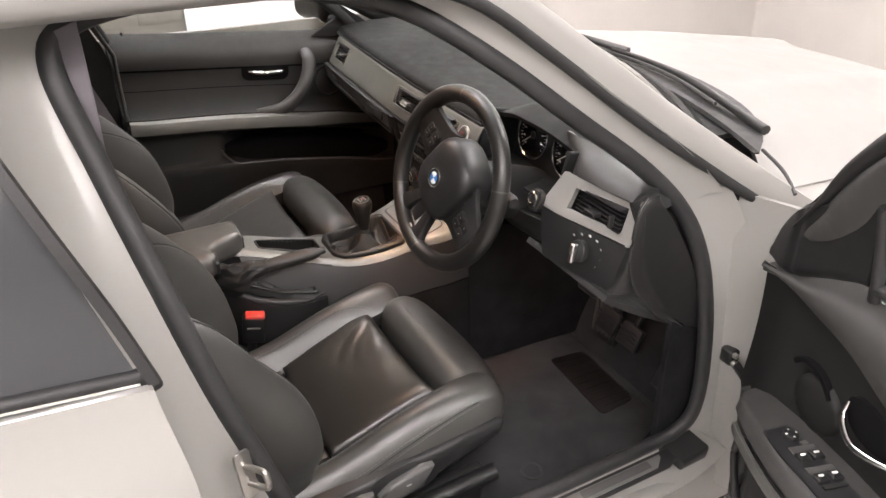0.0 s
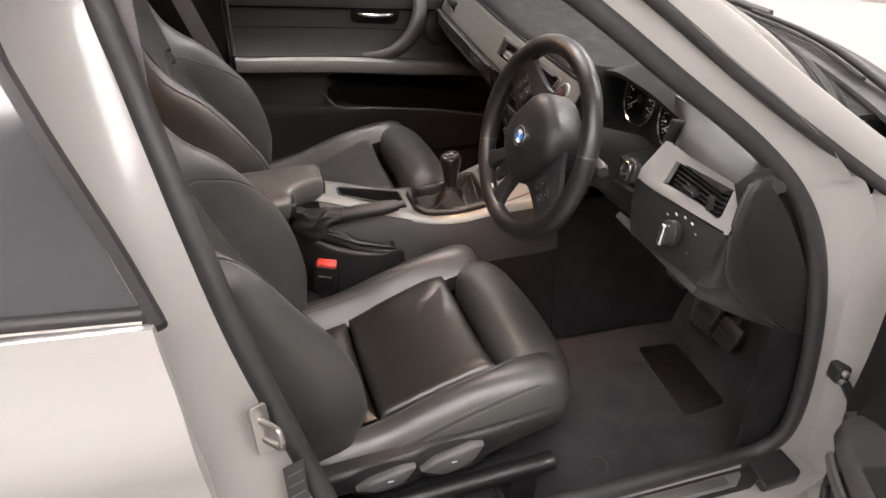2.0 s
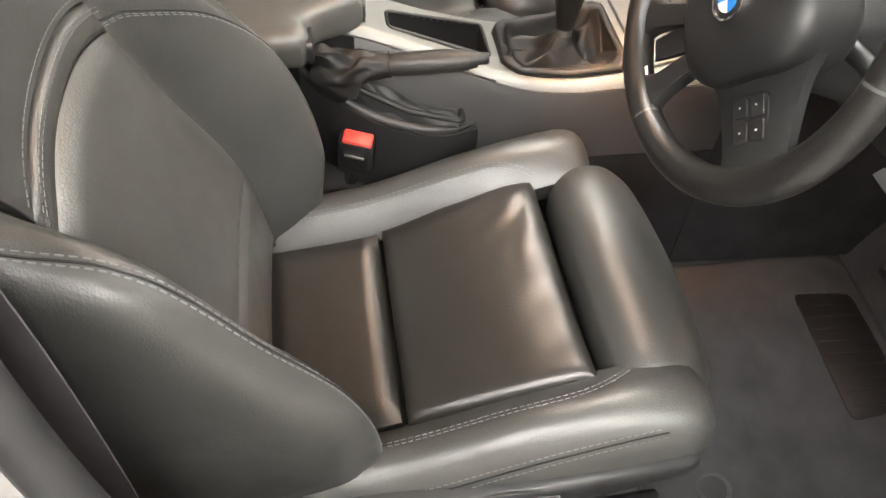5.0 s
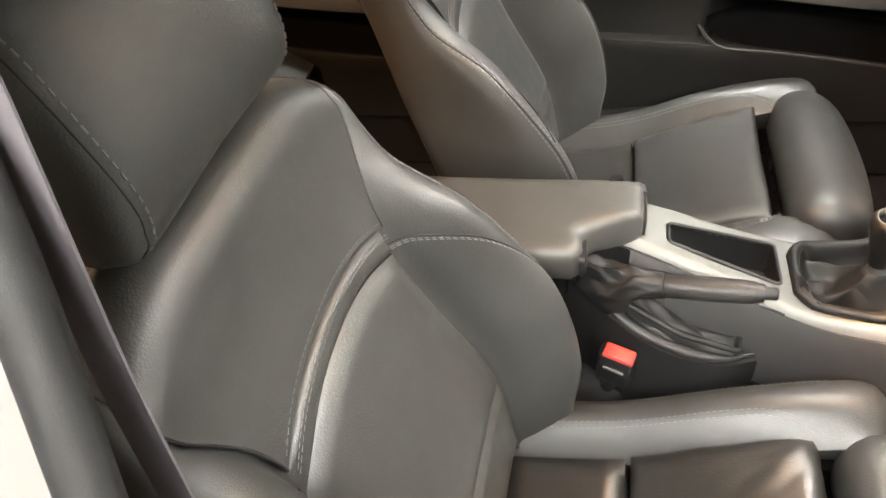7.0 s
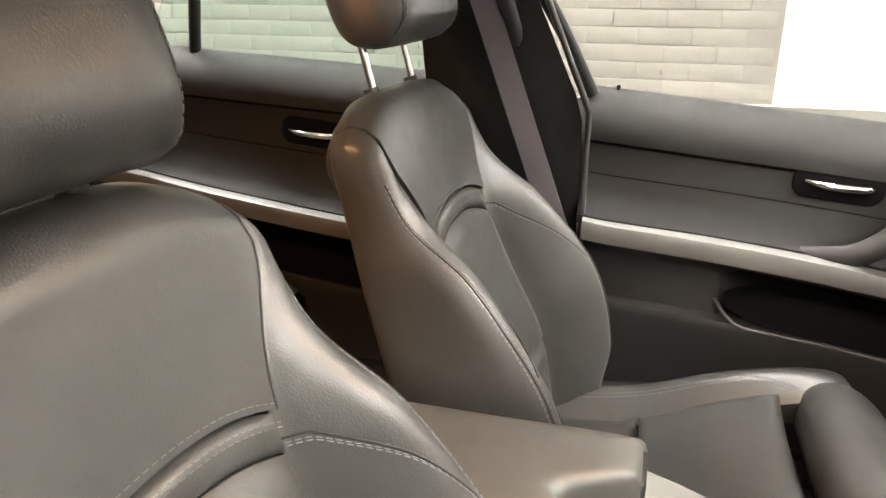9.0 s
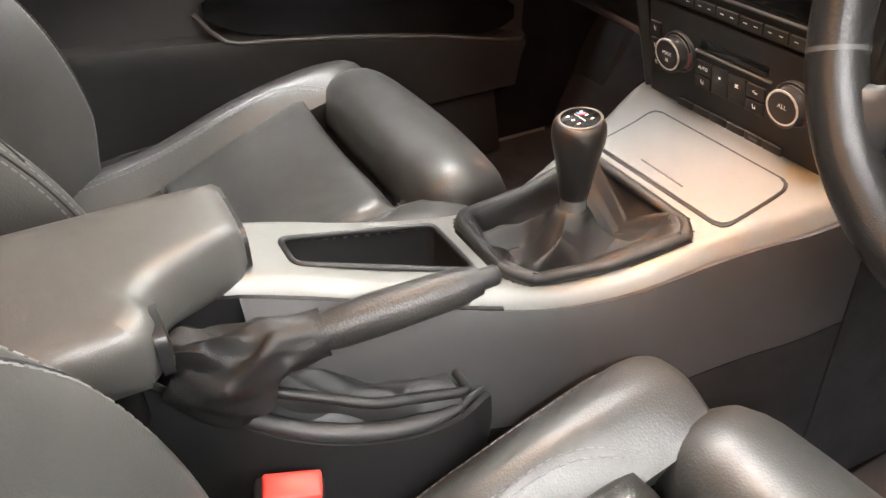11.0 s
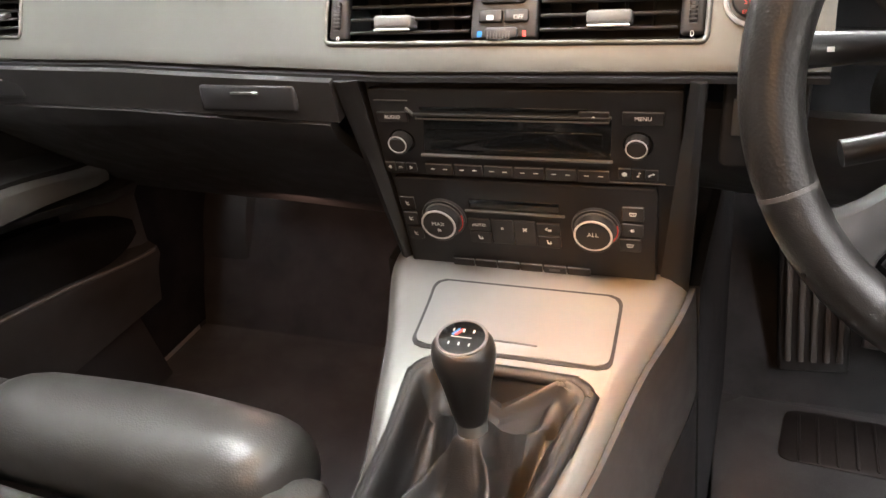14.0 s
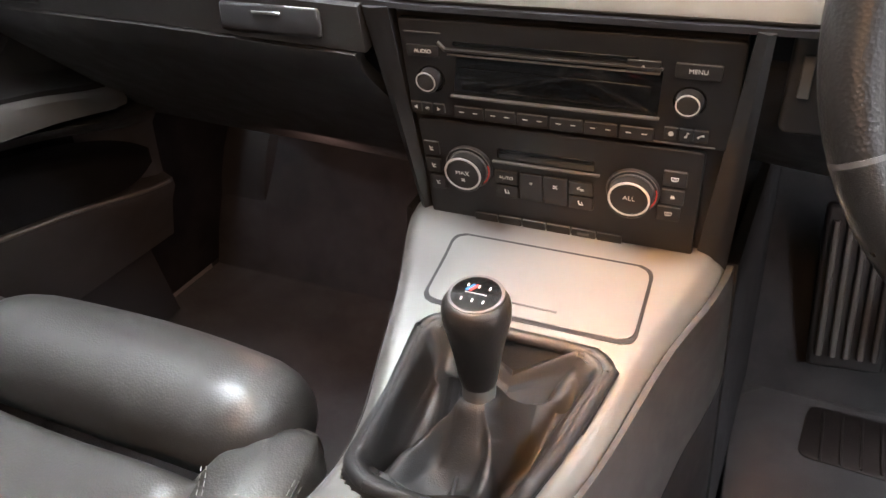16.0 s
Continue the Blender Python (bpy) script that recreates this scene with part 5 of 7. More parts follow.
part("release_button", tube([grip[13] + ax * 0.010, grip[13] + ax * 0.026, grip[13] + ax * 0.029], [0.0088, 0.0086, 0.0060], 16), SATIN_BLACK, hb)
part("collar", tube([A - ax * 0.004, A + ax * 0.004], [0.0185, 0.0190], 18), GAITER, hb)
# the leather bag: a sleeve behind the collar that drops into bunched folds
bag = [(A - ax * 0.002, 0.0185, 0.0185), (A - ax * 0.020, 0.0195, 0.0205), (A - ax * 0.038, 0.022, 0.026), (V((0.052, 0.118, 0.610)), 0.027, 0.038), (V((0.044, 0.098, 0.604)), 0.030, 0.042), (V((0.036, 0.078, 0.606)), 0.026, 0.040), (V((0.030, 0.060, 0.612)), 0.016, 0.030)]
rings = []
for i, (c, rx, rz) in enumerate(bag):
    r = []
    for k in range(48):
        a = 2 * math.pi * k / 48
        f = 1 + (0.13 * math.sin(7 * a + 1.3 * i) + 0.07 * math.sin(12 * a - 2.1 * i)) * min(1.0, i / 3)
        r.append(c + V((rx * f * math.cos(a), 0.006 * math.sin(4 * a + i) * min(1, i / 3), rz * f * math.sin(a))))
    rings.append(r)
part("gaiter", loft([[V(q) for q in ring_] for ring_ in zip(*[spline([r[k] for r in rings], 24) for k in range(48)])]), GAITER, hb, "creased black leather handbrake gaiter")


def skirt(u, v):
    """Leather that falls from under the grip forward to the front of the frame."""
    y = 0.115 + 0.160 * v
    half = 0.010 + 0.016 * min(1.0, v * 1.6)
    cx = 0.048 + 0.032 * v
    z = 0.612 - 0.060 * min(1.0, v * 1.25) ** 0.8
    side = (2 * u - 1)
    fold = 0.006 * math.sin(9 * v + 4 * side) * (1 - side * side) + 0.004 * math.sin(17 * v - 5 * side)
    return V((cx + half * side, y, z - 0.022 * side ** 4 + fold * (1 - 0.6 * v)))


part("gaiter_skirt", sheet(skirt, 20, 28, 0.003), GAITER, hb)
fo = round_poly([(0.018, 0.075), (0.052, 0.283), (0.100, 0.283), (0.094, 0.200), (0.060, 0.105)], 0.012)
part("gaiter_frame", tube([(x, y, 0.620 - 0.26 * y + 0.0035 + (0.012 if y < 0.2 else 0) * (0.2 - y) / 0.1) for x, y in fo], 0.0045, 8, True), GAITER, hb)

# gear lever
gl = thing("gear_lever", "short gear lever with a leather knob and creased gaiter", "gear lever")
N = 96
outline = [tuple(q) for q in spline(gait_out + [gait_out[0]], N)][:-1]
top_c = V((0.004, 0.450, 0.630))
ridges = [math.atan2(y - top_c.y, x - top_c.x) for x, y in ((-0.068, 0.360), (0.050, 0.356), (0.090, 0.522), (-0.072, 0.524))] + [-1.45, 0.15, 2.75]
drop_q = curve1([(0.0, -0.001), (0.05, 0.006), (0.11, 0.0095), (0.18, 0.007), (0.24, -0.006), (0.32, -0.026), (0.50, -0.036), (0.70, -0.026), (0.86, 0.000), (1.0, 0.026)])
rings = []
for j in range(37):
    q = j / 36
    ring_ = []
    for k, (x, y) in enumerate(outline):
        th = math.atan2(y - top_c.y, x - top_c.x)
        wide = 0.62 + 0.75 * math.cos(th) ** 2 + 0.10 * math.sin(3 * th + 0.6)
        qq = q / wide if q < 0.30 * wide else 0.30 + 0.70 * (q - 0.30 * wide) / (1 - 0.30 * wide)
        tx, ty = top_c.x + 0.0135 * math.cos(th), top_c.y + 0.0135 * math.sin(th)
        px, py = x + (tx - x) * q, y + (ty - y) * q
        z = top_z(y) * (1 - q) + 0.602 * q + drop_q(qq) * (0.85 + 0.25 * wide if qq < 0.2 else 1.0)
        m_ = math.sin(math.pi * min(1.0, max(0.0, qq - 0.08) / 0.90))
        bump_ = 0.0
        for i, t0 in enumerate(ridges):
            dth = (th - t0 - 0.6 * (q - 0.5) * (1 if i % 2 else -1) + math.pi) % (2 * math.pi) - math.pi
            bump_ += (0.030 if i < 4 else 0.014) * math.exp(-(dth / (0.14 + 0.12 * q)) ** 2)
        z += m_ * ((bump_ if qq > 0.2 else bump_ * 0.3) + 0.0035 * math.sin(5 * th + 9 * q + 1) + 0.0025 * math.sin(8 * th - 13 * q) + 0.0014 * math.sin(17 * th + 6 * q))
        ring_.append(V((px, py, z)))
    rings.append(ring_)
part("gaiter", loft(rings, True, False), GAITER, gl, "creased black leather gear gaiter")
rolled = [V((top_c.x + (x - top_c.x) * 0.93, top_c.y + (y - top_c.y) * 0.93, top_z(y) + 0.0045)) for x, y in outline]
part("gaiter_roll", tube(rolled, 0.0062, 10, True), GAITER, gl, "rolled leather edge of the gaiter")
part("gaiter_well", sheet(lambda u, v: V((-0.075 + 0.165 * u, 0.352 + 0.175 * v, 0.550 + 0.02 * v)), 2, 2, 0.004), GAITER, gl)
part("gaiter_seam", tube([(0.018, 0.356, top_z(0.356) + 0.008), (0.016, 0.368, top_z(0.37) + 0.013), (0.012, 0.385, top_z(0.385) + 0.010)], 0.0012, 6), SEAM_DARK, gl)
ka = V((0.0, 0.02, 1)).normalized()
k0 = V((0.004, 0.450, 0.624))
part("collar", tube([k0, k0 + ka * 0.016], 0.0128, 24), SILVER, gl, "silver collar")
kp = [(0.016, 0.0135), (0.024, 0.0150), (0.040, 0.0172), (0.056, 0.0200), (0.068, 0.0228), (0.077, 0.0245), (0.084, 0.0248), (0.090, 0.0238), (0.0935, 0.0215), (0.0942, 0.0190)]
lean = V((0.0, -0.004, 1)).normalized()
knob_pts = [k0 + ka * h + V((0, -0.004, 0)) * (h / 0.09) for h, r in kp]
part("knob", tube(knob_pts, [r for h, r in kp], 32), WHEEL_LEATHER, gl, "black leather gear knob")
top = k0 + ka * 0.0945 + V((0, -0.004, 0))
tm = frame_of(top, (1, 0, 0), (0, 1, 0.12))
bez = part("badge_ring", ring(0.0178, 0.0200, 0.0018, 40, tm), GREY_PLASTIC, gl)
part("badge", disc(0.0180, 0.0022, 40, 0.001, tm), DISPLAY, gl, "glossy shift pattern badge")
for gx in (-0.008, 0.0, 0.008):
    for gy in (0.0072, -0.0072):
        part("gear_mark", rbox(0.0011, 0.0030, 0.0004, 0, tm @ pose(gx, gy - 0.0005, 0.0024)), WHITE_MARK, gl)
part("gear_mark", rbox(0.0160, 0.0005, 0.0004, 0, tm @ pose(0, -0.0005, 0.0024)), WHITE_MARK, gl)
for dx, mt in ((-0.0055, BLUE), (-0.003, RED)):
    part("badge_stripe", rbox(0.002, 0.008, 0.0004, 0, tm @ pose(dx, 0.0045, 0.0027, 0, 0, -32)), mt, gl)

# armrest
arm = thing("armrest", "black leather centre armrest with a stepped front edge", "armrest")
al = curve1([(-0.30, 0.700), (0.0, 0.703), (0.145, 0.700)])
outl = [(-0.086, -0.30), (0.080, -0.30), (0.082, 0.02), (0.080, 0.052), (0.066, 0.066), (0.044, 0.066), (0.024, 0.082), (0.006, 0.118), (-0.006, 0.138), (-0.020, 0.146), (-0.074, 0.146), (-0.086, 0.136), (-0.088, 0.0)]
ol = [tuple(q) for q in spline(outl + [outl[0]], 96)][:-1]
rings = []
for inset, z in ((0.010, 0.646), (0.004, 0.650), (0.0, 0.660), (0.0, 0.680), (0.003, 0.691), (0.009, 0.698), (0.018, 0.7015), (0.034, 0.703)):
    cx, cy = -0.004, -0.08
    r = []
    for x, y in ol:
        d = V((x - cx, (y - cy) * 0.45, 0))
        L = max(d.length, 1e-5)
        r.append(V((x - d.x / L * inset, y - (y - cy) / max(abs(y - cy), 0.02) * inset * min(1, abs(y - cy) / 0.2), z)))
    rings.append(r)
ARM_LEATHER = surface("smooth_armrest_leather", (0.060, 0.059, 0.055), 0.40, vary=0.12, rvary=0.05, grain=900, grain_h=0.00018, wear=0.0012, cells=True, spec=0.9)
part("armrest_pad", loft(rings), ARM_LEATHER, arm, "padded black leather armrest lid")
for cx, cy, w in ((-0.047, 0.1445, 0.066), (0.054, 0.0655, 0.046)):
    part("end_cap", rbox(w, 0.012, 0.038, 0.010, pose(cx, cy, 0.668), 4), GLOSS_BLACK, arm, "rounded black end cap")
# bin coloured near-black so that the gap below the pad looks shaded
part("armrest_bin", rbox(0.130, 0.36, 0.075, 0.015, pose(-0.010, -0.135, 0.612)), JOINT_SHADE_BLACK, arm)

# ---- steering wheel and stalks ----
sw_ = thing("steering_wheel", "black leather three-spoke sport steering wheel", "steering wheel")
WM = frame_of((0.369, 0.488, 0.912), (0.998, 0.061, 0), (-0.018, 0.293, 0.956))


W0 = WM
WM = WM @ pose(0, 0, 0, 0, 0, 52)


def wl(x, y, z):
    return WM @ V((x, y, z))


pts = [wl(0.171 * math.cos(2 * math.pi * k / 72), 0.171 * math.sin(2 * math.pi * k / 72), 0) for k in range(72)]
rr = [0.0170 + 0.0022 * (abs(math.sin(2 * math.pi * k / 72)) < 0.42) for k in range(72)]
NUP = (WM.to_3x3() @ V((0, 0, 1)))


def arc(a0, a1, n):
    return [wl(0.171 * math.cos(radians(a0 - 52 + (a1 - a0) * i / n)), 0.171 * math.sin(radians(a0 - 52 + (a1 - a0) * i / n)), 0) for i in range(n + 1)]


for a0, a1, mat, lab in ((12.3, 91.7, WHEEL_LEATHER, ""), (92.3, 202.7, RIM_PERFORATED, "perforated leather grip"), (203.3, 258.7, WHEEL_LEATHER, ""), (259.3, 371.7, RIM_PERFORATED, "perforated leather grip")):
    n = 30
    rad_ = [0.0172 + (0.0018 * math.sin(math.pi * i / n) if mat is RIM_PERFORATED else 0.0) for i in range(n + 1)]
    part("rim", tube(arc(a0, a1, n), rad_, 18, False, NUP), mat, sw_, lab)
for a in (12, 92, 203, 259):
    p = arc(a - 0.5, a + 0.5, 2)
    part("rim_seam", tube(p, 0.01745, 18, False, NUP), GREY_PLASTIC, sw_)
# airbag cover
def hub_r(a):
    c, s = math.cos(a), math.sin(a)
    return 0.079 * (1 + 0.06 * math.cos(2 * a)) * (1 - 0.10 * max(0, -s) ** 2) / (abs(c) ** 3.2 + abs(s) ** 3.2) ** (1 / 3.2) * 0.98


rings = []
for f, z in ((0.94, -0.030), (1.0, -0.018), (1.0, 0.002), (0.985, 0.012), (0.93, 0.020), (0.80, 0.026), (0.60, 0.030), (0.35, 0.0325), (0.12, 0.0335)):
    rings.append([wl(f * hub_r(2 * math.pi * k / 48) * math.cos(2 * math.pi * k / 48), f * hub_r(2 * math.pi * k / 48) * math.sin(2 * math.pi * k / 48) - 0.004, z - 0.020 + (0.016 if z > -0.01 else 0.0)) for k in range(48)])
hub = part("airbag_cover", loft(rings), SATIN_BLACK, sw_, "grained black airbag cover")
em = WM @ pose(0, 0, 0.0295)
part("badge_ring", ring(0.0175, 0.0200, 0.003, 40, em), CHROME, hub)
part("badge", disc(0.0180, 0.0024, 40, 0.0008, em), GLOSS_BLACK, hub, "round blue and white badge")
for q in range(4):
    out = [(0, 0)] + [(0.0120 * math.cos(radians(90 * q + 90 * i / 8)), 0.0120 * math.sin(radians(90 * q + 90 * i / 8))) for i in range(9)]
    part("badge_quarter", slab(out, 0.0006, 0, em @ pose(0, 0, 0.0024)), WHITE_MARK if q % 2 == 0 else BLUE, hub, "", True)


def spoke(a, w0, w1, name, mat, z0=-0.014):
    """A flat arm from the cover to the rim."""
    c, s = math.cos(radians(a)), math.sin(radians(a))
    rings = []
    for i in range(9):
        q = i / 8
        r = 0.060 + 0.101 * q
        w = w0 + (w1 - w0) * q + 0.010 * (2 * q - 1) ** 4
        z = z0 + 0.012 * q
        rings.append([wl(r * c - s * b, r * s + c * b, z + h) for b, h in ((-w, -0.008), (-w, 0.003), (-w * 0.8, 0.008), (0, 0.009), (w * 0.8, 0.008), (w, 0.003), (w, -0.008), (0, -0.011))])
    return part(name, loft(rings), mat, sw_)


for a, sgn in ((90, 1), (-90, -1)):
    sp = spoke(a, 0.054, 0.034, "spoke", DASH)
    pm = WM @ pose(-0.002, sgn * 0.108, -0.003)
    b = part("button_pad", slab(rrect(0.044, 0.050, 0.010), 0.004, 0.0015, pm), GLOSS_BLACK, sp, "black button pad")
    for bx, by in ((-0.010, 0.012), (0.010, 0.012), (-0.010, -0.012), (0.010, -0.012)):
        part("button", slab(rrect(0.017, 0.020, 0.003), 0.003, 0.001, pm @ pose(bx, by, 0.0035)), SATIN_BLACK, b)
        part("button_mark", rbox(0.0022, 0.0018, 0.0004, 0, pm @ pose(bx, by, 0.0067)), PRINT, b)
for a in (166, 198):
    spoke(a, 0.012, 0.015, "spoke", SATIN_BLACK)
part("spoke_insert", slab([(-0.150, -0.012), (-0.150, 0.012), (-0.085, 0.018), (-0.085, -0.018)], 0.006, 0.002, WM @ pose(0, 0, -0.012)), GLOSS_BLACK, sw_, "gloss black spoke insert")
part("side_badge", rbox(0.004, 0.010, 0.002, 0.0005, WM @ pose(-0.146, -0.026, 0.008, 0, 0, 10)), WHITE_MARK, sw_)
# column shroud and stalks
WM = W0
col = thing("steering_column", "black plastic steering column cover with two stalks", "steering column")
part("shroud", tube([wl(0, -0.01, -0.035), wl(0, -0.012, -0.10), wl(0, -0.02, -0.24)], [0.058, 0.062, 0.066], 24, False, V((0, 0, 1)), 0.9), DASH_LOW, col)
for sx in (-1, 1):
    st_ = part("stalk", tube([wl(sx * 0.05, 0.012, -0.060), wl(sx * 0.10, 0.016, -0.058), wl(sx * 0.150, 0.014, -0.050), wl(sx * 0.160, 0.012, -0.048)], [0.010, 0.009, 0.012, 0.010], 12), SATIN_BLACK, col)
    part("stalk_mark", rbox(0.004, 0.003, 0.0006, 0, WM @ pose(sx * 0.135, 0.014, -0.038)), WHITE_MARK, st_)
part("cruise_stalk", tube([wl(-0.05, -0.035, -0.060), wl(-0.12, -0.050, -0.058)], [0.008, 0.009], 12), SATIN_BLACK, col)
ig = thing("key_slot", "black key slot beside the steering column", "key slot")
im = frame_of((0.515, 0.612, 0.897), (1, 0, 0), (0, 0.3, 0.95))
part("slot_body", slab(rrect(0.036, 0.044, 0.014), 0.012, 0.004, im), SATIN_BLACK, ig)
part("slot_insert", slab(rrect(0.022, 0.034, 0.006), 0.008, 0.003, im @ pose(0, 0, 0.009)), GLOSS_BLACK, ig)
part("slot_ring", ring(0.010, 0.013, 0.003, 24, im @ pose(0, 0.004, 0.016)), CHROME, ig)

# ---- body shell ----
car = thing("car_body", "white saloon car body with its driver's door opening", "car")
car["kind"] = "structure"
# the edge of the driver's door opening, from the foot of the rear pillar round to the sill
ring_pts = [(0.785, 0.030, 0.500), (0.798, 0.008, 0.585), (0.788, -0.030, 0.72), (0.755, -0.075, 0.87), (0.705, -0.110, 1.01), (0.628, -0.147, 1.165), (0.580, -0.170, 1.275), (0.560, -0.145, 1.318), (0.548, -0.060, 1.338), (0.545, 0.080, 1.342), (0.552, 0.200, 1.328),
            (0.580, 0.311, 1.296), (0.625, 0.430, 1.220), (0.665, 0.560, 1.120), (0.700, 0.690, 1.020), (0.728, 0.770, 0.935), (0.752, 0.815, 0.840), (0.772, 0.838, 0.720), (0.786, 0.848, 0.580), (0.790, 0.842, 0.480), (0.785, 0.810, 0.435), (0.780, 0.740, 0.418), (0.776, 0.50, 0.412), (0.772, 0.24, 0.416), (0.775, 0.11, 0.438)]
rp = [V(q) for q in spline(ring_pts + [ring_pts[0]], 160)][:-1]
seal_prof = [(0.016 * math.cos(2 * math.pi * k / 10), 0.014 * math.sin(2 * math.pi * k / 10)) for k in range(10)]
part("door_seal", sweep(seal_prof, rp, True, V((1, 0, 0))), RUBBER, car, "thick black rubber door seal")
mid_p = V((0.72, 0.33, 0.85))


def jamb(lo, hi, w0, w1, d0, d1, name, n=40, mat=PAINT, lab=""):
    """A white painted band outside the seal from one point of the ring to another."""
    rings = []
    for i in range(n + 1):
        f = lo + (hi - lo) * i / n
        k = int(f) % 160
        p, q = rp[k], rp[(k + 1) % 160]
        p = p + (q - p) * (f - int(f))
        t = (rp[(k + 2) % 160] - rp[(k - 2) % 160]).normalized()
        o = t.cross(V((1, 0, 0))).normalized()
        if o.dot(p - mid_p) < 0:
            o = -o
        w = w0 + (w1 - w0) * i / n
        d = d0 + (d1 - d0) * i / n
        a = p + o * 0.006
        rings.append([a + V((-0.010, 0, 0)), a + V((0.004, 0, 0)), a + o * (w * 0.35) + V((0.010, 0, 0)), a + o * (w * 0.75) + V((d * 0.5, 0, 0)), a + o * w + V((d, 0, 0)), a + o * w + V((-0.03, 0, 0))])
    return part(name, loft(rings), mat, car, lab)


S = 160 / 25.0
jamb(0.2 * S, 6.6 * S, 0.135, 0.080, 0.045, 0.105, "rear_pillar", 44, PAINT, "white painted pillar behind the driver's door")
jamb(6.6 * S, 11.0 * S, 0.065, 0.055, 0.08, 0.03, "roof_rail", 30)
jamb(11.0 * S, 15.0 * S, 0.050, 0.060, 0.024, 0.040, "front_pillar", 30, PAINT, "white windscreen pillar")
jamb(15.0 * S, 19.6 * S, 0.075, 0.085, 0.040, 0.040, "hinge_pillar", 30, PAINT, "white hinge pillar")
jamb(19.6 * S, 25.2 * S, 0.090, 0.090, 0.060, 0.050, "sill", 40, PAINT, "white door sill")
# outer weather strip along the windscreen pillar
out_edge = [(0.625, 0.30, 1.345), (0.640, 0.40, 1.305), (0.668, 0.53, 1.212), (0.705, 0.66, 1.112), (0.745, 0.79, 1.020), (0.782, 0.885, 0.955), (0.812, 0.962, 0.905)]
part("weather_strip", tube(spline(out_edge, 30), 0.011, 8), RUBBER, car, "black weather strip on the windscreen pillar")
oe2 = [(0.585, 0.335, 1.372), (0.615, 0.455, 1.330), (0.655, 0.590, 1.235), (0.700, 0.730, 1.130), (0.745, 0.850, 1.045), (0.790, 0.935, 0.985), (0.822, 1.010, 0.935)]
pil = []
for a, b in zip(spline(out_edge, 30), spline(oe2, 30)):
    a, b = V(a), V(b)
    pil.append([a + V((-0.01, 0, -0.01)), a + V((0.006, 0, 0.004)), a.lerp(b, 0.35) + V((0.012, 0, 0.016)), a.lerp(b, 0.7) + V((0.008, 0, 0.014)), b, b + V((-0.04, 0, -0.03))])
part("pillar_skin", loft(pil), PAINT, car, "glossy white pillar skin")

part("shut_line", tube(spline([(0.712, 0.977, 1.003), (0.762, 0.970, 0.988), (0.793, 0.962, 0.974), (0.822, 0.946, 0.962)], 12), 0.0035, 6), RUBBER, car)
part("hinge_face", sheet(lambda u, v: V((0.785 + 0.10 * u - 0.02 * v * v, 0.872 + 0.035 * u + 0.012 * (1 - v), 0.28 + 0.68 * v)), 6, 14, 0.01), PAINT, car, "white hinge face of the door opening")
# tread plate on the sill
tp = part("tread_plate", slab([(-0.29, -0.022), (0.24, -0.022), (0.27, -0.010), (0.285, 0.020), (-0.29, 0.020)], 0.004, 0.0015, frame_of((0.822, 0.50, 0.414), (0, 1, 0), (-1, 0, 0.05))), SATIN_BLACK, car, "black sill tread plate with a bright strip")
part("tread_strip", slab([(-0.27, -0.014), (0.215, -0.014), (0.238, 0.004), (0.240, 0.012), (-0.27, 0.012)], 0.002, 0.0008, frame_of((0.822, 0.50, 0.418), (0, 1, 0), (-1, 0, 0.05))), TAB_GREY, tp, "brushed bright strip")
part("tread_slot", slab(rrect(0.17, 0.018, 0.003), 0.0012, 0.0004, frame_of((0.822, 0.620, 0.4202), (0, 1, 0), (-1, 0, 0.05))), GREY_PLASTIC, tp)
words("Edition", 0.024, frame_of((0.824, 0.482, 0.4204), (0, 1, 0), (-1, 0, 0.05)), DASH, tp)
part("sill_end", slab(round_poly([(0.765, 0.395), (0.838, 0.398), (0.842, 0.430), (0.82, 0.424), (0.80, 0.421), (0.765, 0.419)], 0.006), 0.075, 0.006, frame_of((0.775, 0, 0), (0, 1, 0), (0, 0, 1))), SATIN_BLACK, car, "black rubber cover at the front of the sill")

# door catch on the rear pillar, warning plate, hinge stop
striker = part("striker", slab(rrect(0.024, 0.074, 0.006), 0.004, 0.001, frame_of((0.815, -0.066, 0.772), (-0.35, 0.93, 0), (-0.1, -0.2, 0.97))), STEEL, car, "zinc door striker plate with its loop")
loop_ = [(0.0, -0.014, 0.0), (0.006, -0.014, 0.026), (0.008, -0.009, 0.034), (0.008, 0.009, 0.034), (0.006, 0.014, 0.026), (0.0, 0.014, 0.0)]
lm = frame_of((0.818, -0.064, 0.772), (-0.35, 0.93, 0), (-0.1, -0.2, 0.97))
part("striker_loop", tube([lm @ V(q) for q in spline(loop_, 24)], 0.0045, 10), STEEL, striker)
plate = part("type_plate", slab(rrect(0.030, 0.130, 0.002), 0.001, 0.0003, frame_of((0.826, -0.032, 0.640), (-0.35, 0.93, 0), (0, -0.22, 0.97))), DASH_LOW, car, "black data plate on the pillar")
for i in range(6):
    part("print_bar", rbox(0.022, 0.003, 0.0004, 0, frame_of((0.826, -0.032, 0.640), (-0.35, 0.93, 0), (0, -0.22, 0.97)) @ pose(0, 0.048 - 0.019 * i, 0.0012)), GREY_PLASTIC, plate)
hs = part("door_stop", rbox(0.03, 0.028, 0.035, 0.006, pose(0.812, 0.886, 0.622)), SATIN_BLACK, car, "black door check strap and bolts")
for dz in (-0.008, 0.010):
    part("bolt", disc(0.006, 0.008, 10, 0.001, frame_of((0.826, 0.88, 0.622 + dz), (0, 1, 0), (0, 0, 1))), STEEL, hs)
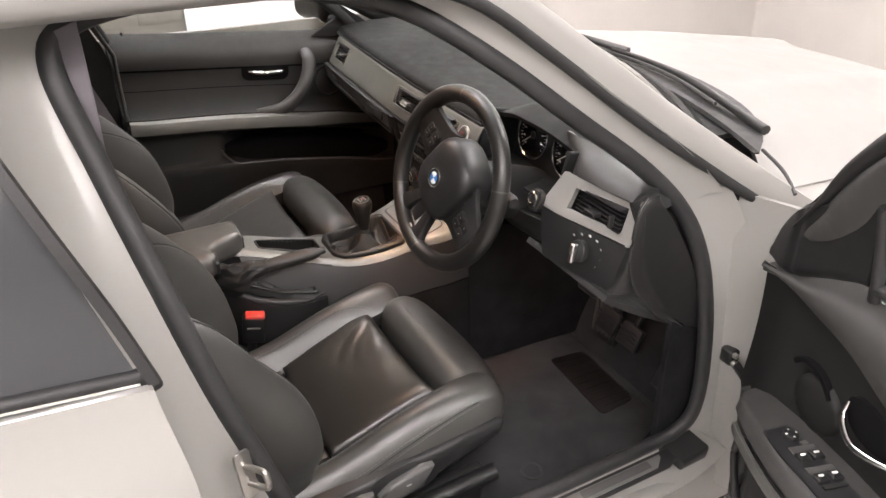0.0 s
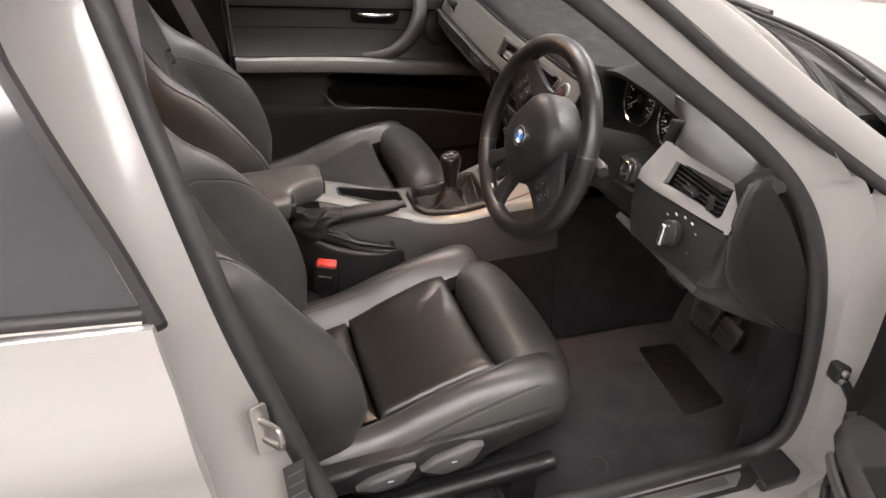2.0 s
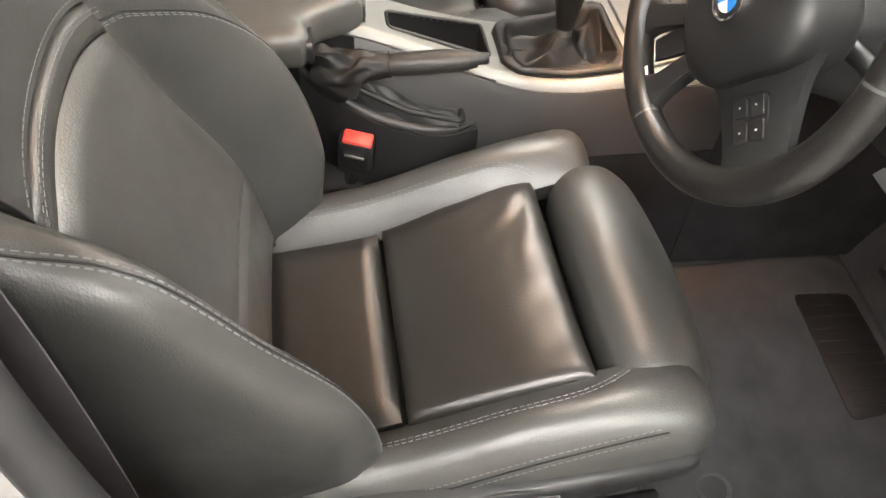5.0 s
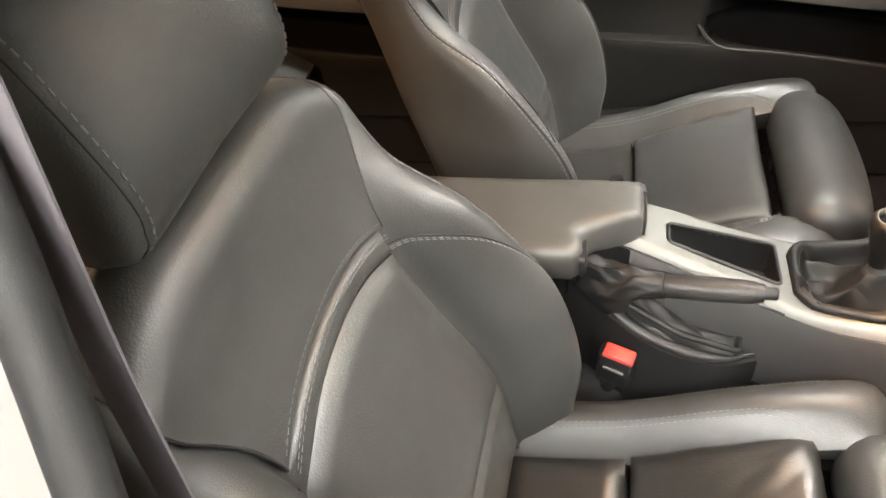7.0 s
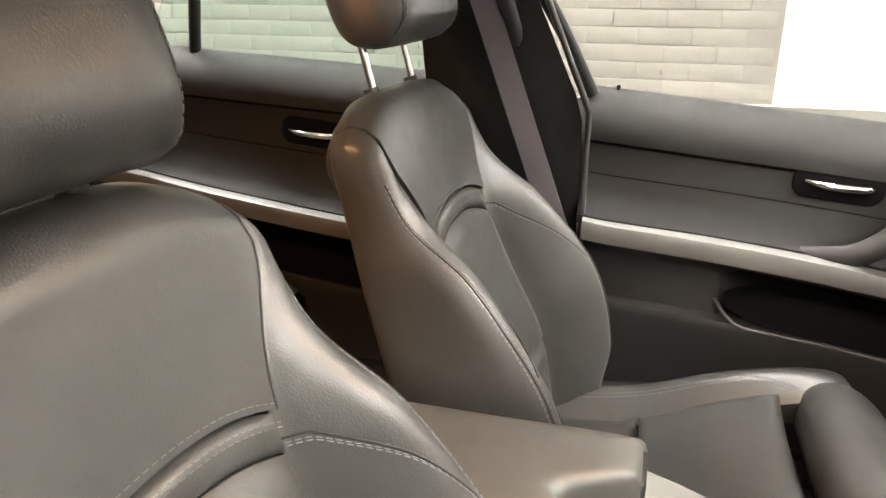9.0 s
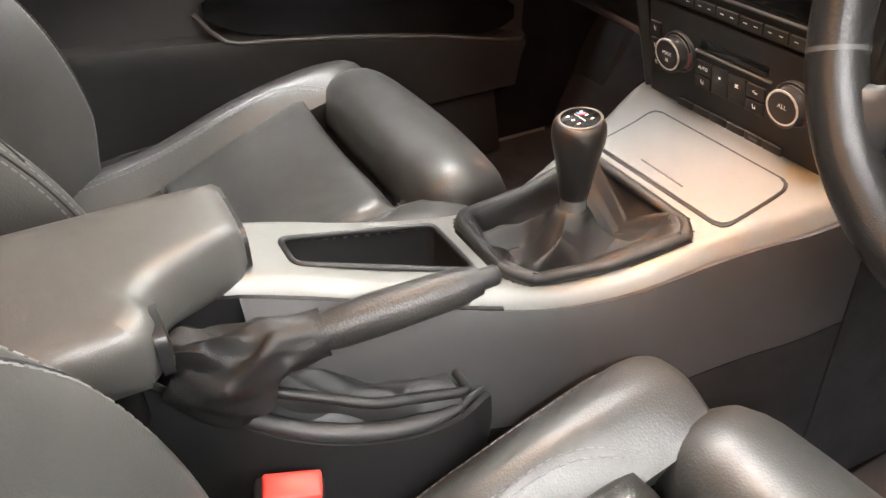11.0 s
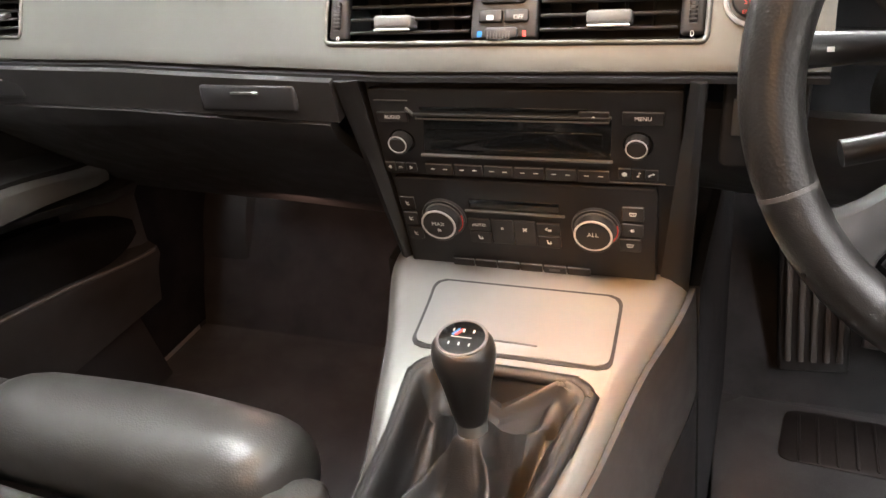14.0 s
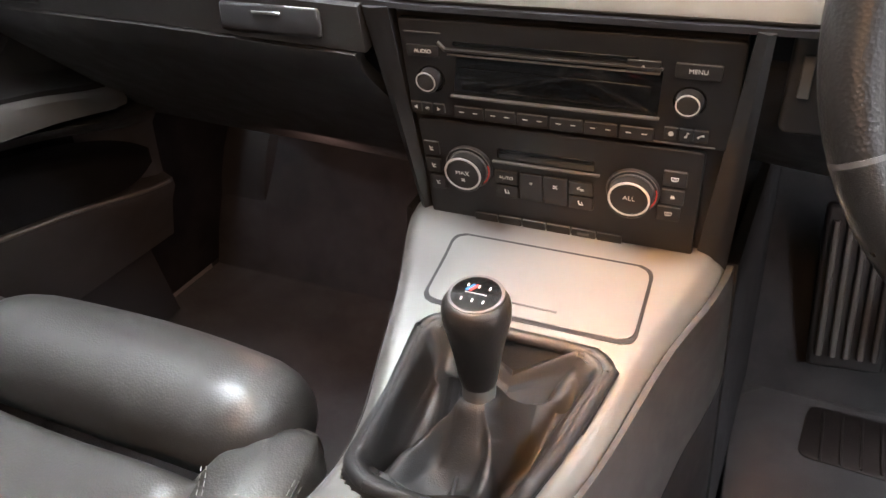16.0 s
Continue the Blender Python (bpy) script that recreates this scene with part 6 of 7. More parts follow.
part("check_strap", rbox(0.09, 0.016, 0.012, 0.003, pose(0.868, 0.868, 0.610, 0, 0, -25)), SATIN_BLACK, hs)

# roof and headliner
part("roof_skin", sheet(lambda u, v: V(((-0.60 + 1.20 * u), 0.34 - 1.75 * v, 1.372 + 0.045 * math.sin(math.pi * u) * (0.6 + 0.4 * math.sin(math.pi * min(1, v * 1.1))) - 0.10 * max(0, v - 0.75) ** 1.5)), 16, 20, 0.008), PAINT, car)
part("headliner", sheet(lambda u, v: V((-0.585 + 1.17 * u, 0.30 - 1.65 * v, 1.335 + 0.035 * math.sin(math.pi * u))), 12, 16, 0.012), HEADLINER, car, "pale cloth headliner")
dl = part("roof_console", rbox(0.20, 0.13, 0.022, 0.006, pose(0.0, 0.285, 1.352, 6)), GREY_PLASTIC, car)
part("rear_dome", rbox(0.14, 0.09, 0.018, 0.005, pose(0.20, -0.58, 1.356)), GREY_PLASTIC, car)
# passenger's side frame, mirrored from the driver's
mr = [V((-p.x, p.y, p.z)) for p in rp]
part("door_seal", sweep(seal_prof, mr, True, V((1, 0, 0))), RUBBER, car)
part("roof_rail", tube([V((-0.62, 0.32, 1.33)), V((-0.605, 0.08, 1.36)), V((-0.63, -0.3, 1.36)), V((-0.60, -0.9, 1.33)), V((-0.56, -1.4, 1.22))], 0.030, 10), PAINT, car)
part("roof_rail", tube([V((0.62, 0.32, 1.35)), V((0.63, 0.08, 1.37)), V((0.65, -0.3, 1.37)), V((0.63, -0.9, 1.33)), V((0.58, -1.4, 1.22))], 0.030, 10), PAINT, car)
part("front_pillar", tube([V((-0.61, 0.33, 1.34)), V((-0.66, 0.52, 1.22)), V((-0.70, 0.69, 1.09)), V((-0.755, 0.90, 0.975))], 0.036, 10), DASH, car)
# tail of the cabin, which closes it behind the seats
part("rear_bulkhead", rbox(1.36, 0.05, 0.62, 0.02, pose(0, -1.22, 0.66, -14)), LEATHER, car)
part("parcel_shelf", rbox(1.30, 0.42, 0.03, 0.01, pose(0, -1.46, 0.985)), DASH_LOW, car)
bench = part("rear_bench", sheet(lambda u, v: V((-0.66 + 1.32 * u, -0.66 - 0.52 * v, 0.50 - 0.05 * v - 0.06 * max(0, 0.15 - v) * 6)), 20, 10, 0.14), LEATHER, car)
part("boot_lid", sheet(lambda u, v: V((-0.74 + 1.48 * u, -1.60 - 0.66 * v, 1.030 - 0.05 * v - 0.05 * (2 * u - 1) ** 4)), 12, 8, 0.03), PAINT, car)
part("rear_screen", sheet(lambda u, v: V(((-0.56 + 1.12 * u) * (1 + 0.12 * v), -1.40 - 0.30 * v, 1.335 - 0.300 * v + 0.03 * math.sin(math.pi * u))), 10, 8, 0.005), DARK_GLASS, car, "dark rear screen")
for sx in (1, -1):
    part("rear_quarter", sheet(lambda u, v: V((sx * (0.82 + 0.05 * math.sin(math.pi * min(1.0, v * 1.1)) - 0.12 * u * u), -1.08 - 1.20 * u, 0.28 + 0.74 * v)), 14, 12, 0.02), PAINT, car)
    part("rear_pillar_skin", sheet(lambda u, v: V((sx * (0.80 - 0.20 * v), -1.06 - 0.42 * u - 0.06 * v * (1 - u), 1.01 + 0.33 * v * (1 - 0.55 * u))), 8, 8, 0.02), PAINT, car)
    part("lower_sill", rbox(0.07, 2.1, 0.14, 0.02, pose(sx * 0.80, -0.05, 0.27)), PAINT, car)
    for wy in (1.36, -1.42):
        w_ = part("wheel", tube([(sx * 0.64, wy, 0.315), (sx * 0.66, wy, 0.315), (sx * 0.83, wy, 0.315), (sx * 0.85, wy, 0.315)], [0.285, 0.315, 0.315, 0.285], 40), RUBBER, car)
        part("rim", tube([(sx * 0.84, wy, 0.315), (sx * 0.856, wy, 0.315)], [0.22, 0.21], 32), STEEL, w_)
part("rear_bumper", rbox(1.60, 0.14, 0.42, 0.06, pose(0, -2.28, 0.55)), PAINT, car)

# windscreen, scuttle, bonnet
wind = part("windscreen", sheet(lambda u, v: V(((-0.70 + 1.40 * u) * (1 - 0.20 * v), (1.20 - 0.30 * (2 * u - 1) ** 2) * (1 - v) + (0.40 - 0.08 * (2 * u - 1) ** 2) * v + 0.04 * math.sin(math.pi * v), 0.975 + 0.375 * v)), 20, 12, 0.004), GLASS, car, "clear curved windscreen")
wind.visible_shadow = False
part("scuttle", sheet(lambda u, v: V((-0.69 + 1.38 * u, 1.165 - 0.165 * (2 * u - 1) ** 2 + 0.13 * v * (1 - abs(2 * u - 1) ** 6), 0.985 - 0.004 * v)), 30, 6, 0.01), RUBBER, car, "black scuttle panel under the windscreen")
for y0, x0, x1 in ((1.24, 0.62, -0.02), (1.25, 0.0, -0.56)):
    wp = [(x0, y0 - 0.23 * (x0 / 0.74) ** 2 + 0.02, 0.990)] + [(x0 + (x1 - x0) * q, y0 - 0.23 * ((x0 + (x1 - x0) * q) / 0.74) ** 2 - 0.01, 0.996 + 0.006 * math.sin(math.pi * q)) for q in (0.25, 0.5, 0.75, 1.0)]
    wp_ = part("wiper", tube(spline(wp, 20), [0.011 - 0.006 * i / 20 for i in range(21)], 8), SATIN_BLACK, car, "black windscreen wiper")
    part("wiper_blade", tube([V(q) + V((0, -0.02, -0.004)) for q in spline(wp, 20)[5:]], 0.005, 6), RUBBER, wp_)


def hood_z(x, y):
    return 0.992 - 0.115 * max(0, y - 1.05) ** 1.25 - 0.11 * (abs(x) / 0.78) ** 3 + 0.016 * math.exp(-((abs(x) - 0.36 + 0.09 * (y - 1.2)) / 0.05) ** 2) * min(1, (y - 1.1) * 2)


part("bonnet", sheet(lambda u, v: V(((-0.72 + 1.44 * u) * (1 - 0.10 * v * v), 1.285 - 0.285 * abs(2 * u - 1) ** 2.4 + (0.95 + 0.30 * abs(2 * u - 1) ** 2.4) * v - 0.16 * v * (2 * u - 1) ** 2, hood_z(-0.72 + 1.44 * u, 1.285 - 0.285 * abs(2 * u - 1) ** 2.4 + 0.95 * v))), 40, 26, 0.012), PAINT, car, "white bonnet with two raised creases")
for sx in (1, -1):
    part("wing", sheet(lambda u, v: V((sx * (0.716 + 0.165 * math.sin(math.pi * 0.5 * min(1, v * 1.6)) ** 0.8) * (1 - 0.10 * u * u), 0.905 + 1.27 * u, hood_z(0.72, 0.98 + 1.2 * u) - 0.004 - 0.50 * v ** 2.2)), 20, 12, 0.006), PAINT, car, "white front wing")
part("nose", rbox(1.50, 0.35, 0.55, 0.09, pose(0, 2.20, 0.50)), PAINT, car)
part("under_tray", rbox(1.66, 4.2, 0.10, 0.02, pose(0, 0.0, 0.17)), RUBBER, car)

# cabin floor, tunnel and front wall
part("cabin_floor", sheet(lambda u, v: V((-0.76 + 1.52 * u, -1.10 + 2.16 * v, 0.245 + 0.0 * u)), 10, 20, 0.02), CARPET, car, "charcoal carpet")
part("toe_board", sheet(lambda u, v: V((-0.76 + 1.52 * u, 1.00 + 0.28 * v, 0.245 + 0.50 * v ** 0.8)), 10, 12, 0.02), CARPET, car)
part("tunnel", sheet(lambda u, v: V((-0.17 * math.cos(math.pi * u), -0.30 + 1.5 * v, 0.245 + 0.20 * math.sin(math.pi * u) ** 0.6)), 16, 10, 0.01), CARPET, car)
# kick panels take the darkened carpet, for the footwell's shade
part("kick_panel", sheet(lambda u, v: V((0.765 - 0.02 * v, 0.78 + 0.40 * u, 0.25 + 0.50 * v)), 8, 8, 0.012), SHADED_CARPET, car)
part("kick_panel", sheet(lambda u, v: V((-0.765 + 0.02 * v, 0.60 + 0.60 * u, 0.25 + 0.50 * v)), 8, 8, 0.012), SHADED_CARPET, car)
part("sill_trim", sheet(lambda u, v: V((0.755 - 0.04 * v, -1.15 + 1.98 * u, 0.410 - 0.15 * v)), 16, 6, 0.01), SATIN_BLACK, car)
part("sill_trim", sheet(lambda u, v: V((-0.755 + 0.04 * v, -1.15 + 1.98 * u, 0.410 - 0.15 * v)), 16, 6, 0.01), SATIN_BLACK, car)

# added dark box that stops outside light leaking in by the passenger's sill
part("sill_light_stop", rbox(0.05, 2.5, 0.30, 0.008, pose(-0.795, 0.0, 0.32)), RUBBER, car)

# floor mat with its heel pad and clip
mat_ = thing("floor_mat", "charcoal carpet floor mat with a ribbed heel pad", "floor mat")
mat_pts = [(0.205, 0.36), (0.62, 0.36), (0.665, 0.40), (0.66, 0.84), (0.60, 0.965), (0.24, 0.985), (0.20, 0.95)]
part("carpet", slab(mat_pts, 0.012, 0.004, pose(0, 0, 0.246)), CARPET, mat_)
pad_ = part("heel_pad", slab(round_poly([(0.285, 0.86), (0.53, 0.845), (0.52, 0.955), (0.30, 0.965)], 0.018), 0.004, 0.0015, pose(0, 0, 0.257)), HEEL, mat_, "dark rubber heel pad")
for i in range(9):
    part("pad_rib", rbox(0.004, 0.095, 0.003, 0.001, pose(0.315 + 0.024 * i, 0.906, 0.2615, 0, 0, -3)), HEEL, pad_)
part("mat_clip", ring(0.020, 0.026, 0.003, 28, pose(0.60, 0.585, 0.257)), RUBBER, mat_)

# pedals
ped = thing("pedals", "ribbed black pedals in the driver's footwell", "pedal")
for px, w, h, z, y in ((0.405, 0.065, 0.060, 0.435, 0.945), (0.485, 0.065, 0.060, 0.435, 0.945), (0.580, 0.050, 0.130, 0.385, 1.000)):
    p = part("pedal_plate", rbox(w, 0.014, h, 0.004, pose(px, y, z, -28)), RUBBER, ped)
    for k in range(4):
        part("pedal_rib", rbox(w * 0.9, 0.004, 0.004, 0.001, pose(px, y - 0.008 - 0.0, z - h * 0.36 + h * 0.24 * k, -28) @ pose(0, -0.004, 0)), RUBBER, p)
    part("pedal_arm", tube([(px, y + 0.008, z + 0.01), (px, y + 0.07, z + 0.12), (px, y + 0.05, z + 0.28)], 0.008, 8), SATIN_BLACK, p)
rest = part("foot_rest", rbox(0.095, 0.018, 0.24, 0.006, pose(0.322, 1.022, 0.425, -8, -5, 0)), RUBBER, ped, "ribbed foot rest")
for k in range(5):
    part("rest_rib", rbox(0.008, 0.008, 0.20, 0.002, pose(0.322, 1.022, 0.425, -8, -5, 0) @ pose(-0.034 + 0.017 * k, -0.012, 0)), GREY_PLASTIC, rest)

# ---- doors ----
DOOR_TOP = surface("door_top_plastic", (0.024, 0.024, 0.0235), 0.60, vary=0.1, grain=1100, grain_h=0.0003, cells=True, spec=0.3)
DOOR_LOW = surface("door_lower_plastic", (0.026, 0.026, 0.0255), 0.46, vary=0.12, grain=900, grain_h=0.0003, cells=True)
DOOR_LEATHER = surface("door_leatherette", (0.014, 0.014, 0.014), 0.58, vary=0.12, rvary=0.03, grain=900, grain_h=0.0003, wear=0.001, cells=True, spec=0.22)
# near-black for recesses and gaps; in the door pockets it paints their shade
RECESS_BLACK = surface("recess_black", (0.004, 0.004, 0.0045), 0.9, vary=0.2, spec=0.1)


def trimmed_door(name, label, ya, yb, belt0, belt1, trim_tab, pocket, M=Matrix.Identity(4), rear=False):
    """A door trim on the passenger's side from ya to yb (its front): belt height, silver strip, pocket."""
    d = thing(name, label, "car door", "", "structure")
    strip_z = curve1(trim_tab)

    def belt(y):
        return belt0 + (belt1 - belt0) * (y - ya) / (yb - ya)

    def P(x, y, z):
        return M @ V((x, y, z))

    def rows(sec, n=28, y0=ya, y1=yb):
        return [[P(*q) for q in sec(y0 + (y1 - y0) * i / n)] for i in range(n + 1)]

    def top(y):
        b = belt(y)
        return [(-0.790, y, b - 0.012), (-0.782, y, b + 0.004), (-0.765, y, b + 0.002), (-0.735, y, b - 0.014), (-0.716, y, b - 0.038), (-0.708, y, b - 0.070), (-0.713, y, b - 0.088), (-0.74, y, b - 0.092), (-0.79, y, b - 0.09)]
    part("top_pad", loft(rows(top)), DOOR_TOP, d, "soft black door top")

    def upper(y):
        b, s = belt(y) - 0.090, strip_z(y) + 0.020
        g = 0.0 if rear else 0.05 * max(0.0, (y - yb + 0.32) / 0.32)
        return [(-0.728, y, b), (-0.722, y, b - 0.02), (-0.722, y, (b + s) / 2 + 0.012), (-0.716, y, (b + s) / 2 + 0.002), (-0.712, y, (b + s) / 2 - 0.02), (-0.690 - g, y, s + 0.022), (-0.672 - g, y, s + 0.008), (-0.655 - g, y, s + 0.004), (-0.655 - g, y, s - 0.012), (-0.77, y, s - 0.012), (-0.77, y, b)]
    part("upper_panel", loft(rows(upper)), DOOR_LEATHER, d, "black leatherette door panel")

    def band_(y):
        s = strip_z(y)
        f = 0.012 * math.sin(math.pi * (y - ya) / (yb - ya))
        f -= 0.0 if rear else 0.045 * max(0.0, (y - yb + 0.32) / 0.32)
        h = 1.0 if rear else 1.0 - 0.6 * max(0.0, (y - yb + 0.38) / 0.38) ** 1.5
        return [(-0.650 + f, y, s + 0.0215 * h), (-0.641 + f, y, s + 0.017 * h), (-0.637 + f, y, s), (-0.641 + f, y, s - 0.018 * h), (-0.653 + f, y, s - 0.0225 * h), (-0.70, y, s - 0.020), (-0.70, y, s + 0.019)]
    part("silver_trim", loft(rows(band_, 40, ya + 0.012, yb - 0.05)), SILVER, d, "satin silver door strip")

    def lower(y):
        s = strip_z(y) - 0.020
        inp = pocket[0] < y < pocket[1]
        e = 1.0
        if inp:
            e = max(0.0, 1 - ((2 * y - pocket[0] - pocket[1]) / (pocket[1] - pocket[0])) ** 4)
        dp = 0.085 * e if inp else 0.0
        return [(-0.70, y, s), (-0.668, y, s - 0.006), (-0.680, y, s - 0.020), (-0.690 - dp, y, s - 0.034), (-0.694 - dp, y, s - 0.095), (-0.694 - dp * 0.9, y, s - 0.118), (-0.678, y, s - 0.126), (-0.676, y, s - 0.140), (-0.690, y, s - 0.17), (-0.706, y, 0.40), (-0.78, y, 0.40), (-0.78, y, s)]
    part("lower_panel", loft(rows(lower, 60)), DOOR_LOW, d, "black lower door panel with an open pocket")
    a0, a1 = pocket[0] + 0.006, pocket[1] - 0.006

    # a near-black sheet across the recess stands in for the pocket's shade
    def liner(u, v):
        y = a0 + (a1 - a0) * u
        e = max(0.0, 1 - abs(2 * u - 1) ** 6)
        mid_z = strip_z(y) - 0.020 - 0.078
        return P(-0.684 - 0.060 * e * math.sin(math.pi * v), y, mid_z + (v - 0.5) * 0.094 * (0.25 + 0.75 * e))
    part("pocket_shade", sheet(liner, 40, 8, 0.0), RECESS_BLACK, d, "near-black sheet painted as the shade in the open pocket")
    if not rear:
        edge = [P(-0.6755, pocket[0] - 0.01 + (pocket[1] - pocket[0] + 0.02) * i / 30, strip_z(pocket[0] + (pocket[1] - pocket[0]) * i / 30) - 0.148 + 0.05 * (1 - min(1, i / 3)) ** 2) for i in range(31)]
        part("pocket_lip", tube(edge, 0.0035, 8), GREY_PLASTIC, d)
    # dark gaps under the door top and across the padded panel
    for gap, drop in ((0.0030, 0.0), (0.0022, 0.5)):
        line = []
        for i in range(31):
            y = ya + 0.01 + (yb - ya - 0.03) * i / 30
            b, s = belt(y) - 0.092, strip_z(y) + 0.020
            line.append(P(-0.7195 if drop else -0.7225, y, b + (s - b) * drop + (0.006 if drop else 0.0)))
        part("panel_gap", tube(line, gap, 6), RECESS_BLACK, d)
    # handle in its dish
    hy, hz = (-0.56, 0.90) if rear else (0.437, 0.866)
    dish = part("handle_dish", slab(rrect(0.150, 0.058, 0.024), 0.004, 0.0015, M @ frame_of((-0.7195, hy, hz), (0, 1, -0.10), (0, 0.10, 1))), RECESS_BLACK, d)
    hp = [P(-0.716, hy + 0.058, hz - 0.003), P(-0.700, hy + 0.040, hz - 0.002), P(-0.694, hy + 0.005, hz + 0.000), P(-0.698, hy - 0.030, hz + 0.003), P(-0.712, hy - 0.054, hz + 0.006)]
    part("door_handle", tube(spline(hp, 18), [0.004, 0.005, 0.006, 0.0065, 0.007, 0.007, 0.007, 0.007, 0.007, 0.007, 0.007, 0.007, 0.007, 0.0065, 0.006, 0.0055, 0.005, 0.005, 0.004], 10, False, V((1, 0, 0)), 1.2), CHROME, d, "bright door handle")
    return d, P, belt, strip_z


pd, PP, pbelt, pstrip = trimmed_door("door_1", "closed passenger door with silver strip and open pocket", -0.005, 0.86, 1.010, 0.935,
                                     [(-0.01, 0.768), (0.05, 0.762), (0.25, 0.748), (0.45, 0.726), (0.65, 0.694), (0.86, 0.655)], (0.265, 0.84))
# pull handle and loudspeaker
pull = [PP(-0.705, 0.565, 0.918), PP(-0.672, 0.566, 0.898), PP(-0.656, 0.556, 0.855), PP(-0.650, 0.522, 0.800), PP(-0.652, 0.462, 0.760), PP(-0.668, 0.385, 0.748)]
part("pull_handle", tube(spline(pull, 26), [0.017 + 0.007 * math.sin(math.pi * i / 26) for i in range(27)], 12, False, V((1, 0, 0)), 0.7), DASH_LOW, pd, "curved black pull handle")
spk = part("loudspeaker", ring(0.046, 0.056, 0.008, 36, frame_of((-0.712, 0.640, 0.812), (0, 1, 0), (0, 0, 1))), DASH, pd)
part("speaker_mesh", disc(0.047, 0.007, 36, 0.002, frame_of((-0.714, 0.640, 0.812), (0, 1, 0), (0, 0, 1))), GLOSS_BLACK, spk)
part("lock_pin", tube([(-0.769, 0.046, 1.000), (-0.769, 0.046, 1.018)], 0.004, 10), GLOSS_BLACK, pd)
g1 = part("window_pane", sheet(lambda u, v: V((-0.785 + 0.17 * v * v * 0.9, 0.0 - 0.19 * v + (0.84 - 0.44 * v) * u, 1.0 - 0.055 * u * (1 - v) + 0.335 * v)), 8, 8, 0.004), GLASS, pd, "clear side window")
g1.visible_shadow = False
fr = [(-0.745, 0.00, 1.00), (-0.715, -0.06, 1.12), (-0.675, -0.135, 1.25), (-0.645, -0.165, 1.315), (-0.615, -0.06, 1.345), (-0.603, 0.20, 1.335), (-0.64, 0.43, 1.225), (-0.70, 0.66, 1.055), (-0.745, 0.82, 0.945)]
part("window_frame", tube(spline(fr, 48), 0.014, 8), DASH, pd, "dark window frame")
mir = part("mirror_triangle", slab([(0.60, 0.95), (0.80, 0.93), (0.72, 1.02)], 0.012, 0.004, frame_of((-0.745, 0, 0), (0, 1, 0), (0, 0, 1))), DASH, pd)
om = thing("door_mirror", "black housed passenger door mirror outside the window", "door mirror")
part("mirror_housing", rbox(0.20, 0.10, 0.13, 0.04, pose(-0.93, 0.70, 1.02, 0, 0, 12), 4), GLOSS_BLACK, om)
part("mirror_arm", rbox(0.10, 0.05, 0.03, 0.01, pose(-0.80, 0.72, 0.975)), GLOSS_BLACK, om)

rd, RP, rbelt, rstrip = trimmed_door("door_2", "closed rear passenger side door with silver strip", -1.12, -0.235, 1.070, 1.020,
                                     [(-1.12, 0.800), (-0.74, 0.756), (-0.47, 0.724), (-0.23, 0.705)], (-0.80, -0.30), Matrix.Identity(4), True)
g2 = part("window_pane", sheet(lambda u, v: V((-0.785 + 0.16 * v * v, -1.00 + 0.20 * v + (0.74 - 0.14 * v) * u, 1.065 - 0.04 * u + 0.265 * v)), 8, 8, 0.004), GREEN_GLASS, rd, "green tinted rear side window")
g2.visible_shadow = False
part("window_divider", tube([(-0.765, -0.86, 1.05), (-0.70, -0.80, 1.22), (-0.66, -0.77, 1.32)], 0.013, 8), DASH, rd)
for owner, ya_, yb_, lab in ((pd, -0.10, 0.88, "white outer door skin"), (rd, -1.10, -0.11, "white outer door skin")):
    part("door_skin", sheet(lambda u, v: V((-0.850 - 0.045 * math.sin(math.pi * min(1.0, v * 1.15)), ya_ + (yb_ - ya_) * u, 0.30 + 0.68 * v)), 8, 14, 0.02), PAINT, owner, lab)
# middle pillar on the passenger's side with its belt
PILLAR_BLACK = surface("black_pillar_cloth", (0.007, 0.007, 0.0072), 0.7, vary=0.15, spec=0.25)
mp = thing("pillar_trim", "black middle pillar trim with the passenger's seat belt", "pillar", "", "structure")
part("pillar_cover", sheet(lambda u, v: V((-0.735 + 0.10 * v + 0.012 * math.sin(math.pi * u), (-0.255 - 0.07 * v) * (1 - u) + u * (-0.008 - 0.159 * max(0.0, (v - 0.62) / 0.38)), 0.40 + 0.93 * v)), 8, 20, 0.02), PILLAR_BLACK, mp)
def belt_y(z):
    return -0.180 - 0.36 * (max(z, 0.74) - 1.15)


part("belt_webbing", sheet(lambda u, v: V((-0.626 - 0.040 * (1 - v), belt_y(0.42 + 0.78 * v) - 0.024 + 0.048 * u, 0.42 + 0.78 * v)), 2, 24, 0.0015), BELT, mp, "grey seat belt webbing")
part("belt_guide", slab(rrect(0.078, 0.046, 0.018), 0.014, 0.005, frame_of((-0.640, -0.185, 1.195), (0, 1, -0.15), (0.15, 0.15, 1))), GLOSS_BLACK, mp)
part("pillar_edge", tube([(-0.664, 0.004 - 0.155 * max(0.0, (z - 0.98) / 0.35), z) for z in (0.45, 0.60, 0.80, 0.98, 1.10, 1.22, 1.31)], 0.006, 8), DOOR_LOW, mp)

# rear door on the driver's side, shut, seen from outside
od = thing("door_3", "closed white rear door with dark tinted window", "car door", "", "structure")


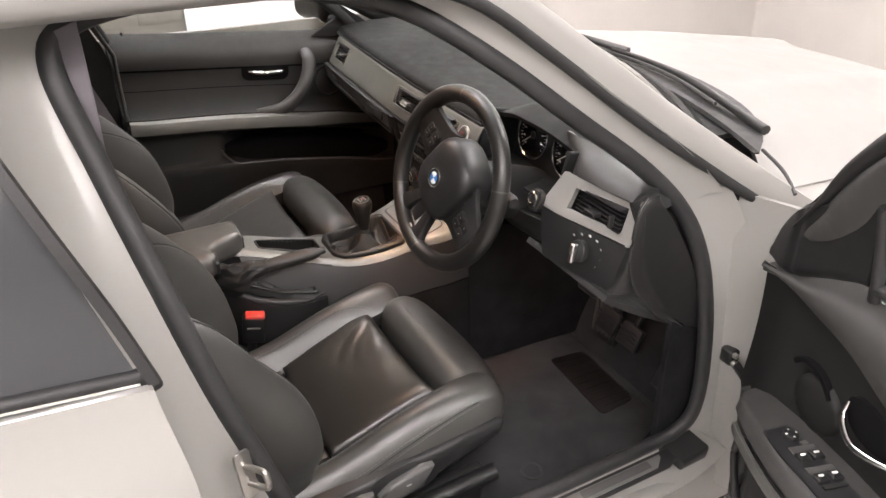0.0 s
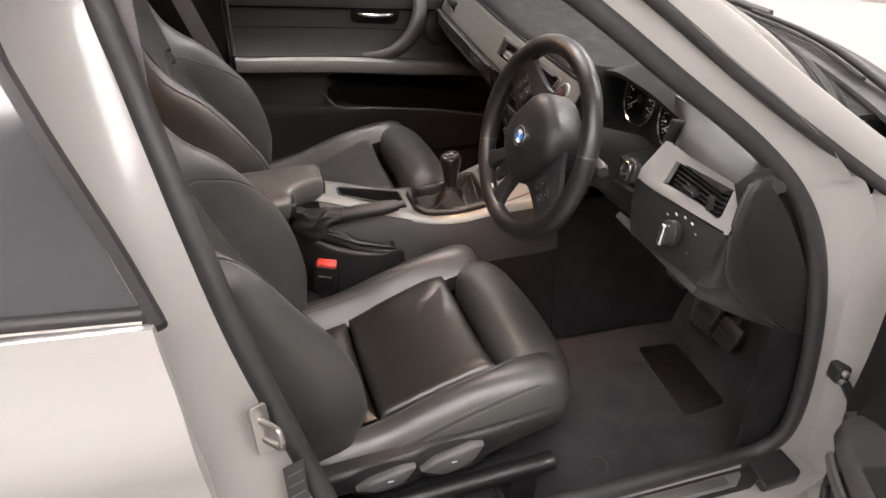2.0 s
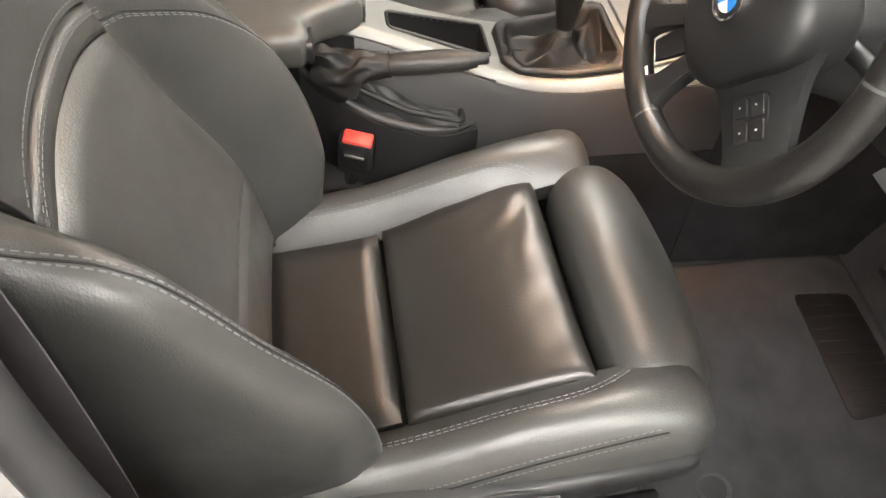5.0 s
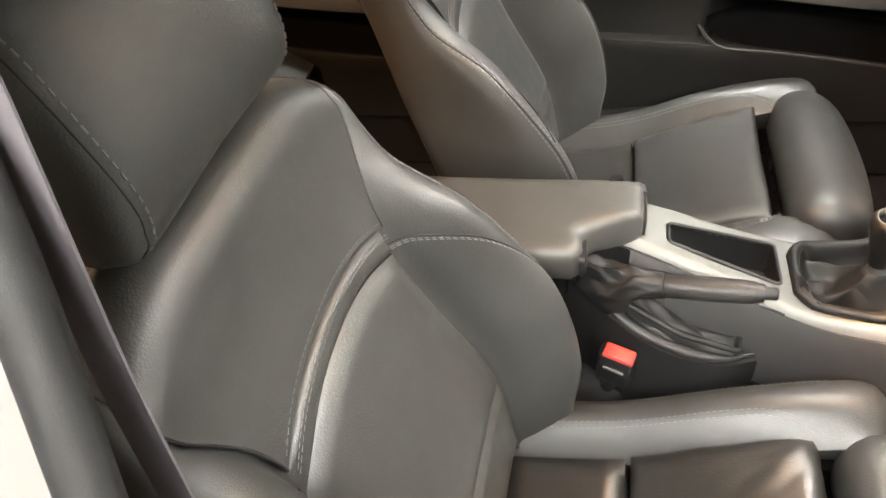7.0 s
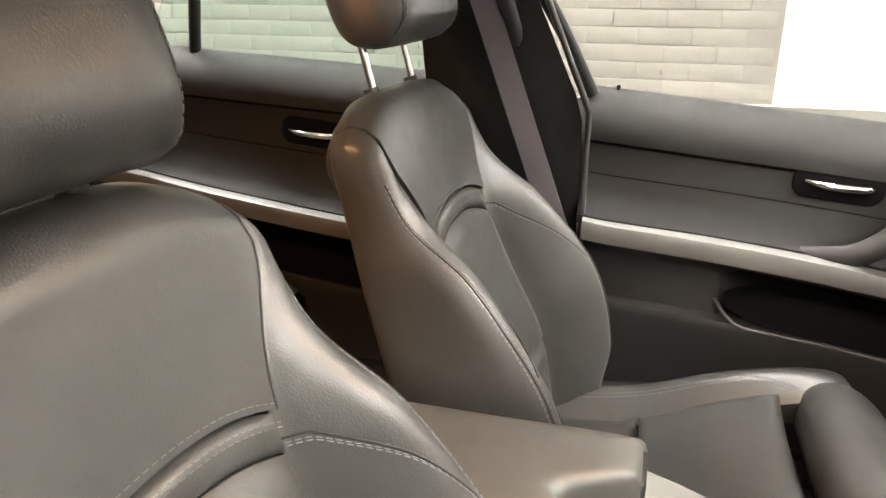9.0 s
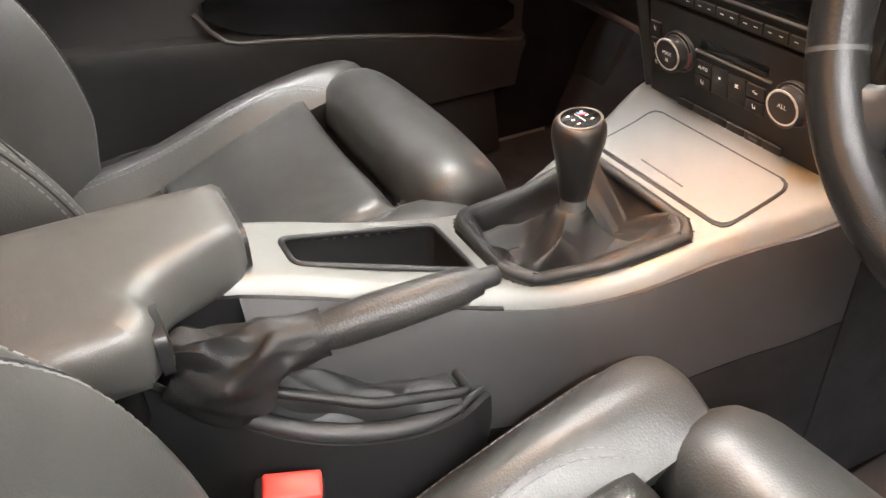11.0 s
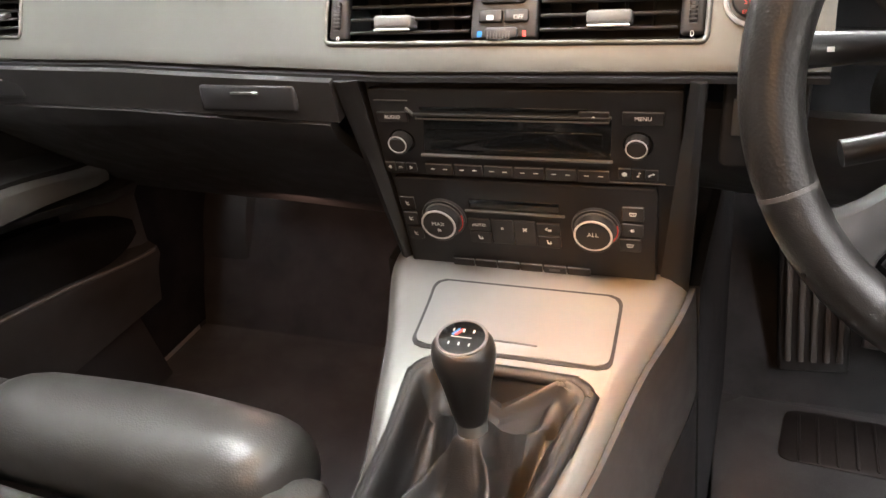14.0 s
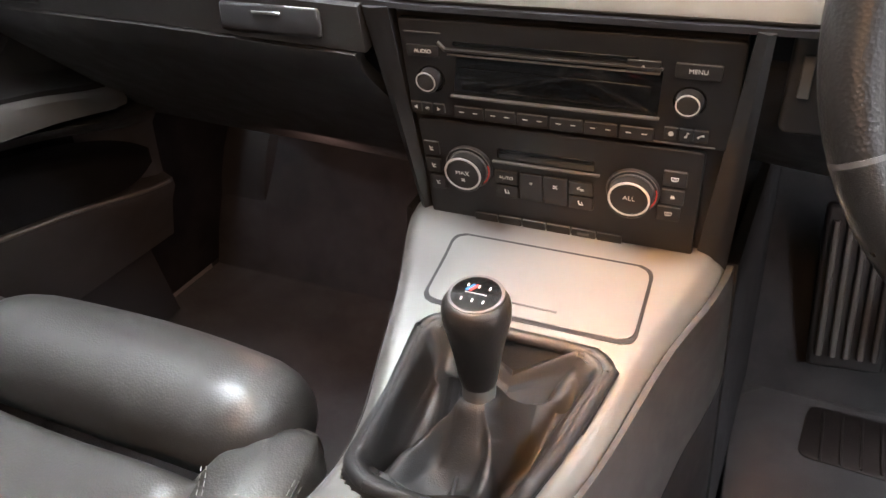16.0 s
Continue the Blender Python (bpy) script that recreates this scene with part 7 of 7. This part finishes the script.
def skin(u, v):
    y = -0.128 - 0.010 * math.sin(v * 5) - 0.95 * u
    z = 0.30 + (0.985 + 0.07 * u - 0.30) * v
    xx = curve1([(0.30, 0.850), (0.45, 0.878), (0.62, 0.890), (0.80, 0.893), (0.865, 0.905), (0.885, 0.898), (0.96, 0.856), (1.06, 0.828)])
    y0 = curve1([(0.30, 0.0), (0.62, 0.010), (0.85, -0.012), (1.0, -0.036)])
    return V((xx(z - 0.02 * u), y + y0(z), z))


part("door_skin", sheet(skin, 24, 40, 0.03), PAINT, od, "glossy white door skin with a crease")
part("belt_strip", tube([(0.842, -0.165, 0.995), (0.845, -0.50, 1.030), (0.838, -1.05, 1.068)], 0.010, 8), RUBBER, od)
part("belt_chrome", tube([(0.850, -0.165, 0.990), (0.853, -0.50, 1.024), (0.846, -1.05, 1.061)], 0.003, 6), CHROME, od)
part("window_pane", sheet(lambda u, v: V((0.838 - 0.19 * v ** 1.3, -0.166 - 0.112 * v - 0.88 * u, 0.998 + 0.068 * u + 0.34 * v)), 8, 8, 0.005), DARK_GLASS, od, "dark tinted rear window")
fe = [(0.848, -0.150, 0.985), (0.822, -0.178, 1.07), (0.780, -0.222, 1.18), (0.728, -0.262, 1.28), (0.690, -0.285, 1.345)]
part("window_frame", sweep([(-0.006, -0.010), (0.006, -0.010), (0.008, 0.0), (0.006, 0.008), (-0.006, 0.008)], spline(fe, 20), False, V((1, 0, 0))), RUBBER, od, "black window frame")
part("frame_corner", rbox(0.012, 0.026, 0.034, 0.005, pose(0.844, -0.158, 0.988, 20)), RUBBER, od)

# driver's seat belt at the rear pillar
sb_ = thing("seat_belt", "grey seat belt webbing hanging beside the driver's seat", "seat belt")
belt_line = spline([(0.690, -0.125, 0.44), (0.672, -0.120, 0.66), (0.648, -0.128, 0.84), (0.622, -0.146, 0.965), (0.604, -0.154, 1.09), (0.586, -0.152, 1.235), (0.578, -0.152, 1.320)], 24)
part("belt_webbing", sheet(lambda u, v: V(belt_line[int(round(v * 24))]) + V((0.014, 0.041, 0.018)) * (u - 0.5), 3, 24, 0.0015), BELT, sb_, "lavender-grey seat belt webbing")
part("belt_anchor", rbox(0.02, 0.04, 0.05, 0.006, pose(0.70, -0.13, 0.43)), GLOSS_BLACK, sb_)
part("pillar_cover", sheet(lambda u, v: V((0.712 - 0.03 * v - 0.125 * v * v, -0.120 - 0.20 * u - 0.08 * v, 0.42 + 0.90 * v)), 8, 16, 0.015), DASH_LOW, sb_)
# buckles
for sx, lab in ((1, "red-topped black seat belt buckle beside the driver's seat"), (-1, "red-topped black seat belt buckle beside the passenger seat")):
    bk_ = thing("belt_buckle", lab, "seat belt buckle", "belt buckles")
    bm_ = frame_of((sx * 0.104, 0.118, 0.503), (sx * 0.90, -0.30, -0.22), (sx * 0.30, 0.90, -0.12))
    part("buckle_body", rbox(0.026, 0.052, 0.085, 0.006, bm_), SATIN_BLACK, bk_)
    part("release_button", rbox(0.022, 0.044, 0.012, 0.003, bm_ @ pose(0, 0.002, 0.042)), RED, bk_, "red release button")
    part("buckle_slot", rbox(0.004, 0.030, 0.004, 0, bm_ @ pose(0.0135, 0, 0.012)), STEEL, bk_)
    part("buckle_stalk", tube([bm_ @ V((0, 0, -0.04)), bm_ @ V((0, -0.02, -0.16))], 0.011, 8), SATIN_BLACK, bk_)

# the driver's door, standing open
OA = radians(73)
OD, ON = V((math.sin(OA), -math.cos(OA), 0)), V((-math.cos(OA), -math.sin(OA), 0))
OO = V((0.938, 0.811, 0.0))
# arm pad and door top coloured lighter, as few lamps reach this door
LIT_ARM_PAD = surface("lit_arm_pad", (0.040, 0.0395, 0.039), 0.50, vary=0.08, grain=1000, grain_h=0.0003, cells=True, spec=0.4)
LIT_DOOR_TOP = surface("lit_door_top", (0.046, 0.046, 0.045), 0.52, vary=0.08, grain=1100, grain_h=0.0003, cells=True, spec=0.4)
dd = thing("door_4", "open driver's door with window switches and bright handle", "car door", "", "structure")


def dl(l, n, z):
    """A place on the open door: l from its front edge, n out of its trim towards the cabin."""
    return OO + OD * l + ON * n + V((0, 0, z))


open_belt = curve1([(-0.06, 0.890), (0.0, 0.912), (0.08, 0.944), (0.15, 0.966), (0.30, 0.985), (0.86, 1.020)])
pad_foot = curve1([(-0.06, 0.882), (0.018, 0.884), (0.094, 0.875), (0.168, 0.864), (0.25, 0.836), (0.313, 0.820), (0.86, 0.800)])
rest_edge = curve1([(0.02, 0.050), (0.03, 0.062), (0.059, 0.078), (0.12, 0.093), (0.206, 0.103), (0.60, 0.100)])
rest_root = curve1([(0.02, 0.046), (0.039, 0.044), (0.122, 0.018), (0.18, 0.010), (0.25, 0.002), (0.60, 0.0)])


def rest(l, v):
    """The armrest's top: v runs from the trim to its rounded outer edge."""
    a, b = rest_root(l) - 0.02, rest_edge(l)
    return dl(l, a + (b - a) * v, 0.694 - 0.008 * v - 0.022 * max(0.0, v - 0.82) ** 2 / 0.0324 - 0.012 * max(0.0, 0.05 - l) / 0.03)


def top_face(u, w):
    l, v = -0.055 + 0.90 * u, 1 - w
    b, f = open_belt(l), pad_foot(l)
    return dl(l, -0.045 + 0.058 * math.sin(math.pi * 0.5 * min(1.0, v * 1.5)) - 0.006 * max(0.0, v - 0.8) / 0.2, b + (f - b) * v)


def panel_face(u, w):
    l, v = -0.052 + 0.89 * u, 1 - w
    f = pad_foot(l) + 0.004
    k = min(1.0, max(0.0, (l + 0.05) / 0.07))
    return dl(l, 0.002 * (1 - v) + (rest_root(max(0.02, l)) - 0.004) * v * v * k - 0.006 * math.sin(math.pi * v), f + (0.640 - f) * v)


part("inner_panel", sheet(lambda u, v: dl(-0.045 + 0.88 * u, -0.050, 0.42 + 0.45 * v), 4, 4, 0.01), DOOR_LOW, dd)
part("top_pad", sheet(top_face, 44, 16, 0.01), LIT_DOOR_TOP, dd, "soft grey-black door top")
part("upper_panel", sheet(panel_face, 44, 20, 0.008), DOOR_LEATHER, dd, "black leatherette door panel")
part("lower_panel", sheet(lambda u, v: dl(0.005 + 0.83 * u, 0.010 + 0.030 * v, 0.402 + 0.27 * v), 20, 10, 0.02), DOOR_LOW, dd, "black lower door panel")
part("armrest", sheet(lambda u, v: rest(0.022 + 0.58 * u, 1 - v), 40, 16, 0.026), LIT_ARM_PAD, dd, "soft black door armrest")
part("silver_trim", sweep([(-0.003, -0.010), (0.003, -0.010), (0.005, 0.0), (0.003, 0.010), (-0.003, 0.010)], [rest(0.06 + 0.5 * i / 30, 1.0) + V((0, 0, -0.026)) for i in range(31)], False, V((0, 0, 1))), SILVER, dd, "satin silver strip under the armrest")
bin_ = part("door_pocket", sheet(lambda u, v: dl(0.045 + 0.60 * u, 0.020 + 0.050 * math.sin(math.pi * min(1.0, 1.0 - 0.85 * v)) * min(1.0, 8 * u), 0.415 - 0.02 * (1 - min(1.0, 6 * u)) + 0.19 * v), 24, 12, 0.012), DOOR_LOW, dd, "black door pocket")
part("pocket_lip", tube(spline([dl(0.085, 0.052, 0.470), dl(0.060, 0.056, 0.530), dl(0.052, 0.058, 0.580), dl(0.075, 0.060, 0.612), dl(0.20, 0.066, 0.618), dl(0.60, 0.066, 0.62)], 30), 0.007, 8), SATIN_BLACK, bin_)
# switch plate with the mirror knob and four window switches
swp = part("switch_plate", sheet(lambda u, v: rest(0.128 + 0.165 * u, 0.82 - 0.46 * v + 0.02 * math.cos(math.pi * u)) + V((0, 0, 0.0035)), 14, 10, 0.006), GLOSS_BLACK, dd, "black switch plate with four window switches")


def on_plate(l, n, up=0.0):
    return frame_of(dl(l, n, 0.6925 - 0.008 * (n + 0.01) / 0.11 + 0.0045 + up), tuple(OD), tuple(ON * -1.0))


knob_ = part("mirror_switch", disc(0.0125, 0.007, 28, 0.002, on_plate(0.150, 0.046)), SATIN_BLACK, swp, "round mirror switch with white marks")
for a in range(4):
    part("switch_mark", disc(0.0018, 0.0006, 8, 0.0002, on_plate(0.150, 0.046, 0.007) @ pose(0.0085 * math.cos(a * 1.57), 0.0085 * math.sin(a * 1.57), 0)), WHITE_MARK, knob_)
part("fold_button", slab(rrect(0.007, 0.012, 0.003), 0.004, 0.0015, on_plate(0.169, 0.036)), GREY_PLASTIC, swp)
for row_l, wid in ((0.186, 0.044), (0.229, 0.046)):
    part("switch_bed", slab(rrect(0.014, wid, 0.002), 0.0018, 0.0006, on_plate(row_l - 0.006, 0.044)), GREY_PLASTIC, swp, "lighter sloping switch bed")
    for sn in (-1, 1):
        b = part("window_switch", slab(rrect(0.018, 0.0195, 0.002), 0.006, 0.002, on_plate(row_l + 0.010, 0.044 + sn * 0.0112)), SATIN_BLACK, swp)
        part("switch_lip", slab(rrect(0.004, 0.009, 0.0015), 0.0014, 0.0005, on_plate(row_l + 0.008, 0.044 + sn * 0.0112, 0.006)), WHITE_MARK, b)
part("child_lock", slab(rrect(0.008, 0.040, 0.002), 0.003, 0.001, on_plate(0.256, 0.044)), SATIN_BLACK, swp)
# rounded boss behind the grip, with the dark crescent over it
boss = [(0.135 + 0.052 * math.cos(2 * math.pi * i / 32), 0.738 + 0.046 * math.sin(2 * math.pi * i / 32)) for i in range(32)]
part("speaker_boss", loft([[dl(0.135 + (l - 0.135) * k, n, 0.738 + (z - 0.738) * k) for l, z in boss] for k, n in ((1.06, -0.012), (1.0, 0.004), (0.86, 0.008), (0.55, 0.010))]), DOOR_LEATHER, dd, "rounded tweeter boss")
part("boss_gap", sweep([(-0.004, -0.006), (0.004, -0.006), (0.004, 0.006), (-0.004, 0.006)], spline([dl(0.072, 0.003, 0.778), dl(0.085, 0.003, 0.791), dl(0.107, 0.003, 0.796), dl(0.135, 0.003, 0.790), dl(0.162, 0.003, 0.768)], 20), False, ON), RECESS_BLACK, dd)
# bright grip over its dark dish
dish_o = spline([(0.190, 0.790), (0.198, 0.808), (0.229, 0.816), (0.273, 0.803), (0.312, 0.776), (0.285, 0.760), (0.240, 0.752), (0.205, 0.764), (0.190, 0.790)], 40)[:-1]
dsh = part("handle_dish", loft([[dl(l, n, z) for l, z in dish_o] for n in (-0.012, 0.005)]), RECESS_BLACK, dd, "dark sunken handle dish")
gp0 = [dl(0.194, 0.006, 0.796), dl(0.202, 0.016, 0.772), dl(0.237, 0.024, 0.754), dl(0.280, 0.020, 0.760), dl(0.316, 0.008, 0.772)]
part("door_handle", tube(spline(gp0, 24), [0.0020 + 0.0042 * math.sin(math.pi * min(1.0, (i + 1) / 25)) ** 0.8 for i in range(25)], 12, False, ON, 0.7), CHROME, dd, "bright curved door handle")


def leaned(l, z):
    """A place in the plane of the side window, which leans in towards the roof."""
    return dl(l, 0.2 * (z - 0.97), z)


# mirror corner: a flat inner face and a front facet that turns away
c_top = curve1([(-0.060, 0.918), (-0.042, 0.966), (-0.003, 1.022), (0.06, 1.062), (0.165, 1.115)])
c_foot = curve1([(-0.060, 0.902), (-0.020, 0.896), (0.020, 0.908), (0.10, 0.948), (0.165, 0.972)])


def corner_face(u, v):
    l = -0.060 + 0.225 * u
    z = c_foot(l) + (c_top(l) - c_foot(l)) * v
    n = 0.016 * min(1.0, max(0.0, (l + 0.060) / 0.075)) - 0.004 * max(0.0, 1 - abs(l - 0.012) / 0.012)
    return dl(l + 0.05 * max(0.0, z - 1.0), n + 0.15 * max(0.0, z - 1.0) - 0.012 * max(0.0, abs(2 * v - 1) - 0.85) / 0.15, z)


part("mirror_corner", sheet(corner_face, 36, 14, 0.03), SATIN_BLACK, dd, "black inner mirror corner")
# window frame: outer seal and inner cover, both leaning in
f_out = spline([(-0.010, 0.985), (0.018, 1.020), (0.042, 1.055), (0.070, 1.102), (0.102, 1.146), (0.160, 1.208), (0.220, 1.254), (0.30, 1.298), (0.45, 1.340), (0.86, 1.36)], 40)
f_mid = spline([(0.002, 0.985), (0.030, 1.018), (0.056, 1.050), (0.086, 1.092), (0.118, 1.130), (0.174, 1.186), (0.232, 1.230), (0.308, 1.270), (0.45, 1.310), (0.86, 1.33)], 40)
f_in = spline([(0.070, 0.985), (0.110, 1.015), (0.150, 1.060), (0.172, 1.110), (0.192, 1.158), (0.232, 1.196), (0.275, 1.222), (0.335, 1.248), (0.45, 1.278), (0.86, 1.30)], 40)


def band_of(a, b, puff):
    def fn(u, w):
        i = min(39, int(u * 40))
        k = u * 40 - i
        p = [a[i][q] + (a[i + 1][q] - a[i][q]) * k for q in (0, 1)]
        r = [b[i][q] + (b[i + 1][q] - b[i][q]) * k for q in (0, 1)]
        v = 1 - w
        return leaned(p[0] + (r[0] - p[0]) * v, p[1] + (r[1] - p[1]) * v) + ON * (puff * math.sin(math.pi * v) ** 0.7)
    return fn


part("frame_seal", sheet(band_of(f_out, f_mid, 0.012), 40, 8, 0.02), RUBBER, dd, "black rubber window frame seal")
part("window_frame", sheet(band_of(f_mid, f_in, 0.014), 40, 10, 0.02), LIT_DOOR_TOP, dd, "dark window frame")
part("frame_upright", tube([leaned(0.170, 0.955), leaned(0.172, 1.00), leaned(0.168, 1.100)], 0.009, 8), RUBBER, dd)
gp_ = part("window_pane", sheet(lambda u, v: leaned(0.165 + 0.67 * u + 0.01 * v * (1 - u), 0.955 + 0.045 * u + (0.17 + 0.16 * min(1, u * 2.2)) * v) - ON * 0.006, 12, 6, 0.004), GREEN_GLASS, dd, "green tinted side window")
gp_.visible_shadow = False
part("belt_seal", tube([dl(0.17, 0.000, 0.977), dl(0.50, 0.000, 1.000), dl(0.86, 0.000, 1.024)], 0.009, 8), RUBBER, dd)
part("door_skin", sheet(lambda u, v: dl(-0.02 + 1.0 * u, -0.085 - 0.03 * math.sin(math.pi * v), 0.33 + (0.60 + 0.05 * u) * v), 12, 16, 0.012), PAINT, dd, "white outer door skin")
part("door_front", sheet(lambda u, v: dl(-0.012, -0.085 + 0.075 * u, 0.36 + 0.56 * v), 4, 8, 0.012), PAINT, dd)
part("door_bottom", sheet(lambda u, v: dl(0.0 + 0.96 * u, -0.09 + 0.10 * v, 0.36), 8, 4, 0.03), PAINT, dd)
part("lower_seal", tube(spline([dl(0.03, 0.012, 0.62), dl(0.035, 0.018, 0.50), dl(0.08, 0.02, 0.42), dl(0.5, 0.02, 0.40)], 16), 0.012, 8), RUBBER, dd)
dm = thing("door_mirror", "black door mirror beyond the open driver's window", "door mirror")
part("mirror_housing", rbox(0.20, 0.11, 0.14, 0.045, frame_of(dl(0.24, -0.22, 1.03), tuple(ON), tuple(OD)), 4), GLOSS_BLACK, dm)
part("mirror_arm", rbox(0.12, 0.05, 0.03, 0.01, frame_of(dl(0.16, -0.10, 0.965), tuple(ON), tuple(OD))), GLOSS_BLACK, dm)
